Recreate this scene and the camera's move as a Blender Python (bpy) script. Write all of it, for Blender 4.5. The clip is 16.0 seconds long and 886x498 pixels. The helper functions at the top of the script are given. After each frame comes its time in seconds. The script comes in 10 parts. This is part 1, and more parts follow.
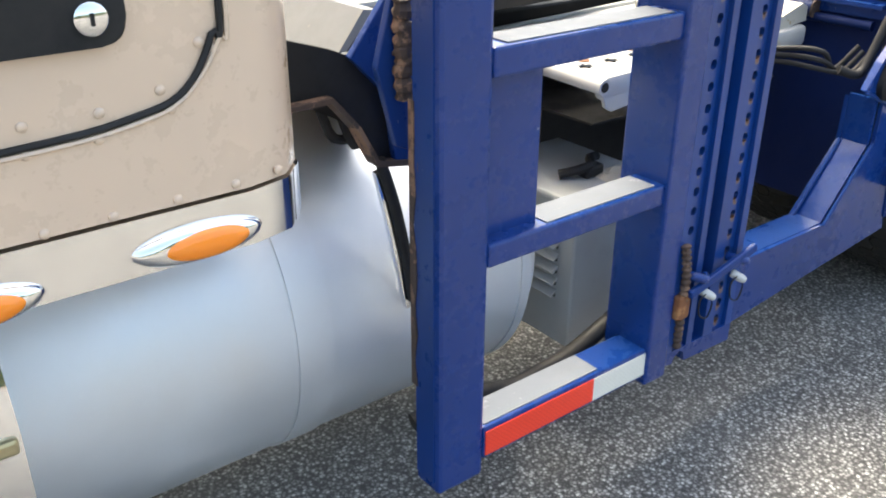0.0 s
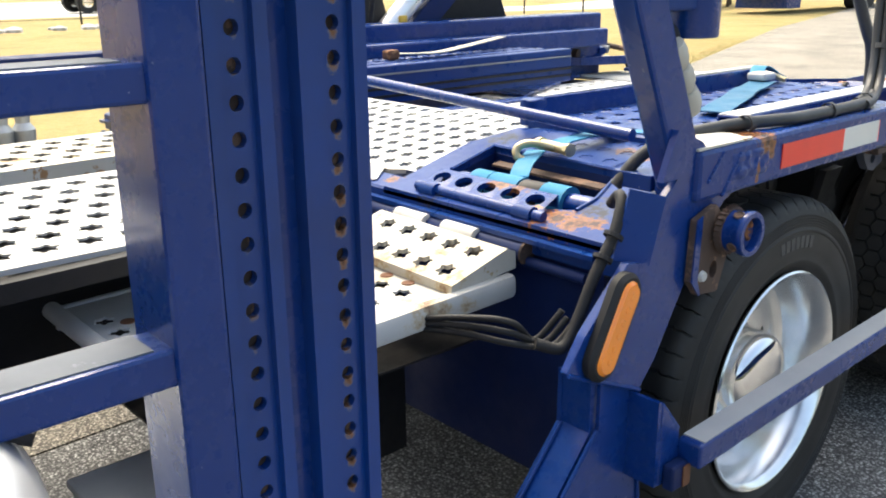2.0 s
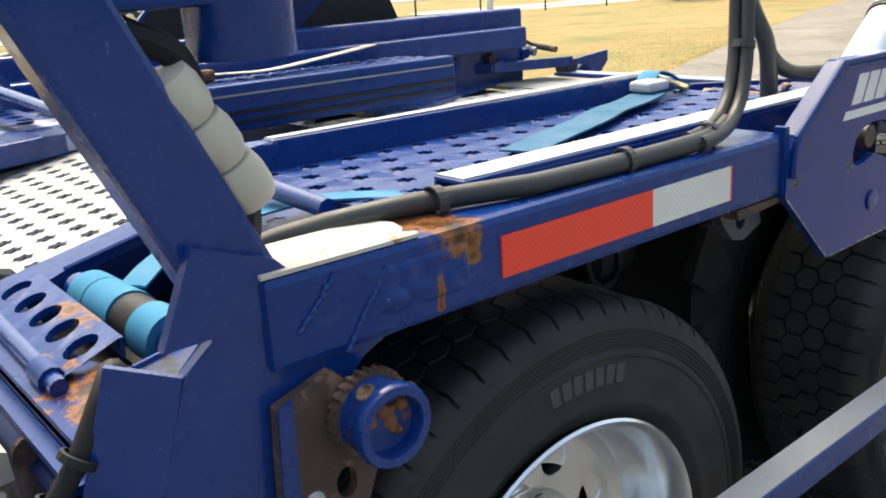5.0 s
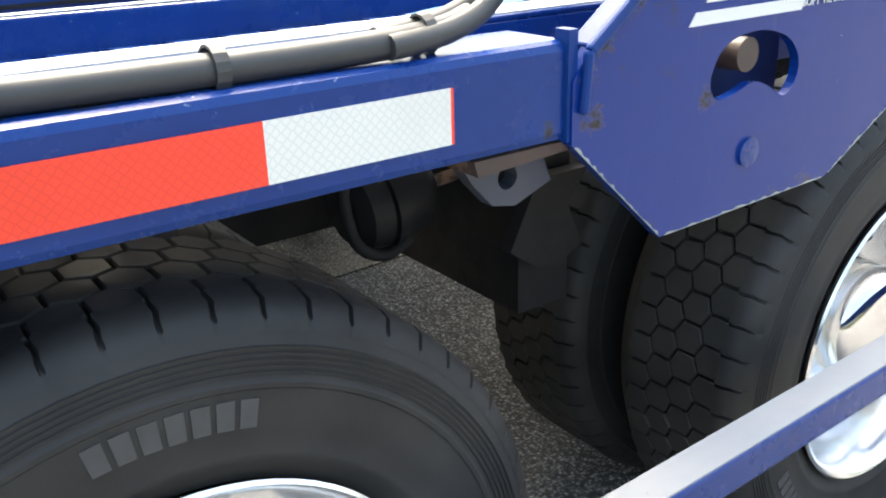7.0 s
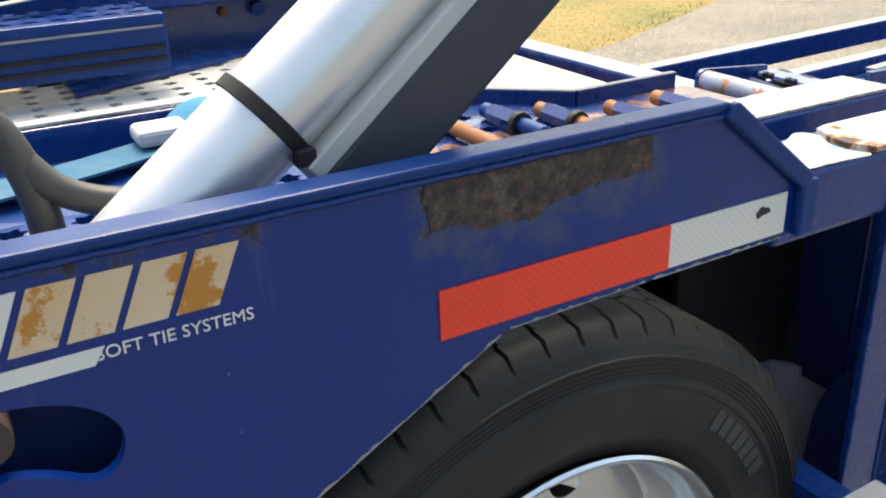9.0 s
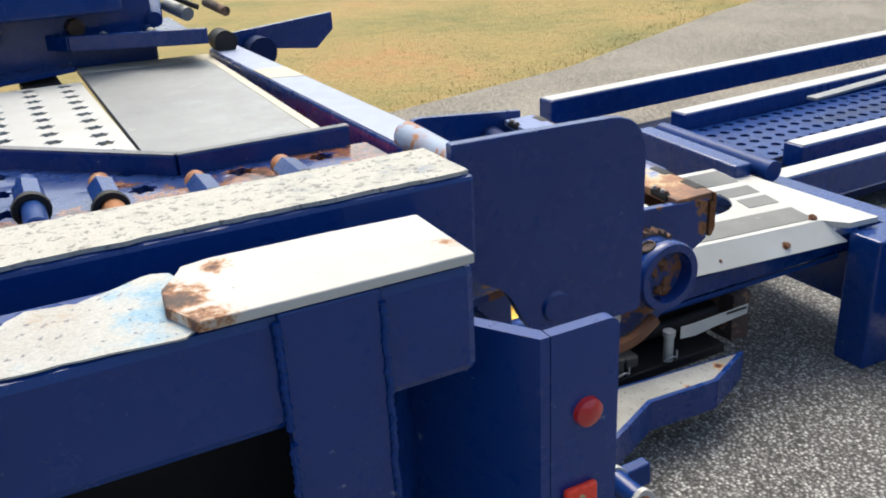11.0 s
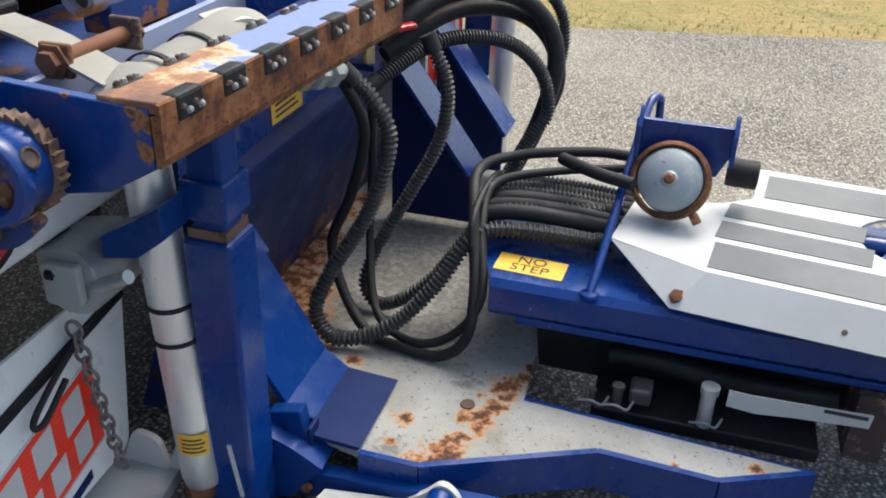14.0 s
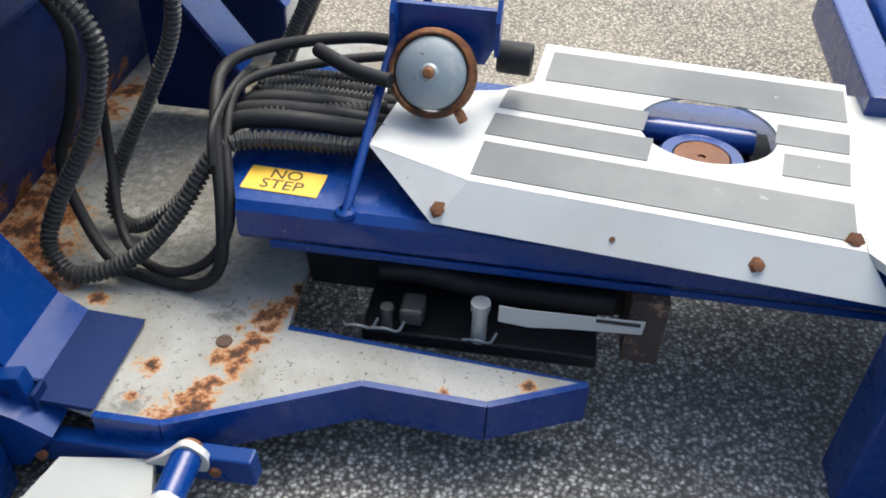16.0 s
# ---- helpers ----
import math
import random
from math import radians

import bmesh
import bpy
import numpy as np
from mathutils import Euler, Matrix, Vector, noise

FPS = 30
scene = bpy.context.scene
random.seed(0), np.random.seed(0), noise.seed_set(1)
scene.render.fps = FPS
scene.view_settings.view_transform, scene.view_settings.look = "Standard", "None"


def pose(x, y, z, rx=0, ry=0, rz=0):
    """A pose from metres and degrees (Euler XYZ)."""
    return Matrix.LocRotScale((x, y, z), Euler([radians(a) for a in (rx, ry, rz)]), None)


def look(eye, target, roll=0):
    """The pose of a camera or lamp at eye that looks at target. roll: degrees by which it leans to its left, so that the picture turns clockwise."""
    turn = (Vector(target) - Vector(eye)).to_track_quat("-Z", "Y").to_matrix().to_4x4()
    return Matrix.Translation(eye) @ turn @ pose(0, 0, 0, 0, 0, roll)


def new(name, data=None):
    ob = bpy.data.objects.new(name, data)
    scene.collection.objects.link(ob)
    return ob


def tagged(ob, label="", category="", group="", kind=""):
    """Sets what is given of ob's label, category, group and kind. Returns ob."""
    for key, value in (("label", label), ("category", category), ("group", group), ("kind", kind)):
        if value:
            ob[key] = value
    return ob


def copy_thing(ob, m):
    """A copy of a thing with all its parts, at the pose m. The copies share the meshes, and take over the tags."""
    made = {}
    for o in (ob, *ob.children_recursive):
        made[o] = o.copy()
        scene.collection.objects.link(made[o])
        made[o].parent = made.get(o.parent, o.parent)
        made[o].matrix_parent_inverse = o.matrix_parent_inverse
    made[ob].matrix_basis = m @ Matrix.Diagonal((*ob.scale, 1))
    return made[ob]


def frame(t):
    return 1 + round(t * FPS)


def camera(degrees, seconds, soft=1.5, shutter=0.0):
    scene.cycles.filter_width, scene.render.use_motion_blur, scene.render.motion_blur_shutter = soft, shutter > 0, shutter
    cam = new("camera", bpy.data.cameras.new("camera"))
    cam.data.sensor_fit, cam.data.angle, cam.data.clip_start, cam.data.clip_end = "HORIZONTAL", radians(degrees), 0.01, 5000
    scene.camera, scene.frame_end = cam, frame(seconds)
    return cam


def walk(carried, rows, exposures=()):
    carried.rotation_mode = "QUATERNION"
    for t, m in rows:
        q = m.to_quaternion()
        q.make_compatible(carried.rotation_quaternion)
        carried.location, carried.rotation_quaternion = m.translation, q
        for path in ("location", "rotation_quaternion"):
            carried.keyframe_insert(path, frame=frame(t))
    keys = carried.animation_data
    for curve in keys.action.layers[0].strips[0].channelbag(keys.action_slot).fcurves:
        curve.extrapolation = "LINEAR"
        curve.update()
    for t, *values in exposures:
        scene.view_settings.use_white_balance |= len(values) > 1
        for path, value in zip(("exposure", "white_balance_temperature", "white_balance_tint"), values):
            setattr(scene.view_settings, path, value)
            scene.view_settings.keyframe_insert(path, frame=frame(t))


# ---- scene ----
cam = camera(53.0, 16.0, soft=1.9)
PATH = [
    (0, (-3.046, -0.948, 1.297), (-1.947, 0.474, 0.419), 0.2),
    (0.5, (-2.826, -0.918, 1.364), (-1.692, 0.498, 0.524), 0.2),
    (1, (-2.617, -0.847, 1.393), (-1.387, 0.532, 0.628), 0.9),
    (1.5, (-2.374, -0.895, 1.405), (-1.126, 0.524, 0.75), -0.1),
    (2, (-2.184, -0.887, 1.399), (-0.914, 0.542, 0.81), -0.6),
    (2.5, (-1.983, -0.77, 1.386), (-0.674, 0.63, 0.815), -0.7),
    (3, (-1.792, -0.758, 1.373), (-0.493, 0.656, 0.814), -2.0),
    (3.5, (-1.6, -0.782, 1.388), (-0.341, 0.663, 0.818), -2.4),
    (3.7, (-1.537, -0.767, 1.392), (-0.283, 0.681, 0.817), -2.4),
    (5.8, (-0.885, -0.688, 1.273), (0.264, 0.84, 0.685), -3.6),
    (6, (-0.831, -0.664, 1.253), (0.319, 0.857, 0.65), -3.0),
    (6.5, (-0.645, -0.608, 1.241), (0.506, 0.878, 0.558), -2.5),
    (7, (-0.46, -0.627, 1.218), (0.62, 0.883, 0.475), -1.7),
    (7.5, (-0.289, -0.67, 1.282), (0.727, 0.87, 0.51), -0.8),
    (8, (-0.049, -0.627, 1.341), (0.942, 0.904, 0.518), 0.0),
    (8.5, (0.221, -0.598, 1.42), (1.173, 0.906, 0.509), 0.7),
    (9, (0.459, -0.635, 1.413), (1.346, 0.969, 0.611), -2.3),
    (9.5, (0.682, -0.549, 1.375), (1.627, 1.039, 0.608), -2.6),
    (10, (0.888, -0.476, 1.354), (1.860, 1.099, 0.595), -3.0),
    (10.2, (0.974, -0.485, 1.351), (1.938, 1.096, 0.590), -3.0),
    (12.3, (1.944, -0.509, 1.242), (2.215, 1.325, 0.492), -1.0),
    (12.5, (2.022, -0.519, 1.239), (2.161, 1.326, 0.481), -0.3),
    (13, (2.249, -0.382, 1.244), (2.151, 1.424, 0.391), 1.5),
    (13.5, (2.525, -0.325, 1.225), (2.18, 1.418, 0.306), -0.4),
    (14, (2.635, -0.295, 1.188), (2.168, 1.389, 0.215), 1.9),
    (14.5, (2.737, -0.163, 1.166), (2.114, 1.405, 0.092), 2.4),
    (15, (2.776, -0.071, 1.188), (2.216, 1.44, 0.003), 3.1),
    (15.5, (2.781, -0.035, 1.201), (2.398, 1.476, -0.052), 2.6),
    (16, (2.816, -0.021, 1.223), (2.639, 1.506, -0.057), 2.6),
]
LIGHT = [(0.0, 2.24, 7100), (0.5, 2.14, 7100), (1.0, 1.94, 7000), (2.0, 1.64, 6900), (3.5, 1.19, 6900), (6.0, 1.89, 7100), (7.0, 2.59, 7000), (7.5, 2.49, 7100), (8.0, 2.29, 7100), (8.5, 1.74, 7100), (9.5, 1.09, 7000),
         (10.0, 0.74, 6800), (12.5, 0.94, 6200), (14.0, 0.99, 6200), (14.7, 1.16, 6200), (16.0, 1.15, 6200)]
walk(cam, [(t, look(eye, target, roll)) for t, eye, target, roll in PATH], [(t, stops, kelvin, 3) for t, stops, kelvin in LIGHT])

# ---- world, sun, exposure ----
world = bpy.data.worlds.new("sky")
scene.world = world
world.use_nodes = True
wn = world.node_tree.nodes
sky = wn.new("ShaderNodeTexSky")
sky.sky_type = 'NISHITA'
sky.sun_disc = False
sky.sun_elevation = radians(62)
sky.sun_rotation = radians(20)
sky.air_density = 1.0
sky.dust_density = 6.0
world.node_tree.links.new(sky.outputs[0], wn["Background"].inputs[0])
wn["Background"].inputs[1].default_value = 0.15
sun = new("sun", bpy.data.lights.new("sun", 'SUN'))
sun.data.energy = 0.85
sun.data.angle = radians(34)
sun.data.color = (1.0, 0.94, 0.84)
sun.matrix_world = look((3.5, 8.5, 17.0), (0, 0, 0))


# ---- materials ----
def material(name):
    m = bpy.data.materials.new(name)
    m.use_nodes = True
    return m, m.node_tree, m.node_tree.nodes["Principled BSDF"]


def noise_node(nt, scale, detail=6.0, rough=0.6, coord="Object"):
    tc = nt.nodes.new("ShaderNodeTexCoord")
    n = nt.nodes.new("ShaderNodeTexNoise")
    n.inputs["Scale"].default_value = scale
    n.inputs["Detail"].default_value = detail
    n.inputs["Roughness"].default_value = rough
    nt.links.new(tc.outputs[coord], n.inputs["Vector"])
    return n


def ramp(nt, src, stops):
    r = nt.nodes.new("ShaderNodeValToRGB")
    while len(r.color_ramp.elements) < len(stops):
        r.color_ramp.elements.new(0.5)
    for e, (p, c) in zip(r.color_ramp.elements, stops):
        e.position = p
        e.color = (*c, 1.0) if len(c) == 3 else c
    nt.links.new(src, r.inputs[0])
    return r


def mix(nt, fac, a, b):
    m = nt.nodes.new("ShaderNodeMix")
    m.data_type = 'RGBA'
    for sock, v in ((0, fac), (6, a), (7, b)):
        if isinstance(v, (int, float)):
            m.inputs[sock].default_value = v
        elif isinstance(v, tuple):
            m.inputs[sock].default_value = (*v, 1.0)
        else:
            nt.links.new(v, m.inputs[sock])
    return m.outputs[2]


def bump(nt, bsdf, src, strength, distance=0.002):
    b = nt.nodes.new("ShaderNodeBump")
    b.inputs["Strength"].default_value = strength
    b.inputs["Distance"].default_value = distance
    nt.links.new(src, b.inputs["Height"])
    nt.links.new(b.outputs[0], bsdf.inputs["Normal"])


def grey(v):
    return (v, v, v)


RUST_TONES = [(0.0, (0.045, 0.022, 0.015, 1.0)), (0.16, (0.12, 0.048, 0.020, 1.0)), (0.30, (0.30, 0.115, 0.035, 0.95)), (0.42, (0.42, 0.22, 0.08, 0.6)), (0.58, (0.45, 0.30, 0.15, 0.0))]
DIRT_TONES = [(0.0, (0.09, 0.085, 0.075, 0.7)), (0.3, (0.13, 0.125, 0.11, 0.5)), (0.6, (0.2, 0.195, 0.18, 0.0))]
DEEP_TONES = [(0.0, (0.045, 0.022, 0.015, 1.0)), (0.16, (0.15, 0.058, 0.020, 1.0)), (0.32, (0.30, 0.115, 0.032, 1.0)), (0.42, (0.13, 0.06, 0.035, 0.55)), (0.50, (0.05, 0.045, 0.06, 0.0))]
YELLOW_TONES = [(0.0, (0.20, 0.11, 0.05, 0.9)), (0.15, (0.36, 0.24, 0.10, 0.75)), (0.35, (0.44, 0.34, 0.18, 0.55)), (0.60, (0.48, 0.42, 0.30, 0.0))]
HALO_TONES = [(0.0, (0.075, 0.095, 0.11, 0.5)), (0.3, (0.055, 0.085, 0.125, 0.36)), (0.62, (0.02, 0.05, 0.17, 0.0))]
GRIME_TONES = [(0.0, (0.016, 0.015, 0.016, 1.0)), (0.2, (0.022, 0.022, 0.026, 0.8)), (0.32, (0.05, 0.045, 0.034, 0.55)), (0.44, (0.09, 0.085, 0.06, 0.4)), (0.60, (0.10, 0.11, 0.10, 0.0))]


def blotches(nt, colour, marks, scale=34.0, spread=1.5, tones=RUST_TONES):
    """Rust marks round the given places (x, y, z, radius), ragged and fading at their rims."""
    tc = nt.nodes.new("ShaderNodeTexCoord")
    n = noise_node(nt, scale, 9.0, 0.72)
    least = None
    for x, y, z, r in marks:
        d = nt.nodes.new("ShaderNodeVectorMath")
        d.operation = 'DISTANCE'
        nt.links.new(tc.outputs["Object"], d.inputs[0])
        d.inputs[1].default_value = (x, y, z)
        q = nt.nodes.new("ShaderNodeMath")
        q.operation = 'MULTIPLY'
        q.inputs[1].default_value = 1.0 / r
        nt.links.new(d.outputs["Value"], q.inputs[0])
        if least is None:
            least = q.outputs[0]
        else:
            m = nt.nodes.new("ShaderNodeMath")
            m.operation = 'MINIMUM'
            nt.links.new(least, m.inputs[0])
            nt.links.new(q.outputs[0], m.inputs[1])
            least = m.outputs[0]
    off = nt.nodes.new("ShaderNodeMath")
    off.operation = 'MULTIPLY_ADD'
    off.inputs[1].default_value = 4.0 * spread
    off.inputs[2].default_value = -2.0 * spread
    nt.links.new(n.outputs[0], off.inputs[0])
    add = nt.nodes.new("ShaderNodeMath")
    add.operation = 'ADD'
    nt.links.new(least, add.inputs[0])
    nt.links.new(off.outputs[0], add.inputs[1])
    half = nt.nodes.new("ShaderNodeMath")
    half.operation = 'MULTIPLY'
    half.inputs[1].default_value = 0.5
    nt.links.new(add.outputs[0], half.inputs[0])
    r = ramp(nt, half.outputs[0], tones)
    return mix(nt, r.outputs[1], colour, r.outputs[0])


def painted(name, base, dirt, wear, rough=0.35, coat=0.0, wear_at=0.66, dirt_amount=0.5, metallic=0.0, fine=60.0, spots=True, gloss=0.5, chips=None, marks=None, grime=None, tones=RUST_TONES, mark_spread=1.2):
    """Paint with broad dirt, fine grain and worn spots of another colour."""
    m, nt, b = material(name)
    big = noise_node(nt, 2.2, 5.0, 0.65)
    mid = noise_node(nt, 14.0, 8.0, 0.7)
    small = noise_node(nt, fine, 4.0, 0.6)
    d = ramp(nt, big.outputs[0], [(0.42, grey(0)), (0.72, grey(dirt_amount))])
    c1 = mix(nt, d.outputs[0], base, dirt)
    c2 = mix(nt, 0.12, c1, small.outputs[0])
    c2m = mix(nt, 0.965, c2, c1)
    if spots:
        w = ramp(nt, mid.outputs[0], [(wear_at, grey(0)), (wear_at + 0.035, grey(1))])
        c3 = mix(nt, w.outputs[0], c2m, wear)
    else:
        c3 = c2m
    if chips:
        speck = noise_node(nt, 95.0, 3.0, 0.5)
        where = noise_node(nt, 6.0, 5.0, 0.7)
        k1 = ramp(nt, speck.outputs[0], [(0.715, grey(0)), (0.73, grey(1))])
        k2 = ramp(nt, where.outputs[0], [(0.50, grey(0)), (0.62, grey(0.9))])
        both = nt.nodes.new("ShaderNodeMath")
        both.operation = 'MULTIPLY'
        nt.links.new(k1.outputs[0], both.inputs[0])
        nt.links.new(k2.outputs[0], both.inputs[1])
        c3 = mix(nt, both.outputs[0], c3, chips)
    if grime:
        c3 = blotches(nt, c3, grime, 46.0, 2.0, GRIME_TONES)
    if marks:
        c3 = blotches(nt, c3, marks, 46.0, mark_spread, tones)
    nt.links.new(c3, b.inputs["Base Color"])
    rr = ramp(nt, mid.outputs[0], [(0.3, grey(rough * 0.75)), (0.75, grey(min(1.0, rough * 1.5)))])
    nt.links.new(rr.outputs[0], b.inputs["Roughness"])
    b.inputs["Metallic"].default_value = metallic
    b.inputs["Specular IOR Level"].default_value = gloss
    b.inputs["Coat Weight"].default_value = coat
    b.inputs["Coat Roughness"].default_value = 0.10
    bump(nt, b, small.outputs[0], 0.06)
    return m


BLUE = painted("blue_paint", (0.001, 0.032, 0.185), (0.004, 0.025, 0.125), (0.05, 0.085, 0.20), 0.26, 0.4, 0.73, 0.6, gloss=0.25, chips=(0.34, 0.38, 0.45))
BLUE_WORN = painted("worn_blue_paint", (0.002, 0.034, 0.18), (0.015, 0.038, 0.13), (0.15, 0.065, 0.03), 0.30, 0.0, 0.66, 0.6, gloss=0.22, chips=(0.32, 0.30, 0.28))
# Dark blue of some parts; in recesses it also holds their shade.
BLUE_DARK = painted("dark_blue_paint_and_shade", (0.002, 0.015, 0.085), (0.008, 0.016, 0.05), (0.05, 0.035, 0.03), 0.5, 0.0, 0.70, 0.6, gloss=0.2)
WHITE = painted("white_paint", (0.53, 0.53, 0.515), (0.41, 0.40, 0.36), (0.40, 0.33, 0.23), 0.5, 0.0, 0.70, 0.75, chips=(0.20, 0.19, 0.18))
WHITE_RUST = painted("rusty_white_paint", (0.54, 0.53, 0.48), (0.45, 0.39, 0.29), (0.33, 0.19, 0.09), 0.65, 0.0, 0.585, 0.9, chips=(0.16, 0.13, 0.11))
WALL_RUSTED = painted("blue_paint_with_rusty_corner", (0.001, 0.032, 0.185), (0.004, 0.025, 0.125), (0.05, 0.085, 0.20), 0.26, 0.4, 0.73, 0.6, gloss=0.25, chips=(0.34, 0.38, 0.45),
                      marks=[(2.182, 0.345, 0.892, 0.016), (2.180, 0.345, 0.868, 0.013), (2.165, 0.345, 0.903, 0.008), (2.10, 0.345, 0.912, 0.005), (2.03, 0.345, 0.916, 0.005)], tones=DEEP_TONES)
DECK_WORN = painted("rust_flecked_deck_paint", (0.003, 0.030, 0.16), (0.02, 0.040, 0.125), (0.12, 0.10, 0.12), 0.26, 0.5, 0.70, 0.6, gloss=0.45, chips=(0.32, 0.32, 0.34),
                    marks=[(1.12, 0.60, 0.935, 0.025), (1.10, 0.52, 0.935, 0.03), (1.13, 0.45, 0.935, 0.02), (1.22, 0.70, 0.935, 0.02), (1.34, 0.70, 0.935, 0.035), (1.33, 0.60, 0.935, 0.03), (1.42, 0.72, 0.935, 0.02),
                           (1.50, 0.80, 0.935, 0.02), (1.54, 0.70, 0.935, 0.05), (1.62, 0.66, 0.935, 0.06), (1.68, 0.72, 0.935, 0.06), (1.66, 0.58, 0.935, 0.05), (1.75, 0.66, 0.935, 0.05), (1.02, 0.70, 0.935, 0.02), (1.82, 0.60, 0.935, 0.10), (1.88, 0.75, 0.935, 0.10), (1.90, 0.48, 0.935, 0.10), (1.78, 0.80, 0.935, 0.06), (1.80, 0.42, 0.935, 0.06)], tones=DEEP_TONES)
BEAM_WORN = painted("rust_stained_beam_paint", (0.002, 0.030, 0.17), (0.015, 0.038, 0.13), (0.10, 0.07, 0.07), 0.30, 0.0, 0.70, 0.6, gloss=0.2, chips=(0.32, 0.30, 0.28),
                    marks=[(-0.862, 0.250, 0.930, 0.050), (-0.870, 0.205, 0.929, 0.045), (-0.885, 0.280, 0.927, 0.035), (-0.850, 0.170, 0.932, 0.030), (-0.60, 0.26, 0.966, 0.025), (-0.46, 0.30, 0.986, 0.035), (-0.44, 0.42, 0.988, 0.03), (-0.86, 0.775, 0.93, 0.025)],
                    grime=[(-0.80, 0.20, 0.938, 0.05), (-0.72, 0.20, 0.95, 0.05), (-0.50, 0.28, 0.98, 0.05), (-0.50, 0.76, 0.98, 0.04), (-0.89, 0.60, 0.925, 0.03), (-0.70, 0.13, 0.952, 0.04), (-0.42, 0.50, 0.99, 0.05)], tones=DEEP_TONES)
RAIL_BLUE = painted("rust_run_rail_paint", (0.001, 0.032, 0.185), (0.004, 0.025, 0.125), (0.05, 0.085, 0.20), 0.24, 0.0, 0.73, 0.6, gloss=0.32, chips=(0.34, 0.38, 0.45),
                    marks=[(-0.545, 0.06, 1.085, 0.040), (-0.530, 0.03, 1.085, 0.045), (-0.515, 0.01, 1.085, 0.035), (-0.520, 0.0, 1.070, 0.022), (-0.500, 0.0, 1.062, 0.018), (-0.497, 0.0, 1.045, 0.013)]
                    + [(-0.549, 0.0, 1.032 - 0.0055 * k, 0.007) for k in range(7)], mark_spread=0.55,
                    grime=[(0.12, 0.0, 1.0, 0.006), (-0.30, 0.03, 1.085, 0.015), (-0.05, 0.05, 1.085, 0.02)], tones=DEEP_TONES)
FLAP_RUST = painted("rust_eaten_white_paint", (0.54, 0.53, 0.48), (0.45, 0.39, 0.29), (0.36, 0.26, 0.13), 0.65, 0.0, 0.62, 0.9, chips=(0.16, 0.13, 0.11),
                    marks=[(-1.10, 0.30, 0.85, 0.025), (-1.125, 0.40, 0.842, 0.03), (-1.12, 0.50, 0.842, 0.028), (-1.08, 0.62, 0.855, 0.035), (-1.06, 0.66, 0.86, 0.03), (-1.05, 0.40, 0.863, 0.02), (-1.11, 0.60, 0.847, 0.03), (-1.0, 0.66, 0.878, 0.02), (-1.125, 0.30, 0.83, 0.025)], tones=YELLOW_TONES)
TOP_WHITE = painted("chipped_white_top_paint", (0.52, 0.51, 0.48), (0.42, 0.40, 0.36), (0.30, 0.27, 0.22), 0.6, 0.0, 0.72, 0.8, chips=(0.14, 0.13, 0.12),
                    marks=[(1.43, 0.06, 1.068, 0.022), (1.425, 0.09, 1.068, 0.025), (1.47, 0.10, 1.068, 0.012), (1.63, 0.05, 1.068, 0.010), (1.44, 0.02, 1.065, 0.02)])
RAMP_WHITE = painted("stained_white_ramp_paint", (0.52, 0.52, 0.50), (0.40, 0.385, 0.34), (0.40, 0.33, 0.23), 0.5, 0.0, 0.69, 0.8, chips=(0.20, 0.17, 0.14), tones=YELLOW_TONES,
                     marks=[(-1.20, 0.275, 0.818, 0.04), (-1.17, 0.262, 0.80, 0.03), (-1.10, 0.264, 0.80, 0.018), (-1.20, 0.32, 0.82, 0.03), (-1.25, 0.42, 0.82, 0.025), (-1.16, 0.45, 0.822, 0.02), (-1.30, 0.60, 0.82, 0.03), (-1.42, 0.52, 0.816, 0.025), (-1.55, 0.40, 0.814, 0.02), (-1.35, 0.30, 0.818, 0.02)])
FLAP_BLUE = painted("rust_spotted_blue_paint", (0.002, 0.034, 0.18), (0.015, 0.038, 0.13), (0.10, 0.07, 0.07), 0.30, 0.0, 0.70, 0.6, gloss=0.25, chips=(0.34, 0.34, 0.36), tones=DEEP_TONES,
                    marks=[(-0.81, 0.455, 0.955, 0.030), (-0.815, 0.405, 0.953, 0.026), (-0.83, 0.48, 0.95, 0.020), (-0.865, 0.30, 0.945, 0.012), (-0.88, 0.36, 0.94, 0.012), (-0.44, 0.40, 0.99, 0.03), (-0.50, 0.62, 0.985, 0.02)])
RUST = painted("rust", (0.20, 0.075, 0.028), (0.09, 0.04, 0.022), (0.36, 0.17, 0.07), 0.85, 0.0, 0.58, 0.9)
RUST_BLUE = painted("half_rusted_blue_paint", (0.003, 0.034, 0.17), (0.02, 0.03, 0.10), (0.22, 0.09, 0.035), 0.6, 0.0, 0.52, 0.7)
HALF_RUST = painted("pale_blue_over_orange_rust", (0.30, 0.36, 0.48), (0.22, 0.10, 0.05), (0.36, 0.15, 0.05), 0.55, 0.0, 0.50, 0.9, chips=(0.03, 0.06, 0.2))
RUST_DARK = painted("flaking_dark_rust", (0.085, 0.050, 0.035), (0.03, 0.023, 0.022), (0.20, 0.12, 0.08), 0.9, 0.0, 0.53, 0.95)
TAN = painted("tan_cab_paint", (0.66, 0.50, 0.37), (0.63, 0.47, 0.35), (0.5, 0.4, 0.3), 0.28, 0.6, 0.9, 0.35, spots=False)
GREY_STEEL = painted("galvanised_steel", (0.27, 0.28, 0.285), (0.19, 0.195, 0.20), (0.36, 0.36, 0.35), 0.5, 0.0, 0.62, 0.7, 0.3)
SLATE = painted("slate_grey_paint", (0.050, 0.056, 0.075), (0.036, 0.040, 0.052), (0.09, 0.095, 0.11), 0.42, 0.0, 0.74, 0.7, gloss=0.4)
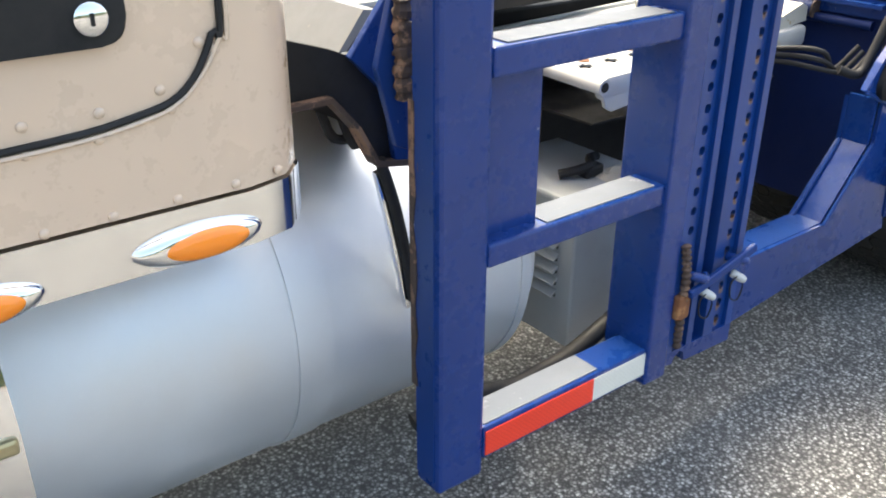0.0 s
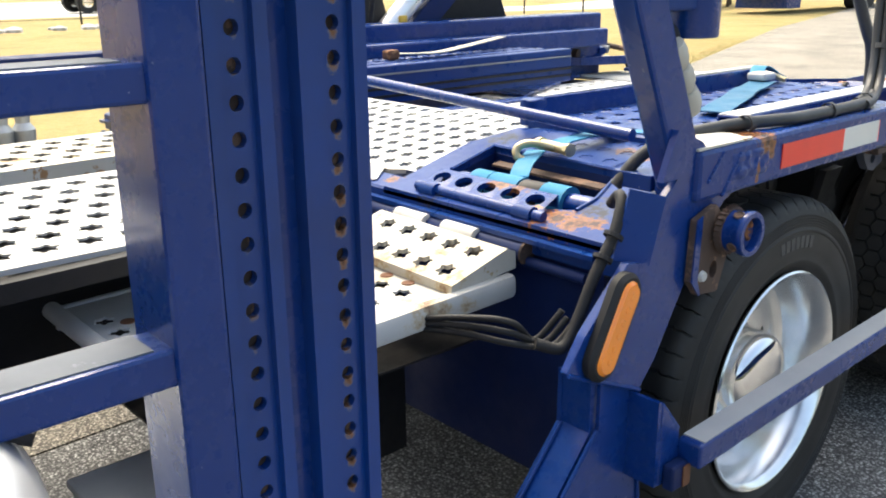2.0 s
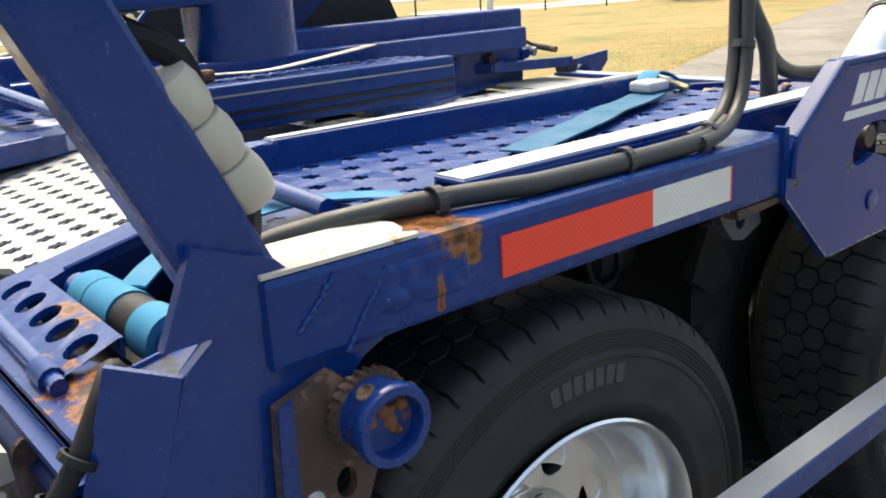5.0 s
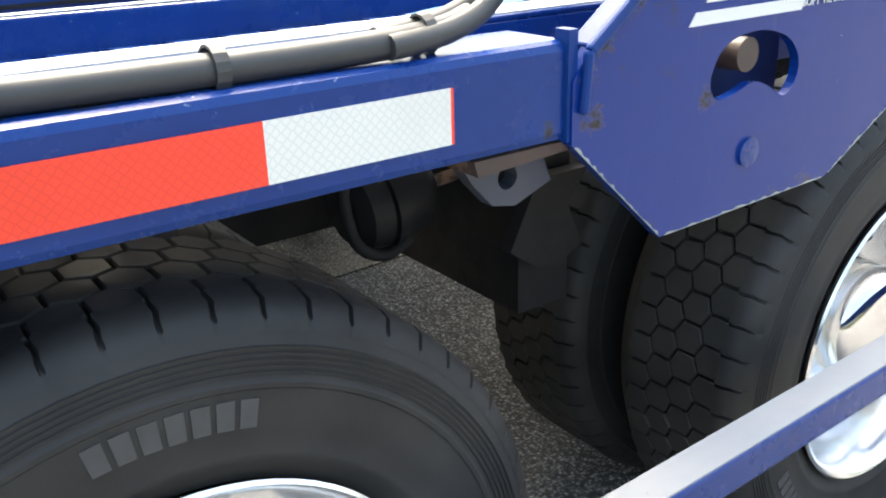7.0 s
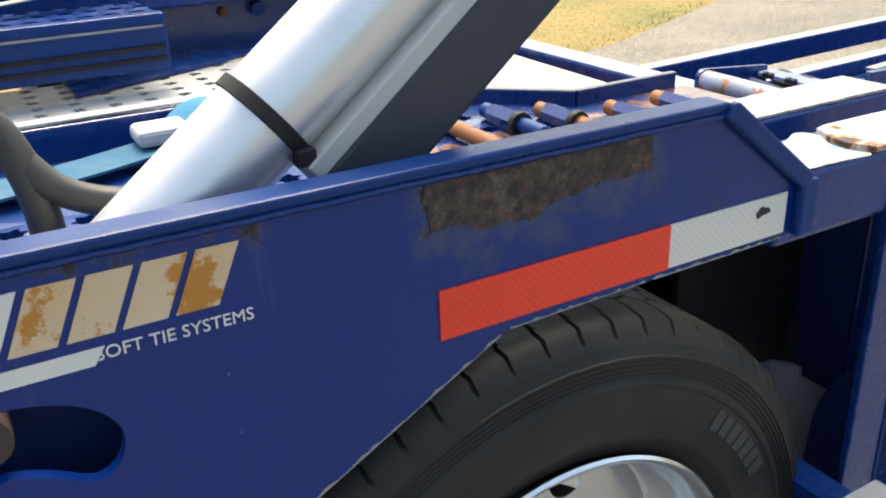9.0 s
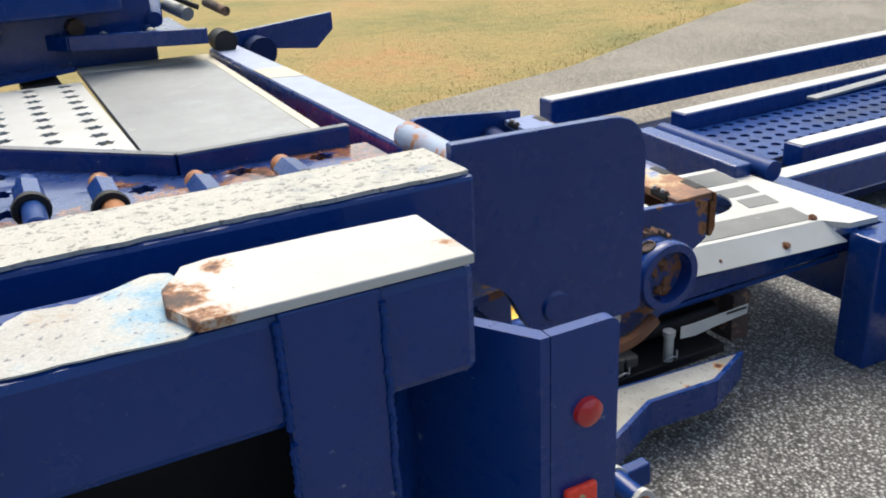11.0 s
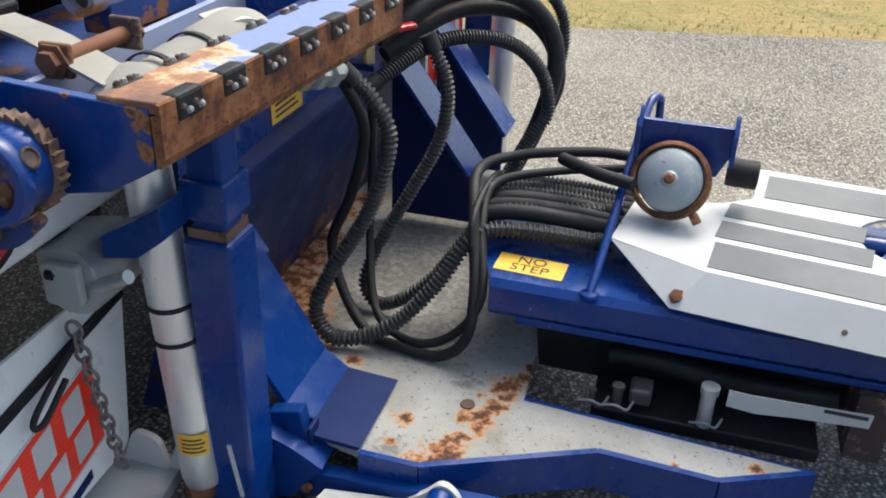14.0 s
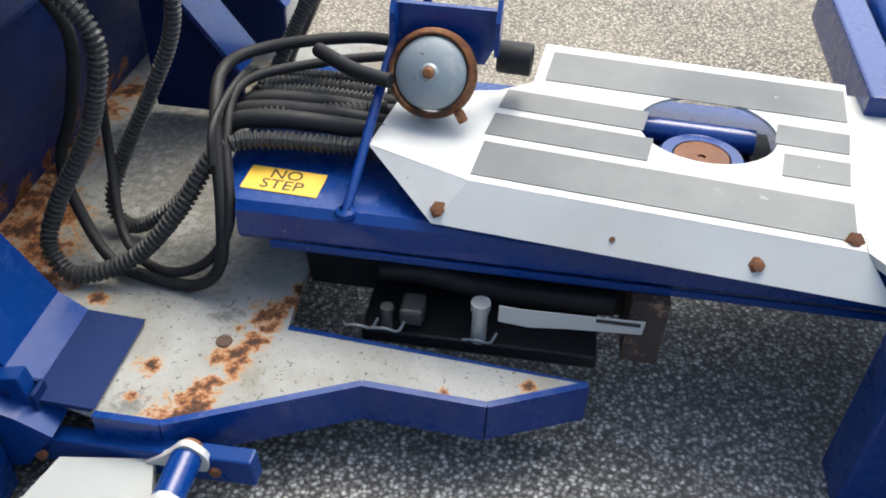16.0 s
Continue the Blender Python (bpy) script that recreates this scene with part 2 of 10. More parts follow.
GREY_PAINT = painted("light_grey_paint", (0.36, 0.375, 0.37), (0.28, 0.275, 0.26), (0.26, 0.21, 0.16), 0.5, 0.0, 0.74, 0.7)
GRIP = painted("grey_grip_strip", (0.15, 0.155, 0.155), (0.23, 0.23, 0.22), (0.30, 0.30, 0.29), 0.85, 0.0, 0.66, 0.9, fine=900.0, gloss=0.3, chips=(0.5, 0.5, 0.48))
GUARD_TOP = painted("pale_guard_top_paint", (0.455, 0.455, 0.44), (0.34, 0.345, 0.36), (0.50, 0.50, 0.49), 0.5, 0.0, 0.66, 0.8, fine=300.0, gloss=0.35, chips=(0.10, 0.13, 0.22))
# Pale blue paint; on the corner deck it stands in for a reflection.
LAVENDER = painted("pale_blue_paint_and_reflection", (0.33, 0.37, 0.50), (0.27, 0.31, 0.45), (0.42, 0.42, 0.44), 0.45, 0.0, 0.66, 0.7, gloss=0.4, chips=(0.10, 0.14, 0.3))
ROD_RUST = painted("orange_rod_rust", (0.33, 0.135, 0.048), (0.20, 0.075, 0.03), (0.44, 0.30, 0.20), 0.6, 0.0, 0.56, 0.9, fine=120.0, gloss=0.4)
SCUFFED = painted("scuffed_grey_plate", (0.19, 0.20, 0.215), (0.14, 0.145, 0.15), (0.30, 0.29, 0.27), 0.6, 0.0, 0.66, 0.8, gloss=0.3, chips=(0.4, 0.39, 0.37))
RUNG_TAPE = painted("worn_rung_tape", (0.155, 0.17, 0.195), (0.10, 0.108, 0.12), (0.26, 0.275, 0.30), 0.8, 0.0, 0.62, 0.8, fine=700.0, gloss=0.2, chips=(0.4, 0.4, 0.38))
RED_LENS = painted("red_lens", (0.48, 0.012, 0.016), (0.38, 0.02, 0.02), (0.5, 0.1, 0.1), 0.2, 0.6, 0.9, 0.3, spots=False)
ORANGE = painted("orange_lens", (1.0, 0.27, 0.012), (0.95, 0.23, 0.01), (0.9, 0.3, 0.05), 0.16, 0.6, 0.9, 0.3, spots=False)
BLACK = painted("black_rubber", (0.011, 0.011, 0.012), (0.024, 0.023, 0.021), (0.045, 0.042, 0.038), 0.6, 0.0, 0.7, 0.5, gloss=0.35)
# Black of real parts, also put on sheets that stand in for shade.
BLACK_PAINT_SHADE = painted("black_steel_and_shade", (0.007, 0.007, 0.008), (0.016, 0.015, 0.014), (0.05, 0.045, 0.04), 0.5, 0.0, 0.7, 0.5, gloss=0.3)
HOSE_GREY = painted("grey_hose_rubber", (0.034, 0.034, 0.033), (0.052, 0.051, 0.047), (0.07, 0.068, 0.062), 0.46, 0.0, 0.7, 0.6, gloss=0.5)
STRAP = painted("teal_webbing", (0.02, 0.20, 0.36), (0.03, 0.14, 0.24), (0.05, 0.07, 0.09), 0.75, 0.0, 0.68, 0.5, fine=700.0)
GREY_WEB = painted("grimy_pale_webbing", (0.318, 0.299, 0.255), (0.216, 0.198, 0.160), (0.2, 0.18, 0.15), 0.7, 0.0, 0.70, 0.8, fine=400.0)
# Darker copy of the teal webbing, with shade in its colour.
STRAP_SHADED = painted("shaded_teal_webbing", (0.012, 0.11, 0.21), (0.02, 0.08, 0.14), (0.03, 0.05, 0.07), 0.75, 0.0, 0.66, 0.6, fine=700.0)
CREAM = painted("cream_webbing", (0.55, 0.51, 0.42), (0.40, 0.36, 0.28), (0.3, 0.25, 0.18), 0.8, 0.0, 0.72, 0.6, fine=500.0)
YELLOW = painted("yellow_sticker", (0.80, 0.48, 0.05), (0.70, 0.44, 0.10), (0.75, 0.55, 0.2), 0.45, 0.0, 0.78, 0.4)
INK = painted("black_ink", (0.02, 0.02, 0.02), (0.04, 0.04, 0.04), (0.1, 0.1, 0.1), 0.6, 0.0, 0.85, 0.3)
BRASS = painted("zinc_plated_steel", (0.55, 0.47, 0.28), (0.35, 0.27, 0.14), (0.25, 0.16, 0.08), 0.35, 0.0, 0.66, 0.7, 0.8)
WHITE_GLOSS = painted("glossy_white_paint", (0.80, 0.81, 0.80), (0.68, 0.68, 0.66), (0.55, 0.53, 0.48), 0.3, 0.3, 0.76, 0.5, chips=(0.22, 0.20, 0.18))
LOGO_WHITE = painted("white_vinyl", (0.78, 0.78, 0.74), (0.66, 0.60, 0.48), (0.55, 0.34, 0.14), 0.4, 0.0, 0.78, 0.4)
LOGO_RUST = painted("rust_stained_vinyl", (0.74, 0.68, 0.56), (0.66, 0.40, 0.14), (0.52, 0.22, 0.035), 0.5, 0.0, 0.53, 0.95)


def plain(name, color, rough, metallic=0.0, coat=0.0, vary=0.15, scale=30.0):
    m, nt, b = material(name)
    n = noise_node(nt, scale, 6.0)
    r = ramp(nt, n.outputs[0], [(0.25, tuple(c * (1 - vary) for c in color)), (0.75, tuple(min(1.0, c * (1 + vary)) for c in color))])
    nt.links.new(r.outputs[0], b.inputs["Base Color"])
    rr = ramp(nt, n.outputs[0], [(0.3, grey(rough * 0.7)), (0.7, grey(min(1, rough * 1.35)))])
    nt.links.new(rr.outputs[0], b.inputs["Roughness"])
    b.inputs["Metallic"].default_value = metallic
    b.inputs["Coat Weight"].default_value = coat
    return m


def honeycomb(name, base, edge, scale=95.0):
    """Reflective sheeting with a fine cell pattern."""
    m, nt, b = material(name)
    tc = nt.nodes.new("ShaderNodeTexCoord")
    v = nt.nodes.new("ShaderNodeTexVoronoi")
    v.feature = 'DISTANCE_TO_EDGE'
    v.inputs["Scale"].default_value = scale
    v.inputs["Randomness"].default_value = 0.25
    v.voronoi_dimensions = '2D'
    v.inputs["Randomness"].default_value = 0.3
    sep = nt.nodes.new("ShaderNodeSeparateXYZ")
    flat = nt.nodes.new("ShaderNodeCombineXYZ")
    nt.links.new(tc.outputs["Object"], sep.inputs[0])
    for k, op in enumerate(('ADD', 'SUBTRACT')):
        q = nt.nodes.new("ShaderNodeMath")
        q.operation = op
        nt.links.new(sep.outputs[0], q.inputs[0])
        nt.links.new(sep.outputs[2], q.inputs[1])
        nt.links.new(q.outputs[0], flat.inputs[k])
    nt.links.new(flat.outputs[0], v.inputs["Vector"])
    r = ramp(nt, v.outputs["Distance"], [(0.04, grey(1)), (0.16, grey(0))])
    n = noise_node(nt, 8.0, 6.0)
    d = ramp(nt, n.outputs[0], [(0.5, grey(0)), (0.8, grey(0.45))])
    c = mix(nt, r.outputs[0], base, edge)
    c2 = mix(nt, d.outputs[0], c, tuple(q * 0.7 for q in base))
    nt.links.new(c2, b.inputs["Base Color"])
    b.inputs["Roughness"].default_value = 0.35
    return m


WHITE_TAPE = honeycomb("white_reflective_tape", (0.75, 0.735, 0.66), (0.66, 0.65, 0.59), 105.0)
RED_TAPE = honeycomb("red_reflective_sheeting", (0.95, 0.060, 0.028), (0.84, 0.045, 0.024), 105.0)


def weathered_plate():
    """Blue paint with mottled grime, fine chips and pale water streaks."""
    m, nt, b = material("weathered_blue_plate")
    a = noise_node(nt, 5.0, 8.0, 0.75)
    f = noise_node(nt, 70.0, 4.0, 0.6)
    g = noise_node(nt, 26.0, 8.0, 0.8)
    tc = nt.nodes.new("ShaderNodeTexCoord")
    mp = nt.nodes.new("ShaderNodeMapping")
    mp.inputs["Scale"].default_value = (60.0, 1.0, 4.0)
    nt.links.new(tc.outputs["Object"], mp.inputs[0])
    st = nt.nodes.new("ShaderNodeTexNoise")
    st.inputs["Scale"].default_value = 1.0
    st.inputs["Detail"].default_value = 4.0
    nt.links.new(mp.outputs[0], st.inputs["Vector"])
    patch = ramp(nt, a.outputs[0], [(0.56, grey(0)), (0.68, grey(1))])
    mott = ramp(nt, g.outputs[0], [(0.50, grey(0)), (0.58, grey(0.85))])
    both = nt.nodes.new("ShaderNodeMath")
    both.operation = 'MULTIPLY'
    nt.links.new(patch.outputs[0], both.inputs[0])
    nt.links.new(mott.outputs[0], both.inputs[1])
    c = mix(nt, both.outputs[0], (0.0008, 0.026, 0.185), (0.026, 0.026, 0.030))
    s1 = ramp(nt, st.outputs[0], [(0.62, grey(0)), (0.80, grey(0.16))])
    c2 = mix(nt, s1.outputs[0], c, (0.10, 0.13, 0.20))
    chips = ramp(nt, f.outputs[0], [(0.755, grey(0)), (0.77, grey(0.8))])
    c3 = mix(nt, chips.outputs[0], c2, (0.30, 0.34, 0.42))
    grime = [(x, -0.008, z, r) for x, z, r in ((0.163, 1.05, 0.010), (0.19, 1.085, 0.012), (0.225, 1.115, 0.010), (0.265, 1.148, 0.009), (0.485, 1.170, 0.008), (0.503, 1.166, 0.010), (0.520, 1.171, 0.009), (0.541, 1.168, 0.011), (0.556, 1.172, 0.009), (0.577, 1.169, 0.010), (0.593, 1.172, 0.008), (0.612, 1.168, 0.011), (0.629, 1.163, 0.009),
                                               (0.64, 1.155, 0.012), (0.17, 1.0, 0.012), (1.13, 1.003, 0.010), (1.18, 1.003, 0.012), (1.23, 1.004, 0.012), (1.272, 1.006, 0.012), (0.56, 0.855, 0.014), (0.50, 0.852, 0.010), (0.348, 1.0, 0.010), (0.44, 0.922, 0.012))]
    grime += [(0.795 + 0.026 * k, -0.008, 1.132 - 0.012 * (k < 5), 0.008) for k in range(10)] + [(0.79, -0.008, 1.15, 0.009), (1.03, -0.008, 1.15, 0.008)]
    halo = [(0.80 + 0.024 * k, -0.008, 1.118 - 0.010 * (k < 5), 0.024) for k in range(11)] + [(1.048, -0.008, 1.148, 0.016), (0.785, -0.008, 1.145, 0.014), (0.85, -0.008, 1.085, 0.022), (0.92, -0.008, 1.09, 0.024), (1.0, -0.008, 1.10, 0.020)]
    c3 = blotches(nt, c3, halo, 40.0, 0.9, HALO_TONES)
    c3 = blotches(nt, c3, grime, 75.0, 1.9, GRIME_TONES)
    nt.links.new(c3, b.inputs["Base Color"])
    b.inputs["Roughness"].default_value = 0.27
    b.inputs["Specular IOR Level"].default_value = 0.42
    bump(nt, b, g.outputs[0], 0.03)
    return m


PLATE_BLUE = weathered_plate()


def flaking():
    """Coarse flaking rust: dark scales with brown and grey grain."""
    m, nt, b = material("flaking_rust")
    v = nt.nodes.new("ShaderNodeTexVoronoi")
    v.inputs["Scale"].default_value = 120.0
    w = noise_node(nt, 75.0, 8.0, 0.78)
    nt.links.new(w.outputs[1], v.inputs["Vector"])
    k = noise_node(nt, 160.0, 5.0, 0.7)
    r = ramp(nt, w.outputs[0], [(0.40, (0.010, 0.007, 0.007)), (0.47, (0.046, 0.020, 0.012)), (0.54, (0.085, 0.043, 0.024)), (0.62, (0.16, 0.105, 0.065))])
    c = mix(nt, 0.25, r.outputs[0], k.outputs[0])
    c2 = mix(nt, 0.72, c, r.outputs[0])
    nt.links.new(c2, b.inputs["Base Color"])
    b.inputs["Roughness"].default_value = 0.92
    bump(nt, b, w.outputs[0], 0.9, 0.006)
    return m


FLAKES = flaking()


def stained(name, stops, scale=9.0, specks=(0.06, 0.05, 0.045), rough=0.7, marks=None, speck_at=0.66, grime=None):
    """Colours that run into one another over uneven stains, with dark specks."""
    m, nt, b = material(name)
    a = noise_node(nt, scale, 10.0, 0.72)
    w = noise_node(nt, scale * 0.35, 4.0, 0.6)
    half = nt.nodes.new("ShaderNodeMath")
    half.operation = 'MULTIPLY_ADD'
    half.inputs[1].default_value = 0.55
    nt.links.new(w.outputs[0], half.inputs[0])
    part_a = nt.nodes.new("ShaderNodeMath")
    part_a.operation = 'MULTIPLY'
    part_a.inputs[1].default_value = 0.45
    nt.links.new(a.outputs[0], part_a.inputs[0])
    nt.links.new(part_a.outputs[0], half.inputs[2])
    r = ramp(nt, half.outputs[0], stops)
    f = noise_node(nt, 130.0, 4.0, 0.6)
    k = ramp(nt, f.outputs[0], [(speck_at, grey(0)), (speck_at + 0.04, grey(0.8))])
    fine = noise_node(nt, 420.0, 2.0)
    g = ramp(nt, fine.outputs[0], [(0.3, grey(0.78)), (0.7, grey(1))])
    mul = nt.nodes.new("ShaderNodeMix")
    mul.data_type = 'RGBA'
    mul.blend_type = 'MULTIPLY'
    mul.inputs[0].default_value = 1.0
    nt.links.new(r.outputs[0], mul.inputs[6])
    nt.links.new(g.outputs[0], mul.inputs[7])
    c = mix(nt, k.outputs[0], mul.outputs[2], specks)
    if grime:
        c = blotches(nt, c, grime, 60.0, 1.6, DIRT_TONES)
    if marks:
        c = blotches(nt, c, marks, 40.0, 1.15)
    nt.links.new(c, b.inputs["Base Color"])
    b.inputs["Roughness"].default_value = rough
    b.inputs["Specular IOR Level"].default_value = 0.3
    bump(nt, b, a.outputs[0], 0.25, 0.003)
    return m


# Stained white paint, its base also darkened for shade from hoses and deck.
WHITE_FLOOR = stained("stained_shaded_floor_paint", [(0.34, (0.17, 0.10, 0.05)), (0.39, (0.24, 0.22, 0.18)), (0.45, (0.29, 0.285, 0.265)), (0.56, (0.37, 0.37, 0.355)), (0.66, (0.28, 0.265, 0.225)), (0.72, (0.28, 0.20, 0.12))], speck_at=0.62,
                      grime=[(2.12, 1.35, 0.15, 0.16), (2.22, 1.16, 0.15, 0.09), (2.05, 1.55, 0.15, 0.18), (2.30, 1.45, 0.15, 0.14), (2.02, 1.20, 0.15, 0.07), (2.33, 1.02, 0.15, 0.03), (2.25, 0.80, 0.15, 0.03)],
                      marks=[(2.435 - 0.10 * k / 9 + 0.012 * math.sin(2.3 * k), 1.10 - 0.31 * k / 9, 0.15, 0.020 + 0.007 * (k % 3)) for k in range(10)]
                      + [(x, y, 0.15, r) for x, y, r in ((2.345, 0.80, 0.035), (2.33, 0.785, 0.05), (2.245, 0.885, 0.022), (2.24, 0.82, 0.012), (2.36, 0.99, 0.012), (1.99, 1.04, 0.05), (1.95, 1.12, 0.06), (1.88, 1.17, 0.07), (1.86, 1.26, 0.07), (1.84, 1.36, 0.07), (1.84, 1.46, 0.06), (1.84, 1.60, 0.05), (1.87, 1.70, 0.05), (1.93, 1.22, 0.05), (2.10, 1.02, 0.02),
                                                         (2.06, 0.985, 0.02), (2.85, 0.945, 0.018),  (2.72, 0.91, 0.010))])
PITTED = stained("pitted_rust", [(0.36, (0.030, 0.018, 0.014)), (0.44, (0.085, 0.034, 0.018)), (0.51, (0.18, 0.070, 0.028)), (0.59, (0.26, 0.125, 0.060)), (0.68, (0.10, 0.045, 0.025))], 38.0, (0.03, 0.02, 0.018), rough=0.9, speck_at=0.60)
CHALK = stained("chalky_flaked_paint", [(0.36, (0.30, 0.33, 0.38)), (0.43, (0.46, 0.45, 0.40)), (0.50, (0.53, 0.51, 0.46)), (0.60, (0.46, 0.44, 0.39)), (0.70, (0.32, 0.27, 0.20))], 40.0, (0.17, 0.16, 0.15), speck_at=0.57)
CYAN_WORN = stained("worn_white_over_pale_blue", [(0.38, (0.10, 0.22, 0.42)), (0.44, (0.30, 0.46, 0.58)), (0.50, (0.52, 0.52, 0.49)), (0.60, (0.48, 0.46, 0.42)), (0.68, (0.44, 0.27, 0.12))], 22.0, (0.10, 0.10, 0.14), speck_at=0.62)
STAIN = stained("spreading_rust_stain", [(0.36, (0.05, 0.045, 0.07)), (0.42, (0.14, 0.06, 0.03)), (0.50, (0.30, 0.13, 0.05)), (0.58, (0.36, 0.22, 0.12)), (0.66, (0.20, 0.09, 0.04))], 26.0)
CHAIN_STEEL = plain("grimy_chain_steel", (0.20, 0.185, 0.165), 0.55, 0.5, 0.0, 0.5, 60.0)
CHROME = plain("polished_aluminium", (0.82, 0.82, 0.82), 0.09, 1.0, 0.0, 0.06, 12.0)
RIM_ALU = plain("hazy_polished_aluminium", (0.86, 0.86, 0.85), 0.20, 0.92, 0.0, 0.10, 16.0)
ALU = plain("brushed_aluminium", (0.74, 0.76, 0.78), 0.50, 0.62, 0.0, 0.07, 5.0)
ALU_TUBE = plain("satin_aluminium_tube", (0.80, 0.80, 0.79), 0.34, 0.75, 0.0, 0.08, 9.0)
SCRATCHED = painted("scratched_zinc", (0.33, 0.36, 0.36), (0.22, 0.235, 0.23), (0.42, 0.42, 0.40), 0.42, 0.0, 0.58, 0.9, 0.35, fine=220.0, chips=(0.12, 0.09, 0.07))
PIN_BROWN = plain("brown_pin_steel", (0.06, 0.04, 0.033), 0.5, 0.0, 0.0, 0.3, 60.0)
DULL = plain("dull_cast_metal", (0.42, 0.44, 0.44), 0.5, 0.7, 0.0, 0.2, 40.0)


def tread_rubber():
    m, nt, b = material("tyre_rubber")
    big = noise_node(nt, 5.0, 6.0)
    fine = noise_node(nt, 180.0, 3.0)
    r = ramp(nt, big.outputs[0], [(0.3, (0.014, 0.014, 0.014)), (0.72, (0.038, 0.036, 0.033))])
    nt.links.new(r.outputs[0], b.inputs["Base Color"])
    b.inputs["Roughness"].default_value = 0.58
    b.inputs["Specular IOR Level"].default_value = 0.33
    bump(nt, b, fine.outputs[0], 0.12, 0.001)
    return m


TYRE = tread_rubber()
TYRE_MARK = plain("raised_rubber", (0.055, 0.054, 0.052), 0.6, 0.0, 0.0, 0.3, 60.0)


def asphalt(name="asphalt", stops=None, worn=(0.28, 0.276, 0.265), wear_amount=0.35):
    m, nt, b = material(name)
    grain = nt.nodes.new("ShaderNodeTexVoronoi")
    grain.inputs["Scale"].default_value = 115.0
    tc = nt.nodes.new("ShaderNodeTexCoord")
    warp = noise_node(nt, 60.0, 2.0)
    add = nt.nodes.new("ShaderNodeVectorMath")
    add.operation = 'MULTIPLY_ADD'
    nt.links.new(warp.outputs[1], add.inputs[0])
    add.inputs[1].default_value = (0.012, 0.012, 0.012)
    nt.links.new(tc.outputs["Object"], add.inputs[2])
    nt.links.new(add.outputs[0], grain.inputs["Vector"])
    stones = ramp(nt, grain.outputs["Color"], stops or [(0.0, (0.09, 0.088, 0.085)), (0.45, (0.205, 0.200, 0.192)), (0.66, (0.36, 0.352, 0.338)),
                                                      (0.80, (0.48, 0.47, 0.45)), (1.0, (0.68, 0.67, 0.63))])
    gaps = ramp(nt, grain.outputs["Distance"], [(0.25, grey(1)), (0.62, grey(0.18))])
    mult = nt.nodes.new("ShaderNodeMix")
    mult.data_type = 'RGBA'
    mult.blend_type = 'MULTIPLY'
    mult.inputs[0].default_value = 1.0
    nt.links.new(stones.outputs[0], mult.inputs[6])
    nt.links.new(gaps.outputs[0], mult.inputs[7])
    big = noise_node(nt, 0.8, 6.0)
    wear = ramp(nt, big.outputs[0], [(0.35, grey(0.0)), (0.75, grey(wear_amount))])
    c = mix(nt, wear.outputs[0], mult.outputs[2], worn)
    nt.links.new(c, b.inputs["Base Color"])
    b.inputs["Roughness"].default_value = 0.88
    bump(nt, b, grain.outputs["Distance"], 0.6, -0.004)
    return m


def grass_ground():
    m, nt, b = material("dry_grass")
    a = noise_node(nt, 0.55, 8.0, 0.7)
    f = noise_node(nt, 18.0, 5.0, 0.7)
    g = noise_node(nt, 0.12, 4.0)
    r = ramp(nt, a.outputs[0], [(0.34, (0.44, 0.20, 0.075)), (0.42, (0.36, 0.235, 0.08)), (0.50, (0.30, 0.22, 0.065)), (0.57, (0.20, 0.18, 0.045)), (0.66, (0.10, 0.125, 0.03))])
    r2 = ramp(nt, f.outputs[0], [(0.3, (0.10, 0.085, 0.03)), (0.7, (0.44, 0.35, 0.15))])
    c = mix(nt, 0.38, r.outputs[0], r2.outputs[0])
    d = ramp(nt, g.outputs[0], [(0.4, grey(0)), (0.7, grey(0.3))])
    c2 = mix(nt, d.outputs[0], c, (0.40, 0.31, 0.12))
    nt.links.new(c2, b.inputs["Base Color"])
    b.inputs["Roughness"].default_value = 0.95
    bump(nt, b, f.outputs[0], 0.9, 0.03)
    return m


ASPHALT = asphalt()
# Paler copy of the asphalt: sunlight is put into its colour.
LIT_ASPHALT = asphalt("sunlit_asphalt", [(0.0, (0.17, 0.15, 0.12)), (0.4, (0.32, 0.285, 0.23)), (0.7, (0.46, 0.415, 0.34)), (1.0, (0.62, 0.57, 0.48))], (0.40, 0.355, 0.285), 0.5)
GRASS = grass_ground()
CONCRETE = painted("pale_concrete_road", (0.52, 0.50, 0.46), (0.42, 0.40, 0.36), (0.35, 0.33, 0.3), 0.9, 0.0, 0.72, 0.5)
LEAF = plain("tree_leaves", (0.045, 0.085, 0.025), 0.7, 0.0, 0.0, 0.5, 3.0)
BARK = plain("bark", (0.11, 0.085, 0.06), 0.9, 0.0, 0.0, 0.3, 20.0)
BLADE = plain("grass_blades", (0.30, 0.26, 0.09), 0.9, 0.0, 0.0, 0.45, 4.0)


# ---- builders ----
def part(name, bm, mat, parent=None, label="", smooth=False):
    """Links a bmesh in world coordinates as one mesh object under a thing (an Empty) or under a part."""
    me = bpy.data.meshes.new(name)
    bmesh.ops.remove_doubles(bm, verts=bm.verts, dist=0.00005)
    bmesh.ops.recalc_face_normals(bm, faces=bm.faces)
    bm.to_mesh(me)
    bm.free()
    if smooth:
        for p in me.polygons:
            p.use_smooth = True
        me.set_sharp_from_angle(angle=radians(38))
    me.materials.append(mat)
    ob = new(name, me)
    if parent is not None:
        ob.parent = parent
        if parent.type == 'EMPTY':
            ob.matrix_parent_inverse = parent.matrix_basis.inverted()
    if label:
        tagged(ob, label)
    return ob


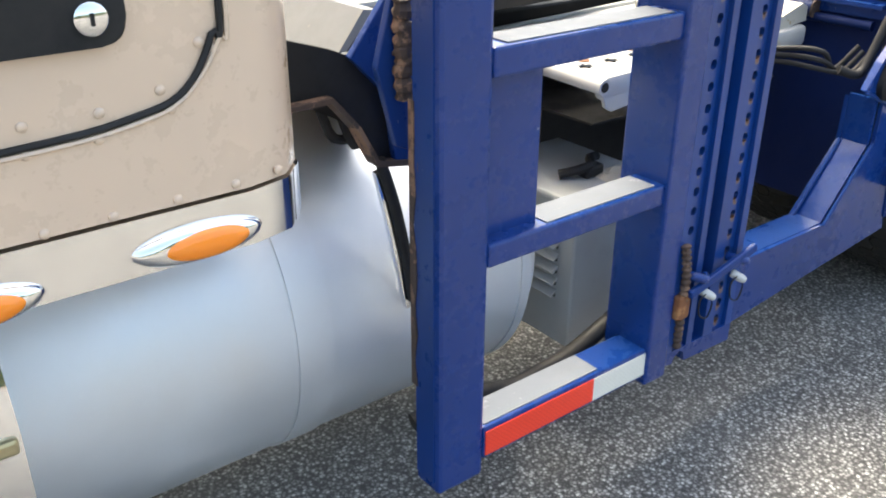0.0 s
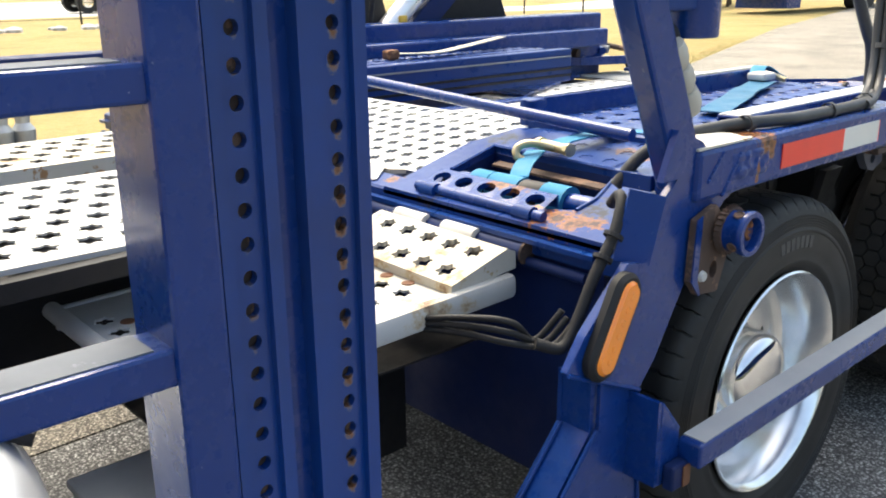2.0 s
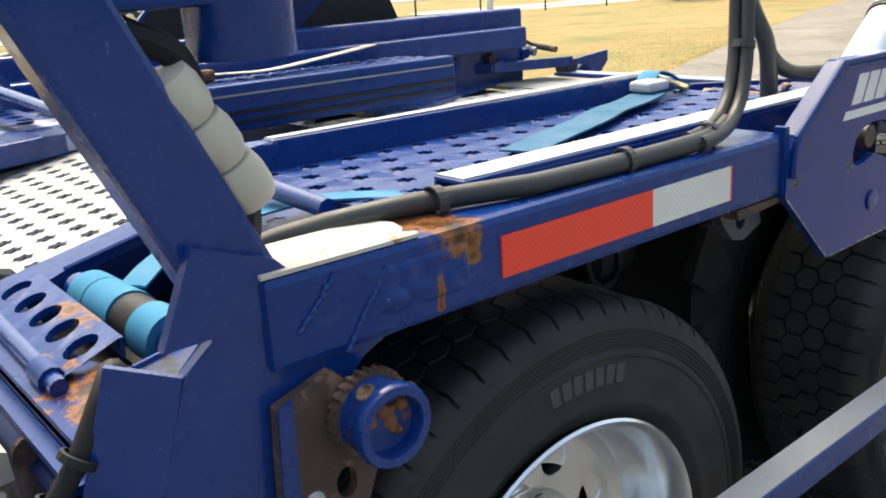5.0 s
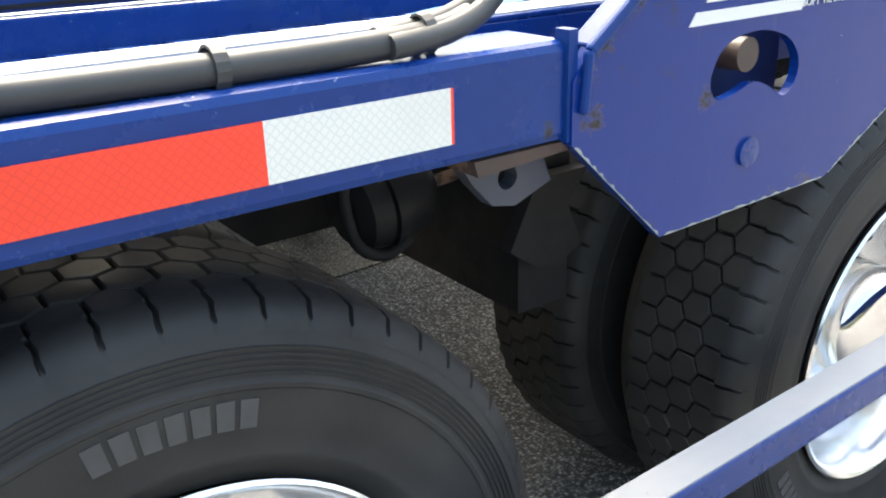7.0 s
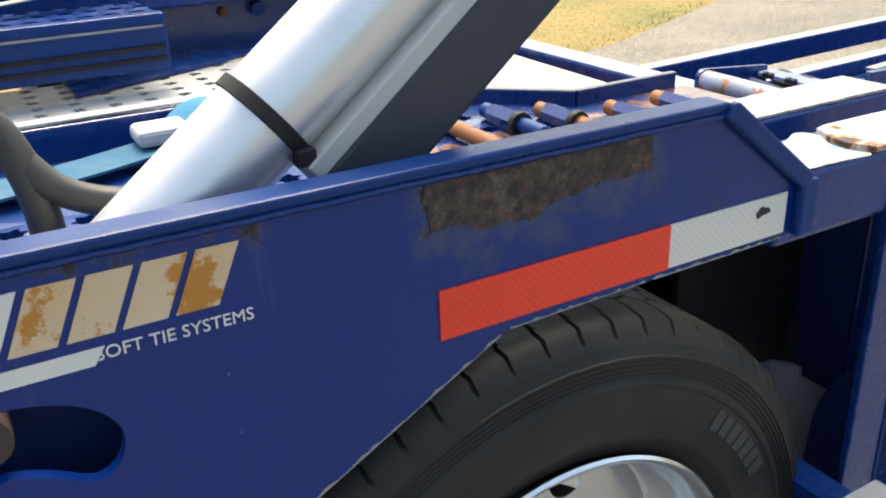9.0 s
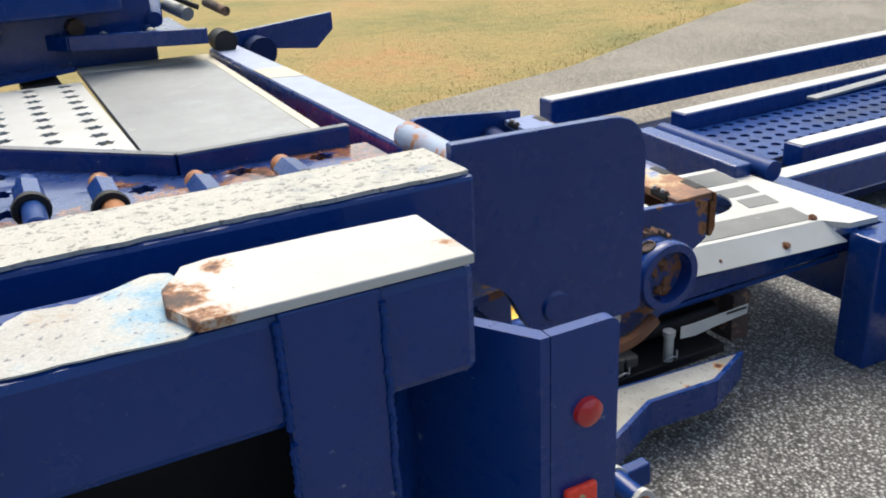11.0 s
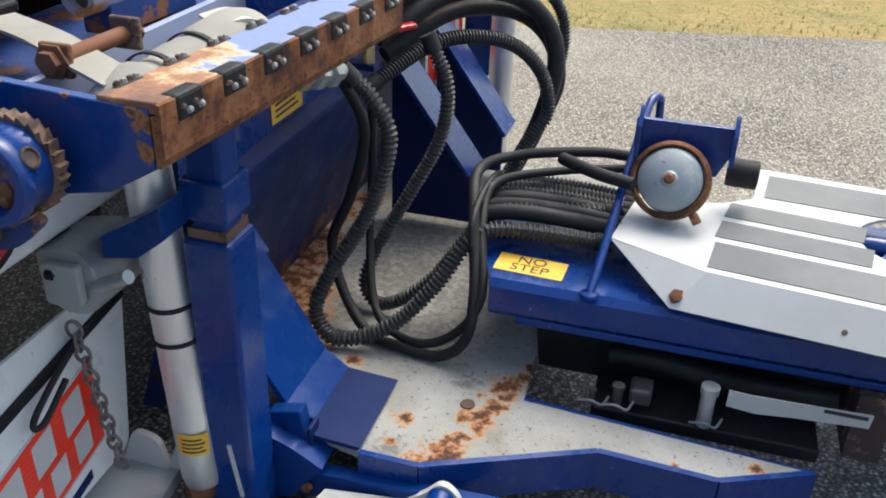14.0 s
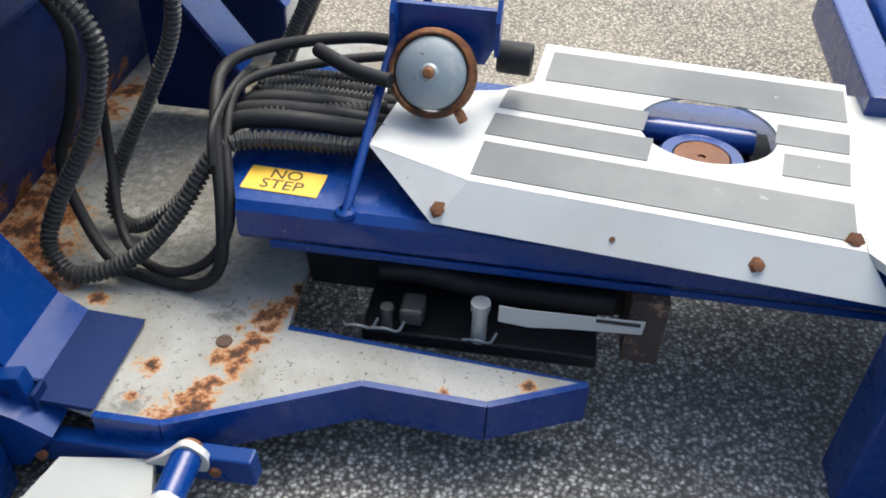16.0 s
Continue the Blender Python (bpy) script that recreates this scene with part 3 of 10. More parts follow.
def thing(name, at, label, category, group="", kind=""):
    e = new(name)
    e.empty_display_size = 0.05
    e.matrix_basis = Matrix.Translation(at)
    return tagged(e, label, category, group, kind)


def solo(name, bm, mat, label, category, group="", kind="", smooth=False):
    return tagged(part(name, bm, mat, None, "", smooth), label, category, group, kind)


def B():
    return bmesh.new()


def box(bm, x0, x1, y0, y1, z0, z1, r=0.0):
    ret = bmesh.ops.create_cube(bm, size=1.0, matrix=Matrix.LocRotScale(((x0 + x1) / 2, (y0 + y1) / 2, (z0 + z1) / 2), None,
                                                                        (x1 - x0, y1 - y0, z1 - z0)))
    if r > 0:
        es = list({e for v in ret["verts"] for e in v.link_edges})
        bmesh.ops.bevel(bm, geom=es, offset=r, segments=2, affect='EDGES', profile=0.5)
    return bm


def obox(bm, a, b, w, d, up=(0, 0, 1), r=0.0):
    """A bar from a to b, w wide (across) and d deep (along up)."""
    a, b = Vector(a), Vector(b)
    x = (b - a).normalized()
    u = Vector(up)
    y = u.cross(x).normalized()
    z = x.cross(y)
    m = Matrix((x, y, z)).transposed().to_4x4()
    m.translation = (a + b) / 2
    m = m @ Matrix.Diagonal(((b - a).length, w, d, 1))
    ret = bmesh.ops.create_cube(bm, size=1.0, matrix=m)
    if r > 0:
        es = list({e for v in ret["verts"] for e in v.link_edges})
        bmesh.ops.bevel(bm, geom=es, offset=r, segments=2, affect='EDGES', profile=0.5)
    return bm


def prism(bm, pts, axis, a, b, r=0.0, hole=None):
    """A polygon of 2D points, extruded along an axis from a to b. y: points are (x, z); x: (y, z); z: (x, y)."""
    def at(p, h):
        return {"y": (p[0], h, p[1]), "x": (h, p[0], p[1]), "z": (p[0], p[1], h)}[axis]
    lo = [bm.verts.new(at(p, a)) for p in pts]
    hi = [bm.verts.new(at(p, b)) for p in pts]
    n = len(pts)
    sides = [bm.faces.new((lo[i], lo[(i + 1) % n], hi[(i + 1) % n], hi[i])) for i in range(n)]
    if hole:
        k = len(hole)
        hlo = [bm.verts.new(at(p, a)) for p in hole]
        hhi = [bm.verts.new(at(p, b)) for p in hole]
        for i in range(k):
            bm.faces.new((hlo[i], hhi[i], hhi[(i + 1) % k], hlo[(i + 1) % k]))
        for ring, inner in ((lo, hlo), (hi, hhi)):
            es = [bm.edges.get((ring[i], ring[(i + 1) % n])) for i in range(n)]
            es += [bm.edges.get((inner[i], inner[(i + 1) % k])) for i in range(k)]
            bmesh.ops.triangle_fill(bm, use_beauty=True, edges=es)
    else:
        bm.faces.new(lo)
        bm.faces.new(list(reversed(hi)))
        if r > 0:
            es = list({e for v in lo + hi for e in v.link_edges})
            bmesh.ops.bevel(bm, geom=es, offset=r, segments=2, affect='EDGES', profile=0.5)
    return bm


def rounded(pts, r, n=4):
    """A polygon with its corners rounded; r is one radius or one per corner."""
    out = []
    k = len(pts)
    for i in range(k):
        p = Vector(pts[i])
        a, b = Vector(pts[i - 1]), Vector(pts[(i + 1) % k])
        rr = r[i] if isinstance(r, (list, tuple)) else r
        if rr <= 0:
            out.append(tuple(p))
            continue
        u, w = (a - p).normalized() * rr, (b - p).normalized() * rr
        for s in range(n + 1):
            t = s / n
            out.append(tuple(p + u * (1 - t) ** 2 + w * t ** 2))
    return out


def spline(pts, steps=8):
    """A smooth line through the points."""
    p = [Vector(q) for q in pts]
    p = [2 * p[0] - p[1]] + p + [2 * p[-1] - p[-2]]
    out = []
    for i in range(1, len(p) - 2):
        for s in range(steps):
            t = s / steps
            a, b, c, d = p[i - 1:i + 3]
            out.append(0.5 * (2 * b + (c - a) * t + (2 * a - 5 * b + 4 * c - d) * t * t + (3 * b - a - 3 * c + d) * t ** 3))
    out.append(p[-2])
    return out


def tube(bm, pts, r, seg=10, smooth=0, ribs=0.0, rib_depth=0.18, closed_ends=True):
    """A round bar along the points; ribs: the pitch of a corrugated hose."""
    line = spline(pts, smooth) if smooth else [Vector(q) for q in pts]
    if ribs:
        fine, left = [line[0]], 0.0
        for a, b in zip(line, line[1:]):
            n = max(1, round((b - a).length / (ribs / 4)))
            fine += [a + (b - a) * (k + 1) / n for k in range(n)]
        line = fine
    rings, side = [], None
    for i, p in enumerate(line):
        d = (line[min(i + 1, len(line) - 1)] - line[max(i - 1, 0)]).normalized()
        if side is None:
            side = d.orthogonal().normalized()
        side = (side - d * side.dot(d)).normalized()
        other = d.cross(side)
        rr = r * (1 - rib_depth * (i % 4 > 1)) if ribs else r
        rings.append([bm.verts.new(p + rr * (math.cos(2 * math.pi * k / seg) * side + math.sin(2 * math.pi * k / seg) * other)) for k in range(seg)])
    for a, b in zip(rings, rings[1:]):
        for k in range(seg):
            bm.faces.new((a[k], a[(k + 1) % seg], b[(k + 1) % seg], b[k]))
    if closed_ends:
        bm.faces.new(list(reversed(rings[0])))
        bm.faces.new(rings[-1])
    return bm


def lathe(bm, profile, m=None, seg=32):
    """A profile of (radius, height) turned about the local z of m."""
    m = m or Matrix()
    rings = []
    for r, hgt in profile:
        if r < 1e-6:
            rings.append([bm.verts.new(m @ Vector((0, 0, hgt)))])
        else:
            rings.append([bm.verts.new(m @ Vector((r * math.cos(2 * math.pi * k / seg), r * math.sin(2 * math.pi * k / seg), hgt))) for k in range(seg)])
    for a, b in zip(rings, rings[1:]):
        for k in range(seg):
            q = [a[k % len(a)], a[(k + 1) % len(a)], b[(k + 1) % len(b)], b[k % len(b)]]
            q = list(dict.fromkeys(q))
            if len(q) > 2:
                bm.faces.new(q)
    return bm


def axis_m(at, towards):
    """A frame at a place, whose local z looks along a direction."""
    m = Vector(towards).to_track_quat('Z', 'Y').to_matrix().to_4x4()
    m.translation = at
    return m


def hole_ring(kind, r):
    """Outline of one punched hole: star with six lobes, or round."""
    n = 24 if kind == "star" else 12
    out = []
    for k in range(n):
        a = 2 * math.pi * k / n
        rr = r * (1.0 if (kind != "star" or (k % 4) in (0, 1)) else 0.72)
        out.append((rr * math.cos(a), rr * math.sin(a)))
    return out


def punched(bm, origin, u, v, nu, nv, hole, kind="star", thick=0.006, stagger=False, lip=0.0, margin=0.0):
    """A sheet with nu x nv punched holes; u and v run along its edges, and its back lies thick below."""
    o, u, v = Vector(origin), Vector(u), Vector(v)
    nrm = u.cross(v).normalized()
    cu, cv = u / nu, v / nv
    lu, lv = cu.length, cv.length
    eu, ev = cu.normalized(), cv.normalized()
    ring = hole_ring(kind, hole)
    for i in range(nu):
        for j in range(nv):
            corner = o + cu * i + cv * j
            c = corner + cu * 0.5 + cv * 0.5
            if stagger and j % 2:
                shift = eu * lu * 0.22
            else:
                shift = eu * (-lu * 0.22 if stagger else 0.0)
            inner = [c + shift + eu * a + ev * b for a, b in ring]
            outer = []
            for a, b in ring:
                s = 0.5 / max(abs(a) / lu * (hole and 1.0), abs(b) / lv, 1e-9)
                outer.append(c + eu * a * s + ev * b * s)
            iv = [bm.verts.new(p + nrm * lip) for p in inner]
            wv = [bm.verts.new(p - nrm * thick) for p in inner]
            ov = [bm.verts.new(p) for p in outer]
            n = len(ring)
            for k in range(n):
                l = (k + 1) % n
                bm.faces.new((ov[k], ov[l], iv[l], iv[k]))
                bm.faces.new((iv[k], iv[l], wv[l], wv[k]))
            for sx in (0, 1):
                for sy in (0, 1):
                    cp = corner + cu * sx + cv * sy
                    near = sorted(range(n), key=lambda q: (outer[q] - cp).length)[:2]
                    if abs(near[0] - near[1]) in (1, n - 1):
                        bm.faces.new((bm.verts.new(cp), ov[near[0]], ov[near[1]]))
    return bm


def letters(text, size, m, mat, name, parent=None, label="", depth=0.0006, align='CENTER'):
    """Flat writing from the built-in font, as a mesh that faces the local z of m."""
    c = bpy.data.curves.new("writing", 'FONT')
    c.body = text
    c.size = size
    c.extrude = depth
    c.align_x = align
    c.align_y = 'CENTER'
    c.resolution_u = 3
    tmp = bpy.data.objects.new("writing", c)
    me = bpy.data.meshes.new_from_object(tmp)
    bpy.data.objects.remove(tmp)
    bpy.data.curves.remove(c)
    me.transform(m)
    me.name = name
    me.materials.clear()
    me.materials.append(mat)
    ob = new(name, me)
    if parent is not None:
        ob.parent = parent
        if parent.type == 'EMPTY':
            ob.matrix_parent_inverse = parent.matrix_basis.inverted()
    if label:
        tagged(ob, label)
    return ob


# ---- ground and distance ----
def ground_sheet():
    bm = B()
    n = 40
    xs = [-400 + 800 * i / n for i in range(n + 1)]
    vs = [[bm.verts.new((x, y, -0.03)) for x in xs] for y in xs]
    for j in range(n):
        for i in range(n):
            bm.faces.new((vs[j][i], vs[j][i + 1], vs[j + 1][i + 1], vs[j + 1][i]))
    return solo("ground", bm, GRASS, "dry yellow grass field with bare red soil patches", "ground", kind="structure")


def lot():
    bm = B()
    far = [(-60, -9.0), (-12, 1.0), (-3, 3.1), (0.0, 3.75), (2.4, 4.25), (3.8, 4.6), (5.3, 5.0), (8.0, 6.3), (11.5, 7.7), (20, 11.0), (36, 16.0), (70, 27)]
    near = [(70, -40), (-60, -40)]
    prism(bm, far + near, "z", -0.12, 0.0)
    solo("pavement", bm, ASPHALT, "dark asphalt lot with pale stone aggregate", "asphalt", kind="structure")
    # Second sheet carries the far lot's sunlit tone.
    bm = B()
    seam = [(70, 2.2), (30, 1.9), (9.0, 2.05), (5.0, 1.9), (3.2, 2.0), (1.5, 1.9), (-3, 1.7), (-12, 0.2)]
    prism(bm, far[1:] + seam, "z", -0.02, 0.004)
    solo("pavement_far", bm, LIT_ASPHALT, "far part of the lot, asphalt in a sunlit tone", "asphalt", kind="structure")


ground_sheet()
lot()

# ---- sleeper cab ----
cab = thing("sleeper_cab", (-3.6, 0.6, 0.8), "tan painted sleeper cab with riveted side panels", "truck cab")
bm = B()
prof = [(-0.005, 0.86), (-0.005, 2.6), (2.5, 2.6), (2.5, 0.86)]
prism(bm, [(-5.2, 0.03), (-2.60, 0.03), (-2.54, 0.045), (-2.505, 0.085), (-2.49, 0.15), (-2.49, 2.45), (-5.2, 2.45)], "z", 0.872, 2.6)
part("body", bm, TAN, cab, "", True)
bm = B()
prism(bm, [(-5.2, 0.026), (-2.60, 0.026), (-2.54, 0.041), (-2.50, 0.085), (-2.486, 0.15), (-2.486, 2.45), (-5.2, 2.45)], "z", 0.795, 0.868)
part("lower_trim", bm, CHROME, cab, "polished steel skirt trim reflecting the asphalt", True)


def door_line(off, y, r):
    """The rounded rim of the luggage door, off towards its inside."""
    o = off
    pts = [(-2.617 - o, y, 1.75), (-2.617 - o, y, 1.13), (-2.630 - o, y, 1.070 + o), (-2.668, y, 1.012 + o), (-2.73, y, 0.990 + o), (-2.88, y, 0.978 + o), (-3.4, y, 0.972 + o)]
    return tube(B(), pts, r, 6, 5)


part("door_seal", door_line(0.0, 0.0275, 0.0042), BLACK, cab, "black rubber seal of the luggage door")
part("door_edge", door_line(-0.008, 0.0285, 0.0035), TAN, cab)
for x, z in ((-2.85, 1.001), (-2.852, 0.970), (-2.769, 1.001), (-2.774, 0.972), (-2.698, 1.015), (-2.688, 0.991), (-2.646, 1.062), (-2.627, 1.052), (-2.638, 1.137), (-2.609, 1.137),
             (-2.609, 1.22), (-2.638, 1.22), (-2.85, 0.877), (-2.773, 0.878), (-2.694, 0.879), (-2.618, 0.881), (-2.555, 0.883)):
    bm = B()
    lathe(bm, [(0.0065, 0.0), (0.006, 0.0022), (0.0035, 0.004), (0.0, 0.0046)], axis_m((x, 0.03 + (0.008 if x > -2.6 else 0), z), (0, -1, 0)), 10)
    part("rivet", bm, TAN, cab, "", True)
bm = B()
prism(bm, rounded([(-2.727, 1.26), (-2.727, 1.074), (-3.0, 1.074), (-3.0, 1.26)], 0.03, 4), "y", 0.018, 0.032, 0.003)
latch = part("door_latch", bm, BLACK, cab, "black recessed latch plate")
bm = B()
lathe(bm, [(0.0, 0.0), (0.017, 0.0), (0.018, 0.004), (0.014, 0.007), (0.0, 0.0075)], axis_m((-2.765, 0.018, 1.105), (0, -1, 0)), 20)
lock = part("lock", bm, CHROME, latch, "round chrome key lock", True)
bm = B()
box(bm, -2.7668, -2.7632, 0.008, 0.0112, 1.099, 1.112)
part("keyhole", bm, BLACK, latch)


def cab_marker(x, z):
    e = new("marker_lamp")
    bm = B()
    prof = [(0.0, 0.020), (0.3, 0.019), (0.6, 0.015), (0.85, 0.007), (1.0, 0.0)]
    m = axis_m((x, 0.026, z), (0, -1, 0)) @ Matrix.Diagonal((0.086, 0.026, 1, 1))
    lathe(bm, [(1.0, 0.0), (0.93, 0.008), (0.8, 0.013), (0.66, 0.016), (0.0, 0.016)], m, 36)
    bpy.data.objects.remove(e)
    shell = part("marker_lamp", bm, CHROME, cab, "chrome teardrop lamp housing", True)
    bm = B()
    m2 = axis_m((x + 0.006, 0.026, z), (0, -1, 0)) @ Matrix.Diagonal((0.056, 0.019, 1, 1))
    lathe(bm, [(1.0, 0.014), (0.9, 0.019), (0.6, 0.023), (0.0, 0.0245)], m2, 36)
    part("lens", bm, ORANGE, shell, "orange lens", True)


cab_marker(-2.676, 0.821)
cab_marker(-2.948, 0.812)

# ---- fuel tank ----
tank = thing("fuel_tank", (-2.5, 0.54, 0.15), "brushed aluminium cylindrical fuel tank under the cab", "fuel tank")
TY, TZ, TR = 0.545, 0.455, 0.325
bm = B()
lathe(bm, [(TR, 0.0), (TR, 1.02), (TR * 0.985, 1.045), (TR * 0.9, 1.085), (TR * 0.7, 1.115), (0.0, 1.13)], axis_m((-2.96, TY, TZ), (1, 0, 0)), 72)
part("barrel", bm, ALU, tank, "", True)
for x, w in ((-2.42, 0.035), (-1.93, 0.012)):
    bm = B()
    lathe(bm, [(TR + 0.001, -w), (TR + 0.004, -w), (TR + 0.004, w), (TR + 0.001, w)], axis_m((x, TY, TZ), (1, 0, 0)), 72)
    part("strap" if w > 0.02 else "end_weld", bm, ALU, tank, "", True)
bm = B()
box(bm, -2.10, -2.06, 0.40, 0.52, 0.755, 0.79, 0.008)
part("filler_bracket", bm, DULL, tank, "dull metal bracket")
step = thing("cab_step", (-3.1, 0.3, 0.3), "polished chrome cab step fairing beside the tank", "step")
bm = B()
prism(bm, [(0.13, 0.20), (0.09, 0.35), (0.085, 0.60), (0.12, 0.70), (0.30, 0.73), (0.6, 0.73), (0.6, 0.2)], "x", -3.9, -2.915)
part("cover", bm, CHROME, step, "", True)
bm = B()
box(bm, -3.9, -2.90, 0.16, 0.5, 0.731, 0.79)
part("top_pad", bm, BLACK_PAINT_SHADE, step, "black top bracket")
bm = B()
box(bm, -3.9, -2.92, 0.075, 0.10, 0.575, 0.60, 0.006)
part("rib", bm, BRASS, step)

# ---- louvred box behind the tank ----
abox = thing("battery_box", (-1.6, 0.37, 0.28), "light grey louvred steel box with a black latch", "steel box")
bm = B()
box(bm, -1.765, -1.50, 0.245, 0.575, 0.20, 0.553, 0.006)
part("body", bm, GREY_PAINT, abox)
bm = B()
box(bm, -1.772, -1.494, 0.238, 0.582, 0.543, 0.562, 0.007)
part("lid", bm, GREY_PAINT, abox, "dusty light grey lid")
for col_y in (0.29, 0.45):
    for i in range(6):
        bm = B()
        z = 0.485 - i * 0.030
        prism(bm, [(-1.765, z), (-1.782, z - 0.014), (-1.780, z - 0.017), (-1.765, z - 0.006)], "y", col_y, col_y + 0.075)
        lou = part("louvre", bm, GREY_PAINT, abox)
        bm = B()
        box(bm, -1.7665, -1.764, col_y + 0.003, col_y + 0.072, z - 0.020, z - 0.007)
        part("vent_slit", bm, BLACK_PAINT_SHADE, lou)
bm = B()
tube(bm, [(-1.70, 0.37, 0.573), (-1.672, 0.345, 0.583), (-1.645, 0.335, 0.590), (-1.618, 0.350, 0.586), (-1.585, 0.385, 0.582), (-1.55, 0.40, 0.575)], 0.0115, 8, 4)
part("latch", bm, BLACK, abox, "black rubber pull latch", True)
bm = B()
box(bm, -1.655, -1.60, 0.325, 0.36, 0.562, 0.590, 0.006)
part("latch_base", bm, BLACK, abox)
bm = B()
rr = random.Random(12)
grid = [[bm.verts.new((-1.63 + 0.014 * i + rr.uniform(-0.003, 0.003), 0.262 + 0.012 * j + rr.uniform(-0.003, 0.003), 0.564 + (0.0 if i in (0, 8) or j in (0, 7) else rr.uniform(0.002, 0.013)))) for j in range(8)] for i in range(9)]
for i in range(8):
    for j in range(7):
        bm.faces.new((grid[i][j], grid[i + 1][j], grid[i + 1][j + 1], grid[i][j + 1]))
solo("rag", bm, CREAM, "crumpled pale rag lying on the grey box lid", "rag", smooth=True)
bm = B()
tube(bm, [(-2.26, 0.16, 0.27), (-2.138, 0.14, 0.292), (-2.05, 0.13, 0.275), (-1.971, 0.13, 0.276), (-1.88, 0.13, 0.288), (-1.80, 0.13, 0.315), (-1.745, 0.125, 0.345), (-1.70, 0.12, 0.40), (-1.68, 0.12, 0.47)], 0.019, 10, 6)
solo("air_hose", bm, BLACK, "black rubber hose hanging behind the side frame", "hose", smooth=True)


bm = B()
box(bm, -1.73, -1.52, 0.576, 0.68, 0.33, 0.38)
part("hanger", bm, BLACK_PAINT_SHADE, abox)


# ---- side frame with ladder rungs and pin-hole channels ----
frame_t = thing("boarding_ladder", (-1.9, 0.05, 0.25), "blue steel side frame with rungs and drilled channel posts", "ladder")
bm = B()
box(bm, -2.321, -2.221, 0.0, 0.068, 0.235, 2.6, 0.009)
part("front_post", bm, BLUE, frame_t)
bm = B()
box(bm, -2.3245, -2.3205, 0.010, 0.058, 0.26, 2.6)
part("post_side_channel", bm, BLUE_WORN, frame_t)
bm = B()
box(bm, -2.220, -2.096, 0.03, 0.045, 0.69, 0.962)
part("web_plate", bm, BLUE, frame_t)
for z0, z1, nm in ((1.275, 1.318, "rung"), (0.955, 1.002, "rung"), (0.648, 0.69, "rung"), (0.268, 0.336, "rung")):
    bm = B()
    box(bm, -2.222, -1.79, 0.0, 0.075, z0, z1, 0.005)
    rung = part(nm, bm, BLUE, frame_t)
    bm = B()
    x0 = -2.19 if z0 > 0.7 else (-2.09 if z0 > 0.5 else -2.215)
    x1 = -1.82 if z0 > 0.5 else -1.93
    box(bm, x0, x1, 0.008, 0.07, z1 - 0.002, z1 + 0.002)
    part("grip_tape", bm, RUNG_TAPE, rung, "pale worn anti-slip strip")
    if z0 < 0.3:
        bm = B()
        box(bm, -2.218, -1.948, -0.0025, 0.001, 0.277, 0.327)
        part("red_tape", bm, RED_TAPE, rung, "red reflective tape")
        bm = B()
        box(bm, -1.948, -1.785, -0.0025, 0.001, 0.277, 0.327)
        part("white_tape", bm, WHITE_TAPE, rung, "white reflective tape")
bm = B()
box(bm, -1.80, -1.735, -0.008, 0.11, 0.25, 2.6, 0.006)
part("rear_post", bm, BLUE, frame_t)


def drilled_paint(name, xc, z0, pitch, strength):
    """Blue paint with a rust run under every pin hole."""
    m, nt, b = material(name)
    tc = nt.nodes.new("ShaderNodeTexCoord")
    sep = nt.nodes.new("ShaderNodeSeparateXYZ")
    nt.links.new(tc.outputs["Object"], sep.inputs[0])

    def calc(op, a, v):
        q = nt.nodes.new("ShaderNodeMath")
        q.operation = op
        for k, s in enumerate((a, v)):
            if isinstance(s, (int, float)):
                q.inputs[k].default_value = s
            else:
                nt.links.new(s, q.inputs[k])
        return q.outputs[0]

    dx = calc('MULTIPLY', calc('SUBTRACT', sep.outputs[0], xc), 1.0 / 0.0085)
    cell = calc('MODULO', calc('SUBTRACT', sep.outputs[2], z0), pitch)
    dz = calc('MULTIPLY', calc('SUBTRACT', cell, pitch * 0.34), 1.0 / 0.0135)
    d = calc('SQRT', calc('ADD', calc('MULTIPLY', dx, dx), calc('MULTIPLY', dz, dz)), 0.0)
    n = noise_node(nt, 70.0, 8.0, 0.7)
    w = noise_node(nt, 3.0, 3.0)
    v = calc('ADD', calc('ADD', d, calc('MULTIPLY', n.outputs[0], 3.2)), calc('MULTIPLY', w.outputs[0], 2.4))
    r = ramp(nt, calc('MULTIPLY', calc('SUBTRACT', v, 2.3 - strength), 0.5), [(0.1, (0.05, 0.022, 0.014, 1.0)), (0.3, (0.20, 0.085, 0.035, 1.0)), (0.48, (0.16, 0.13, 0.12, 0.7)), (0.62, (0.10, 0.13, 0.2, 0.0))])
    big = noise_node(nt, 2.2, 5.0, 0.65)
    base = ramp(nt, big.outputs[0], [(0.42, (0.002, 0.042, 0.215)), (0.72, (0.012, 0.036, 0.14))])
    c = mix(nt, r.outputs[1], base.outputs[0], r.outputs[0])
    nt.links.new(c, b.inputs["Base Color"])
    b.inputs["Roughness"].default_value = 0.3
    b.inputs["Specular IOR Level"].default_value = 0.45
    return m


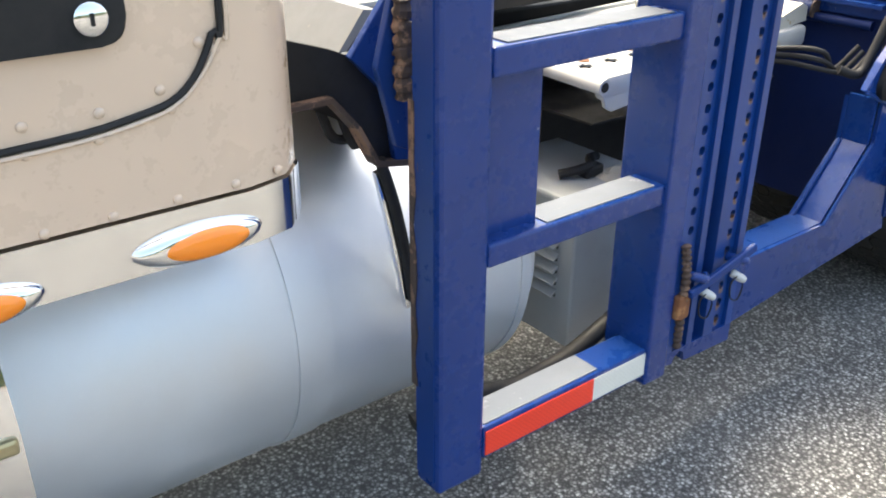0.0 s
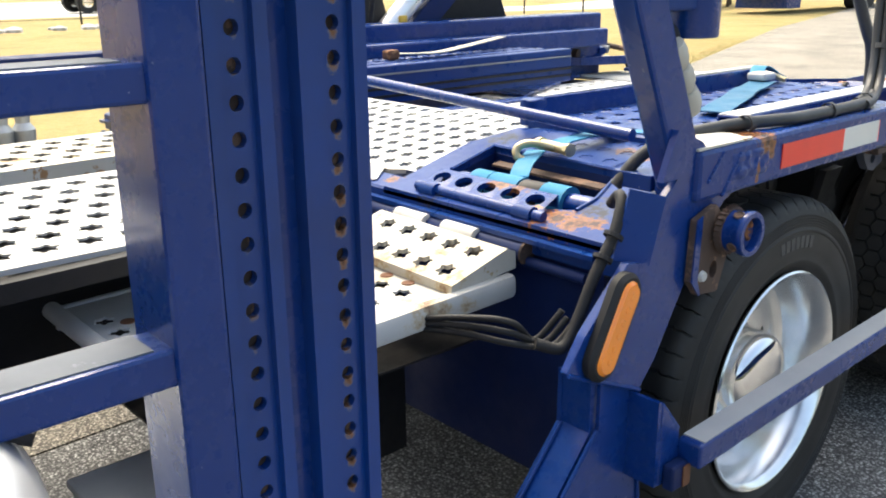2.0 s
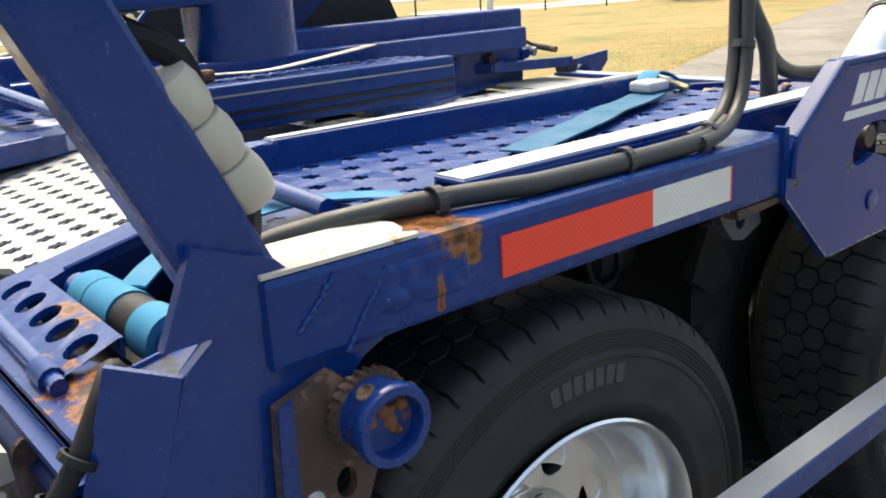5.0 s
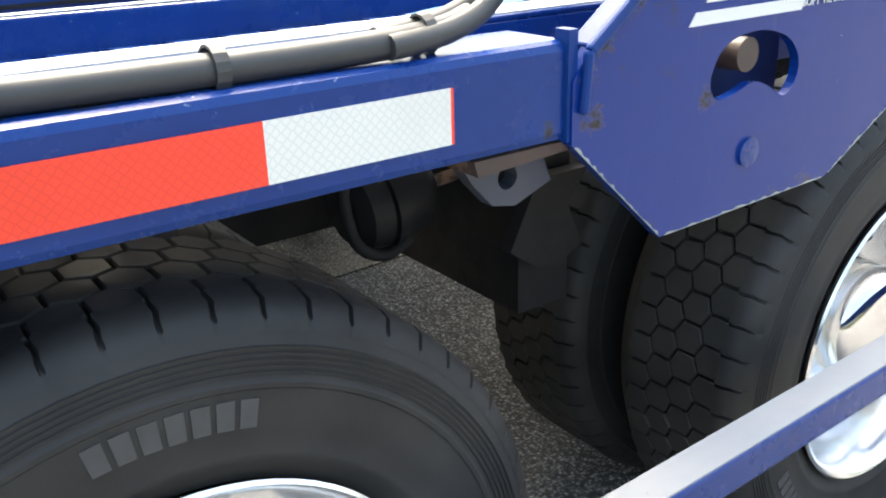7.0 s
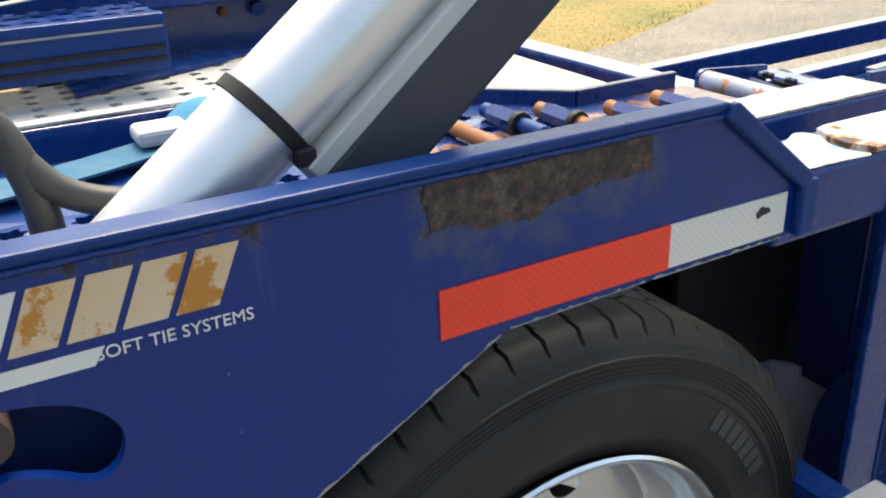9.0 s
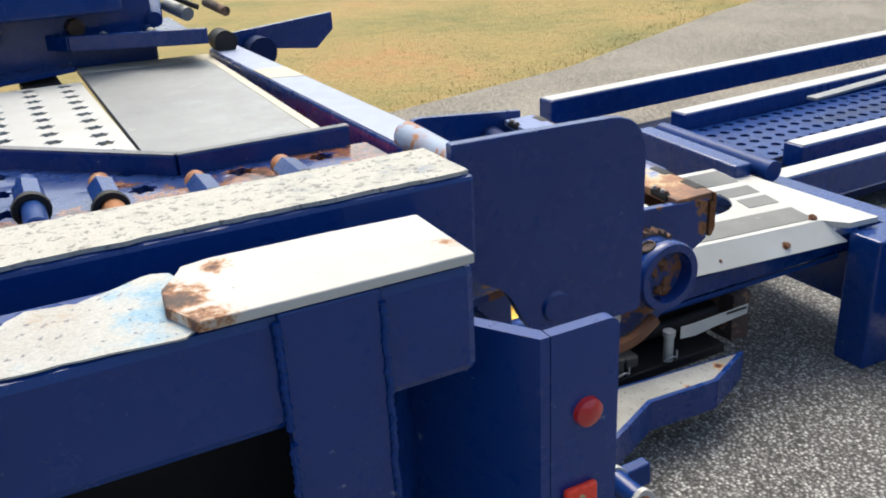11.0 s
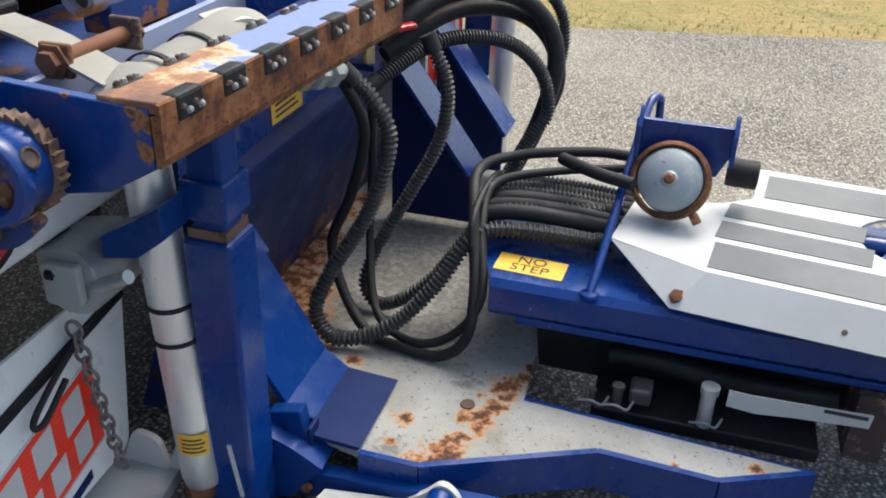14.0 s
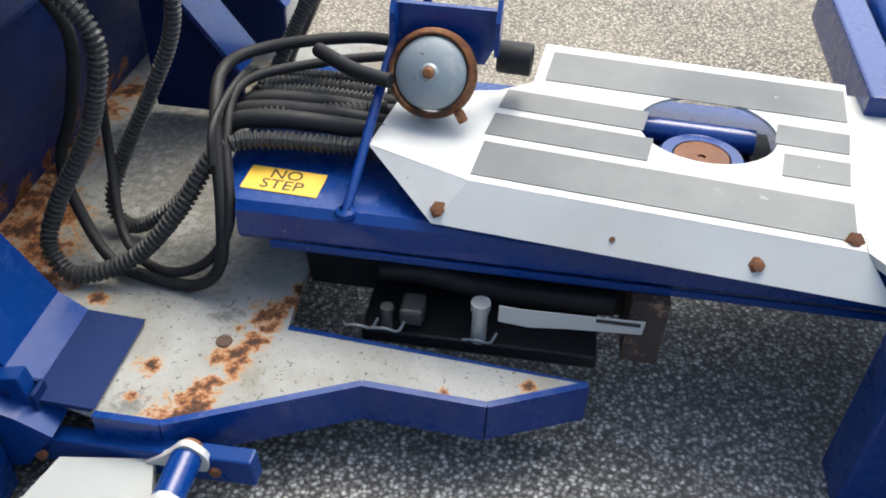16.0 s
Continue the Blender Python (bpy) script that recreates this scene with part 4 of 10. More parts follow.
def channel_post(x0, x1, xc, label, strength):
    bm = B()
    z0, z1 = 0.30, 2.6
    w = xc - 0.022, xc + 0.022
    box(bm, x0, w[0], -0.004, 0.05, z0, z1)
    box(bm, w[1], x1, -0.004, 0.05, z0, z1)
    nz = 56
    punched(bm, (w[0], 0.006, z0), (w[1] - w[0], 0, 0), (0, 0, z1 - z0), 1, nz, 0.0095, "round", 0.012)
    box(bm, w[0], w[1], 0.045, 0.05, z0, z1)
    part("channel_post", bm, drilled_paint("drilled_blue_paint", xc, z0, (z1 - z0) / nz, strength), frame_t, label)
    bm = B()
    box(bm, w[0] + 0.001, w[1] - 0.001, 0.0195, 0.021, z0, z1)
    part("channel_back", bm, RUST_DARK, frame_t)


channel_post(-1.734, -1.655, -1.695, "drilled blue channel with rusty pin holes", 0.25)
bm = B()
box(bm, -1.655, -1.617, 0.02, 0.06, 0.30, 2.6)
part("slide_bar", bm, BLUE, frame_t)
channel_post(-1.617, -1.52, -1.562, "drilled blue channel with rusty pin holes", -0.15)
bm = B()
prism(bm, [(-1.80, 0.25), (-1.52, 0.25), (-1.50, 0.30), (-1.52, 0.44), (-1.80, 0.44)], "y", 0.052, 0.085)
part("foot_plate", bm, BLUE, frame_t)
bm = B()
prism(bm, [(-1.735, 0.30), (-1.735, 0.272), (-1.712, 0.268), (-1.705, 0.285), (-1.692, 0.292), (-1.678, 0.285), (-1.672, 0.262), (-1.52, 0.256), (-1.52, 0.30)], "y", -0.004, 0.05)
part("foot_lip", bm, BLUE, frame_t, "notched blue foot lip")
bm = B()
box(bm, -1.652, -1.640, 0.0185, 0.0215, 0.43, 0.63)
part("slide_slot", bm, GRIP, frame_t, "pale strip in the slide bar slot")
pin = thing("locking_pins", (-1.62, -0.01, 0.42), "rusty locking pins hanging on wire loops at the post foot", "pin")
for x, z in ((-1.672, 0.438), (-1.572, 0.446)):
    bm = B()
    lathe(bm, [(0.0, 0.0), (0.007, 0.001), (0.0095, 0.006), (0.009, 0.026), (0.006, 0.034), (0.0, 0.036)], axis_m((x, -0.018, z), (0.35, -0.6, -0.3)), 12)
    part("pin_tip", bm, WHITE, pin, "bare metal pin tip", True)
    bm = B()
    tube(bm, [(x + 0.004, -0.034, z - 0.004), (x + 0.022, -0.036, z - 0.030), (x + 0.014, -0.034, z - 0.062), (x - 0.010, -0.032, z - 0.050), (x - 0.012, -0.030, z - 0.018), (x + 0.002, -0.034, z - 0.002)], 0.0018, 6, 6)
    part("wire_loop", bm, BLACK, pin, "thin wire loop", True)
bm = B()
obox(bm, (-1.715, -0.026, 0.442), (-1.512, -0.028, 0.492), 0.012, 0.020, (0, 0, 1), 0.004)
part("handle_bar", bm, BLUE_WORN, pin)
for x in (-1.700, -1.566):
    bm = B()
    tube(bm, [(x, 0.0, 0.474), (x + 0.002, -0.018, 0.476), (x + 0.020, -0.030, 0.470), (x + 0.034, -0.020, 0.468)], 0.010, 10, 4)
    part("handle_hook", bm, BLUE, pin, "", True)
bm = B()
box(bm, -1.737, -1.700, -0.022, -0.003, 0.385, 0.440, 0.006)
part("rusty_lug", bm, RUST, pin)
bm = B()
tube(bm, [(-1.728, -0.012, 0.55), (-1.722, -0.016, 0.50), (-1.716, -0.014, 0.44), (-1.713, -0.010, 0.36), (-1.710, -0.008, 0.31)], 0.010, 8, 4, 0.014, 0.3)
part("rust_stub", bm, RUST_DARK, pin, "", True)

# gusset between the cab and the front post
shelf = thing("catwalk_bracket", (-2.4, 0.3, 0.8), "blue welded bracket behind the cab with rust streaks", "bracket")
bm = B()
prism(bm, [(-2.342, 0.965), (-2.264, 1.062), (-2.225, 1.060), (-2.225, 0.775), (-2.262, 0.782), (-2.275, 0.90)], "y", 0.195, 0.210, 0.002)
part("gusset", bm, BEAM_WORN, shelf, "blue gusset stained by rust")
# Shade under the apron is put into the web's black colour.
bm = B()
prism(bm, [(-2.342, 0.968), (-2.26, 0.968), (-2.235, 0.775), (-2.299, 0.788), (-2.333, 0.853), (-2.379, 0.908), (-2.46, 0.906), (-2.46, 1.010), (-2.366, 0.979)], "y", 0.2105, 0.225)
part("web", bm, BLACK_PAINT_SHADE, shelf, "web under the apron, black to hold its shade")
bm = B()
rr = random.Random(31)
tube(bm, [(-2.306 + rr.uniform(-0.003, 0.003), 0.105 + rr.uniform(-0.003, 0.003), 1.070 - 0.150 * k / 14) for k in range(15)], 0.016, 9, 2, 0.016, 0.22)
part("weld_bead", bm, RUST_DARK, shelf, "rusted weld bead")
bm = B()
prism(bm, [(-2.345, 0.965), (-2.314, 1.074), (-2.300, 1.074), (-2.290, 0.83), (-2.312, 0.84)], "y", 0.118, 0.132, 0.002)
part("post_gusset", bm, BEAM_WORN, shelf, "triangular blue gusset welded to the post")
bm = B()
rr = random.Random(8)
prism(bm, [(0.055 + rr.uniform(-0.005, 0.004), 0.44 + 0.049 * k) for k in range(11)] + [(0.0675, 0.93), (0.0675, 0.44)], "x", -2.3265, -2.3244)
part("rust_run", bm, RUST_DARK, shelf, "rust run down the post edge")
bm = B()
prism(bm, [(-2.46, 0.900), (-2.379, 0.902), (-2.333, 0.847), (-2.299, 0.781), (-2.225, 0.768), (-2.225, 0.778), (-2.295, 0.791), (-2.330, 0.856), (-2.377, 0.911), (-2.46, 0.909)], "y", 0.190, 0.225)
part("lower_flange", bm, RUST_DARK, shelf, "rust-eaten lower edge")
bm = B()
prism(bm, [(-2.42, 0.90), (-2.20, 0.775), (-2.20, 0.80), (-2.42, 0.92)], "y", 0.262, 0.62)
part("cross_member", bm, BLACK_PAINT_SHADE, shelf)
bm = B()
tube(bm, [(-2.290, 0.20, 0.790), (-2.282, 0.20, 0.765), (-2.261, 0.20, 0.694), (-2.239, 0.20, 0.591), (-2.226, 0.20, 0.506)], 0.010, 10, 5)
part("rubber_edge", bm, BLACK, shelf, "black rubber edge", True)
bm = B()
prism(bm, [(-2.296, 0.765), (-2.282, 0.768), (-2.258, 0.68), (-2.236, 0.58), (-2.222, 0.49), (-2.238, 0.49), (-2.270, 0.65)], "y", 0.205, 0.216)
part("tank_bracket", bm, CHROME, shelf, "chrome tank bracket")
for k in range(3):
    bm = B()
    tube(bm, [(-2.34 + 0.04 * k, 0.30, 0.86 - 0.02 * k), (-2.31 + 0.04 * k, 0.31, 0.80 - 0.02 * k), (-2.25 + 0.03 * k, 0.32, 0.79)], 0.009, 8, 3)
    part("cable", bm, BLACK, shelf, "", True)


# ---- wheels ----
def build_wheel():
    w = thing("truck_wheel", (0, 0, 0), "black truck tyre on a polished aluminium wheel", "wheel", "truck wheels")
    R, W = 0.475, 0.26
    ax = axis_m((0, 0, 0), (0, -1, 0))
    bm = B()
    ribs = [p for k in range(5) for p in ((0.4345 - 0.0062 * k, 0.0135 + 0.0004 * k), (0.4335 - 0.0062 * k, 0.0157 + 0.0004 * k), (0.4318 - 0.0062 * k, 0.0157 + 0.0004 * k), (0.4308 - 0.0062 * k, 0.0137 + 0.0004 * k))]
    prof = [(0.285, -W), (0.30, -W - 0.005), (0.36, -W - 0.02), (0.43, -W - 0.01), (R - 0.012, -W + 0.03), (R - 0.012, -0.045), (0.440, -0.004), (0.447, 0.0075)] + ribs + [(0.400, 0.0165), (0.398, 0.0185), (0.393, 0.0185), (0.391, 0.0165),
            (0.37, 0.018), (0.345, 0.016), (0.325, 0.0125), (0.322, 0.0135), (0.316, 0.0125), (0.31, 0.008), (0.296, 0.002), (0.285, -0.004)]
    lathe(bm, prof, ax, 80)
    tyre = part("tyre", bm, TYRE, w, "", True)
    n = 58
    bm = B()
    rows = 4
    step = (W - 0.075) / rows
    for k in range(n):
        for j in range(rows):
            a0 = 2 * math.pi * (k + (0.5 if j % 2 else 0.0)) / n
            yc = -W + 0.045 + step * (j + 0.5)
            half = math.pi / n * 0.92
            tip, flat = step * 0.60, step * 0.34
            pts = []
            for rr, g in ((R - 0.016, 1.0), (R - 0.003, 1.0), (R, 0.93)):
                for da, dy in ((-half, -flat), (0.0, -tip), (half, -flat), (half, flat), (0.0, tip), (-half, flat)):
                    pts.append(bm.verts.new(ax @ Vector((rr * math.cos(a0 + da * g), rr * math.sin(a0 + da * g), yc + dy * g))))
            lo, mid, hi = pts[:6], pts[6:12], pts[12:]
            bm.faces.new(hi)
            for u, w2 in ((lo, mid), (mid, hi)):
                for q in range(6):
                    bm.faces.new((u[q], u[(q + 1) % 6], w2[(q + 1) % 6], w2[q]))
    tread = part("tread", bm, TYRE, tyre)
    bm = B()
    prof2 = [(R - 0.014, -0.037), (R, -0.036), (R, -0.026), (R - 0.0035, -0.013), (R - 0.010, -0.004), (0.457, 0.003), (0.446, 0.0085)]
    depth = [0.0, 0.009, 0.009, 0.008, 0.006, 0.002, 0.0]
    sway = [0.0, 0.0, 0.02, -0.02, 0.03, 0.03, 0.03]
    cols = []
    for k in range(n):
        for f, cut in ((0.0, 0), (0.035, 1), (0.085, 1), (0.12, 0), (0.40, 0), (0.70, 0)):
            col = []
            for (rr, yy), dp, sw in zip(prof2, depth, sway):
                a = 2 * math.pi * (k + f + (sw if f < 0.2 else 0.0)) / n
                q = rr - dp * cut
                col.append(bm.verts.new(ax @ Vector((q * math.cos(a), q * math.sin(a), yy - 0.3 * dp * cut))))
            cols.append(col)
    for c0, c1 in zip(cols, cols[1:] + cols[:1]):
        for q in range(len(prof2) - 1):
            bm.faces.new((c0[q], c1[q], c1[q + 1], c0[q + 1]))
    part("shoulder_tread", bm, TYRE, tyre, "", True)
    # raised bars where the maker's name stands
    for c0 in (1.20, 4.35):
        for k in range(7):
            a = c0 - (k - 3) * 0.064
            bm = B()
            lo = [ax @ Vector((rr * math.cos(aa), rr * math.sin(aa), 0.0155)) for aa, rr in ((a - 0.026, 0.353), (a + 0.022, 0.353), (a + 0.028, 0.383), (a - 0.020, 0.383))]
            vs = [bm.verts.new(q) for q in lo] + [bm.verts.new(q + Vector((0, -0.0030, 0))) for q in lo]
            bm.faces.new(vs[4:])
            for q in range(4):
                bm.faces.new((vs[q], vs[(q + 1) % 4], vs[4 + (q + 1) % 4], vs[4 + q]))
            part("raised_bar", bm, TYRE_MARK, tyre)
    bm = B()
    lathe(bm, [(0.286, 0.004), (0.292, 0.012), (0.288, 0.016), (0.280, 0.012), (0.272, -0.004), (0.262, -0.02), (0.252, -0.06), (0.244, -0.105), (0.215, -0.122), (0.17, -0.118)], ax, 72)
    rim = part("rim", bm, RIM_ALU, w, "", True)
    bm = B()
    nh = 8
    inner, outer = 0.095, 0.235
    seg = nh * 8
    rings = []
    for k in range(nh):
        a0 = 2 * math.pi * k / nh
        c = Vector((0.178 * math.cos(a0), 0.178 * math.sin(a0), -0.117))
        e1 = Vector((math.cos(a0), math.sin(a0), 0))
        e2 = Vector((-math.sin(a0), math.cos(a0), 0))
        hole, edge = [], []
        for q in range(16):
            t = 2 * math.pi * q / 16
            hole.append(c + 0.030 * math.cos(t) * e1 + 0.030 * math.sin(t) * e2)
            da = math.pi / nh * max(-1, min(1, math.sin(t) * 1.42))
            rr = 0.178 + (outer - 0.178 if math.cos(t) > 0 else 0.178 - inner) * max(-1, min(1, math.cos(t) * 1.42))
            edge.append(Vector((rr * math.cos(a0 + da), rr * math.sin(a0 + da), -0.118)))
        hv = [bm.verts.new(ax @ p) for p in hole]
        hb = [bm.verts.new(ax @ (p + Vector((0, 0, -0.02)))) for p in hole]
        ev = [bm.verts.new(ax @ p) for p in edge]
        for q in range(16):
            r = (q + 1) % 16
            bm.faces.new((ev[q], ev[r], hv[r], hv[q]))
            bm.faces.new((hv[q], hv[r], hb[r], hb[q]))
    part("disc", bm, RIM_ALU, rim, "", True)
    bm = B()
    lathe(bm, [(0.24, -0.16), (0.0, -0.16)], ax, 24)
    part("brake_drum", bm, BLACK_PAINT_SHADE, w)
    bm = B()
    lathe(bm, [(0.128, -0.117), (0.122, -0.112), (0.119, -0.10), (0.118, -0.055), (0.113, -0.034), (0.10, -0.020), (0.07, -0.011), (0.03, -0.007), (0.0, -0.006)], ax, 48)
    part("hub_cap", bm, CHROME, w, "domed chrome hub cover", True)
    return w


wheel = build_wheel()
wheel.matrix_basis = pose(-0.292, 0.05, 0.452, 0, -18, 0) @ Matrix.Scale(0.952, 4)
copy_thing(wheel, pose(0.992, 0.05, 0.475, 0, 31, 0))
for x, turn in ((-0.292, 70), (0.992, 10)):
    size = 0.952 if x < 0 else 1.0
    copy_thing(wheel, pose(x, 0.40, 0.475 * size, 0, turn, 0) @ Matrix.Scale(size, 4))
    copy_thing(wheel, pose(x, 2.54, 0.475 * size, 0, turn + 20, 180) @ Matrix.Scale(size, 4))

# ---- chassis ----
chassis = thing("chassis", (0.3, 1.3, 0.6), "dark blue steel chassis rails and cross members", "chassis")
for y in (0.86, 1.66):
    bm = B()
    box(bm, -4.6, 1.58, y, y + 0.09, 0.60, 0.83, 0.008)
    part("frame_rail", bm, BLACK_PAINT_SHADE, chassis)
for x in (-0.292, 0.992):
    bm = B()
    tube(bm, [(x, 0.42, 0.475), (x, 2.2, 0.475)], 0.075, 14)
    part("axle", bm, BLACK_PAINT_SHADE, chassis)
for x in (-0.85, 0.34, 1.45):
    bm = B()
    box(bm, x, x + 0.1, 0.30, 2.3, 0.62, 0.86)
    part("cross_member", bm, BLACK_PAINT_SHADE, chassis)
bm = B()
prism(bm, [(0.30, 0.74), (0.35, 0.84), (0.45, 0.84), (0.41, 0.79), (0.44, 0.72), (0.38, 0.69), (0.34, 0.71)], "y", 0.27, 0.295)
part("spring_hanger", bm, BLACK_PAINT_SHADE, chassis)
bm = B()
box(bm, -0.90, -0.86, 0.10, 2.45, 0.36, 0.86)
part("bulkhead", bm, BLUE_DARK, chassis, "dark blue front bulkhead panel")
# Panel is black to stand in for the shaded void under the ramps.
bm = B()
box(bm, -1.52, -0.97, 0.62, 0.66, 0.30, 0.80)
part("inner_panel", bm, BLACK_PAINT_SHADE, chassis)

# ---- near side rail with tape, gusset, guard bar ----
rail = thing("side_rail", (-0.3, 0.05, 0.99), "blue box-section side rail with red and white tape", "rail")
bm = B()
box(bm, -0.76, 0.152, 0.0, 0.10, 0.985, 1.085, 0.010)
part("beam", bm, RAIL_BLUE, rail)
bm = B()
box(bm, -0.457, -0.18, -0.0025, 0.002, 1.008, 1.059)
part("red_tape", bm, RED_TAPE, rail, "red reflective tape")
bm = B()
box(bm, -0.18, 0.0, -0.0025, 0.002, 1.008, 1.059)
wt = part("white_tape", bm, WHITE_TAPE, rail, "white honeycomb reflective tape")
bm = B()
box(bm, 0.0, 0.003, -0.0027, 0.002, 1.008, 1.059)
part("tape_edge", bm, RED_TAPE, rail)
bm = B()
prism(bm, [(-0.76, 0.003), (-0.572, 0.003), (-0.566, 0.012), (-0.580, 0.022), (-0.570, 0.034), (-0.562, 0.060), (-0.575, 0.098), (-0.76, 0.098)], "z", 1.084, 1.0885)
part("top_pad", bm, WHITE_RUST, rail, "white painted pad with rust at its end")


def blisters(x0, x1, z0, z1, y, seed, swell=0.006):
    """Lumpy lifted paint over rust: a sheet with uneven swellings that fade out at its rim."""
    rr = random.Random(seed)
    bumps = [(rr.uniform(x0, x1), rr.uniform(z0, z1), rr.uniform(0.004, 0.010), rr.uniform(0.4, 1.0)) for _ in range(70)]
    bm = B()
    nx, nz = 44, 26
    vs = []
    for i in range(nx + 1):
        row = []
        for j in range(nz + 1):
            x, z = x0 + (x1 - x0) * i / nx, z0 + (z1 - z0) * j / nz
            u, v = 2.0 * i / nx - 1, 2.0 * j / nz - 1
            fade = max(0.0, 1.0 - max(abs(u), abs(v)) ** 4)
            h = sum(a * math.exp(-((x - bx) ** 2 + (z - bz) ** 2) / (br * br)) for bx, bz, br, a in bumps)
            row.append(bm.verts.new((x + rr.uniform(-1, 1) * 0.0008, y + 0.001 - fade * (0.0015 + swell * min(1.0, 0.5 * h)), z)))
        vs.append(row)
    for i in range(nx):
        for j in range(nz):
            bm.faces.new((vs[i][j], vs[i + 1][j], vs[i + 1][j + 1], vs[i][j + 1]))
    return bm


part("blistered_paint", blisters(-0.652, -0.500, 1.008, 1.066, 0.0, 3), RAIL_BLUE, rail, "blistered blue paint over rust", True)
for a, b in (((-0.681, 1.073), (-0.729, 1.020)), ((-0.619, 1.063), (-0.676, 0.986))):
    bm = B()
    rr = random.Random(int(a[0] * -1000))
    tube(bm, [(a[0] + (b[0] - a[0]) * k / 16 + rr.uniform(-0.0015, 0.0015), 0.0, a[1] + (b[1] - a[1]) * k / 16) for k in range(17)], 0.0042, 7, 2, 0.008, 0.3)
    part("weld_bead", bm, BLUE, rail, "", True)
bm = B()
prism(bm, [(0.035, 0.968), (0.15, 0.974), (0.15, 0.984), (0.03, 0.984)], "y", 0.004, 0.07)
part("shim", bm, RUST_DARK, rail, "rusty shim under the rail end")
bm = B()
prism(bm, [(0.045, 0.968), (0.15, 0.968), (0.165, 0.93), (0.115, 0.912), (0.085, 0.918), (0.06, 0.945)], "y", 0.045, 0.065, 0.0, [(0.105 + 0.013 * math.cos(math.pi * k / 8), 0.945 + 0.013 * math.sin(math.pi * k / 8)) for k in range(16)])
part("lug", bm, SLATE, rail, "slate blue lug with a round hole")

gus = thing("wheel_gusset", (-1.0, 0.03, 0.3), "blue plate gusset and box-section arm in front of the drive wheel", "gusset")
bm = B()
prism(bm, [(-1.105, 0.742), (-0.890, 0.645), (-0.848, 0.695), (-0.768, 0.818), (-0.741, 0.884), (-0.677, 0.942), (-0.649, 0.972), (-0.62, 0.985), (-0.50, 0.985), (-0.50, 1.075), (-0.80, 1.075),
           (-0.80, 1.045), (-0.845, 1.009), (-0.885, 0.893), (-0.945, 0.908), (-1.06, 0.80)], "y", 0.012, 0.030, 0.003)
part("plate", bm, BLUE, gus)
bm = B()
near = [(-0.846, 0.010, 1.012), (-0.886, 0.010, 0.890)]
back = [(-0.944, 0.048, 0.905), (-0.903, 0.048, 1.030)]
vs = [bm.verts.new(p) for p in near + back]
f = bm.faces.new(vs)
ext = bmesh.ops.extrude_face_region(bm, geom=[f])
bmesh.ops.translate(bm, vec=(0.004, 0.006, 0), verts=[v for v in ext["geom"] if isinstance(v, bmesh.types.BMVert)])
part("fold", bm, BLUE, gus, "bright blue bent flange")
bm = B()
prism(bm, [(-1.52, 0.272), (-0.855, 0.335), (-0.868, 0.372), (-0.892, 0.655), (-1.0, 0.70), (-1.0, 0.595), (-1.148, 0.426), (-1.52, 0.430)], "y", 0.018, 0.028, 0.002)
part("arm_face", bm, BLUE, gus)
bm = B()
prism(bm, [(-1.52, 0.272), (-0.86, 0.335), (-0.892, 0.655), (-1.018, 0.70), (-1.018, 0.590), (-1.17, 0.428), (-1.52, 0.430)], "y", 0.095, 0.105)
part("arm_back", bm, BLUE, gus)
bm = B()
box(bm, -1.52, -1.15, 0.028, 0.095, 0.421, 0.4295)
part("arm_top", bm, BLUE_WORN, gus)
bm = B()
obox(bm, (-1.158, 0.0615, 0.424), (-1.012, 0.0615, 0.590), 0.066, 0.008)
part("arm_web", bm, BLUE, gus)
bm = B()
box(bm, -1.016, -1.006, 0.028, 0.095, 0.592, 0.705)
part("arm_side", bm, BLUE, gus)
for p, q in (((-1.158, 0.020, 0.424), (-1.006, 0.020, 0.597)), ((-1.172, 0.094, 0.428), (-1.020, 0.094, 0.592)), ((-1.102, 0.011, 0.740), (-0.893, 0.011, 0.646)), ((-0.868, 0.016, 0.372), (-0.892, 0.016, 0.650))):
    bm = B()
    tube(bm, [p, q], 0.0045, 8)
    part("weld_bead", bm, BLUE_WORN, gus, "", True)


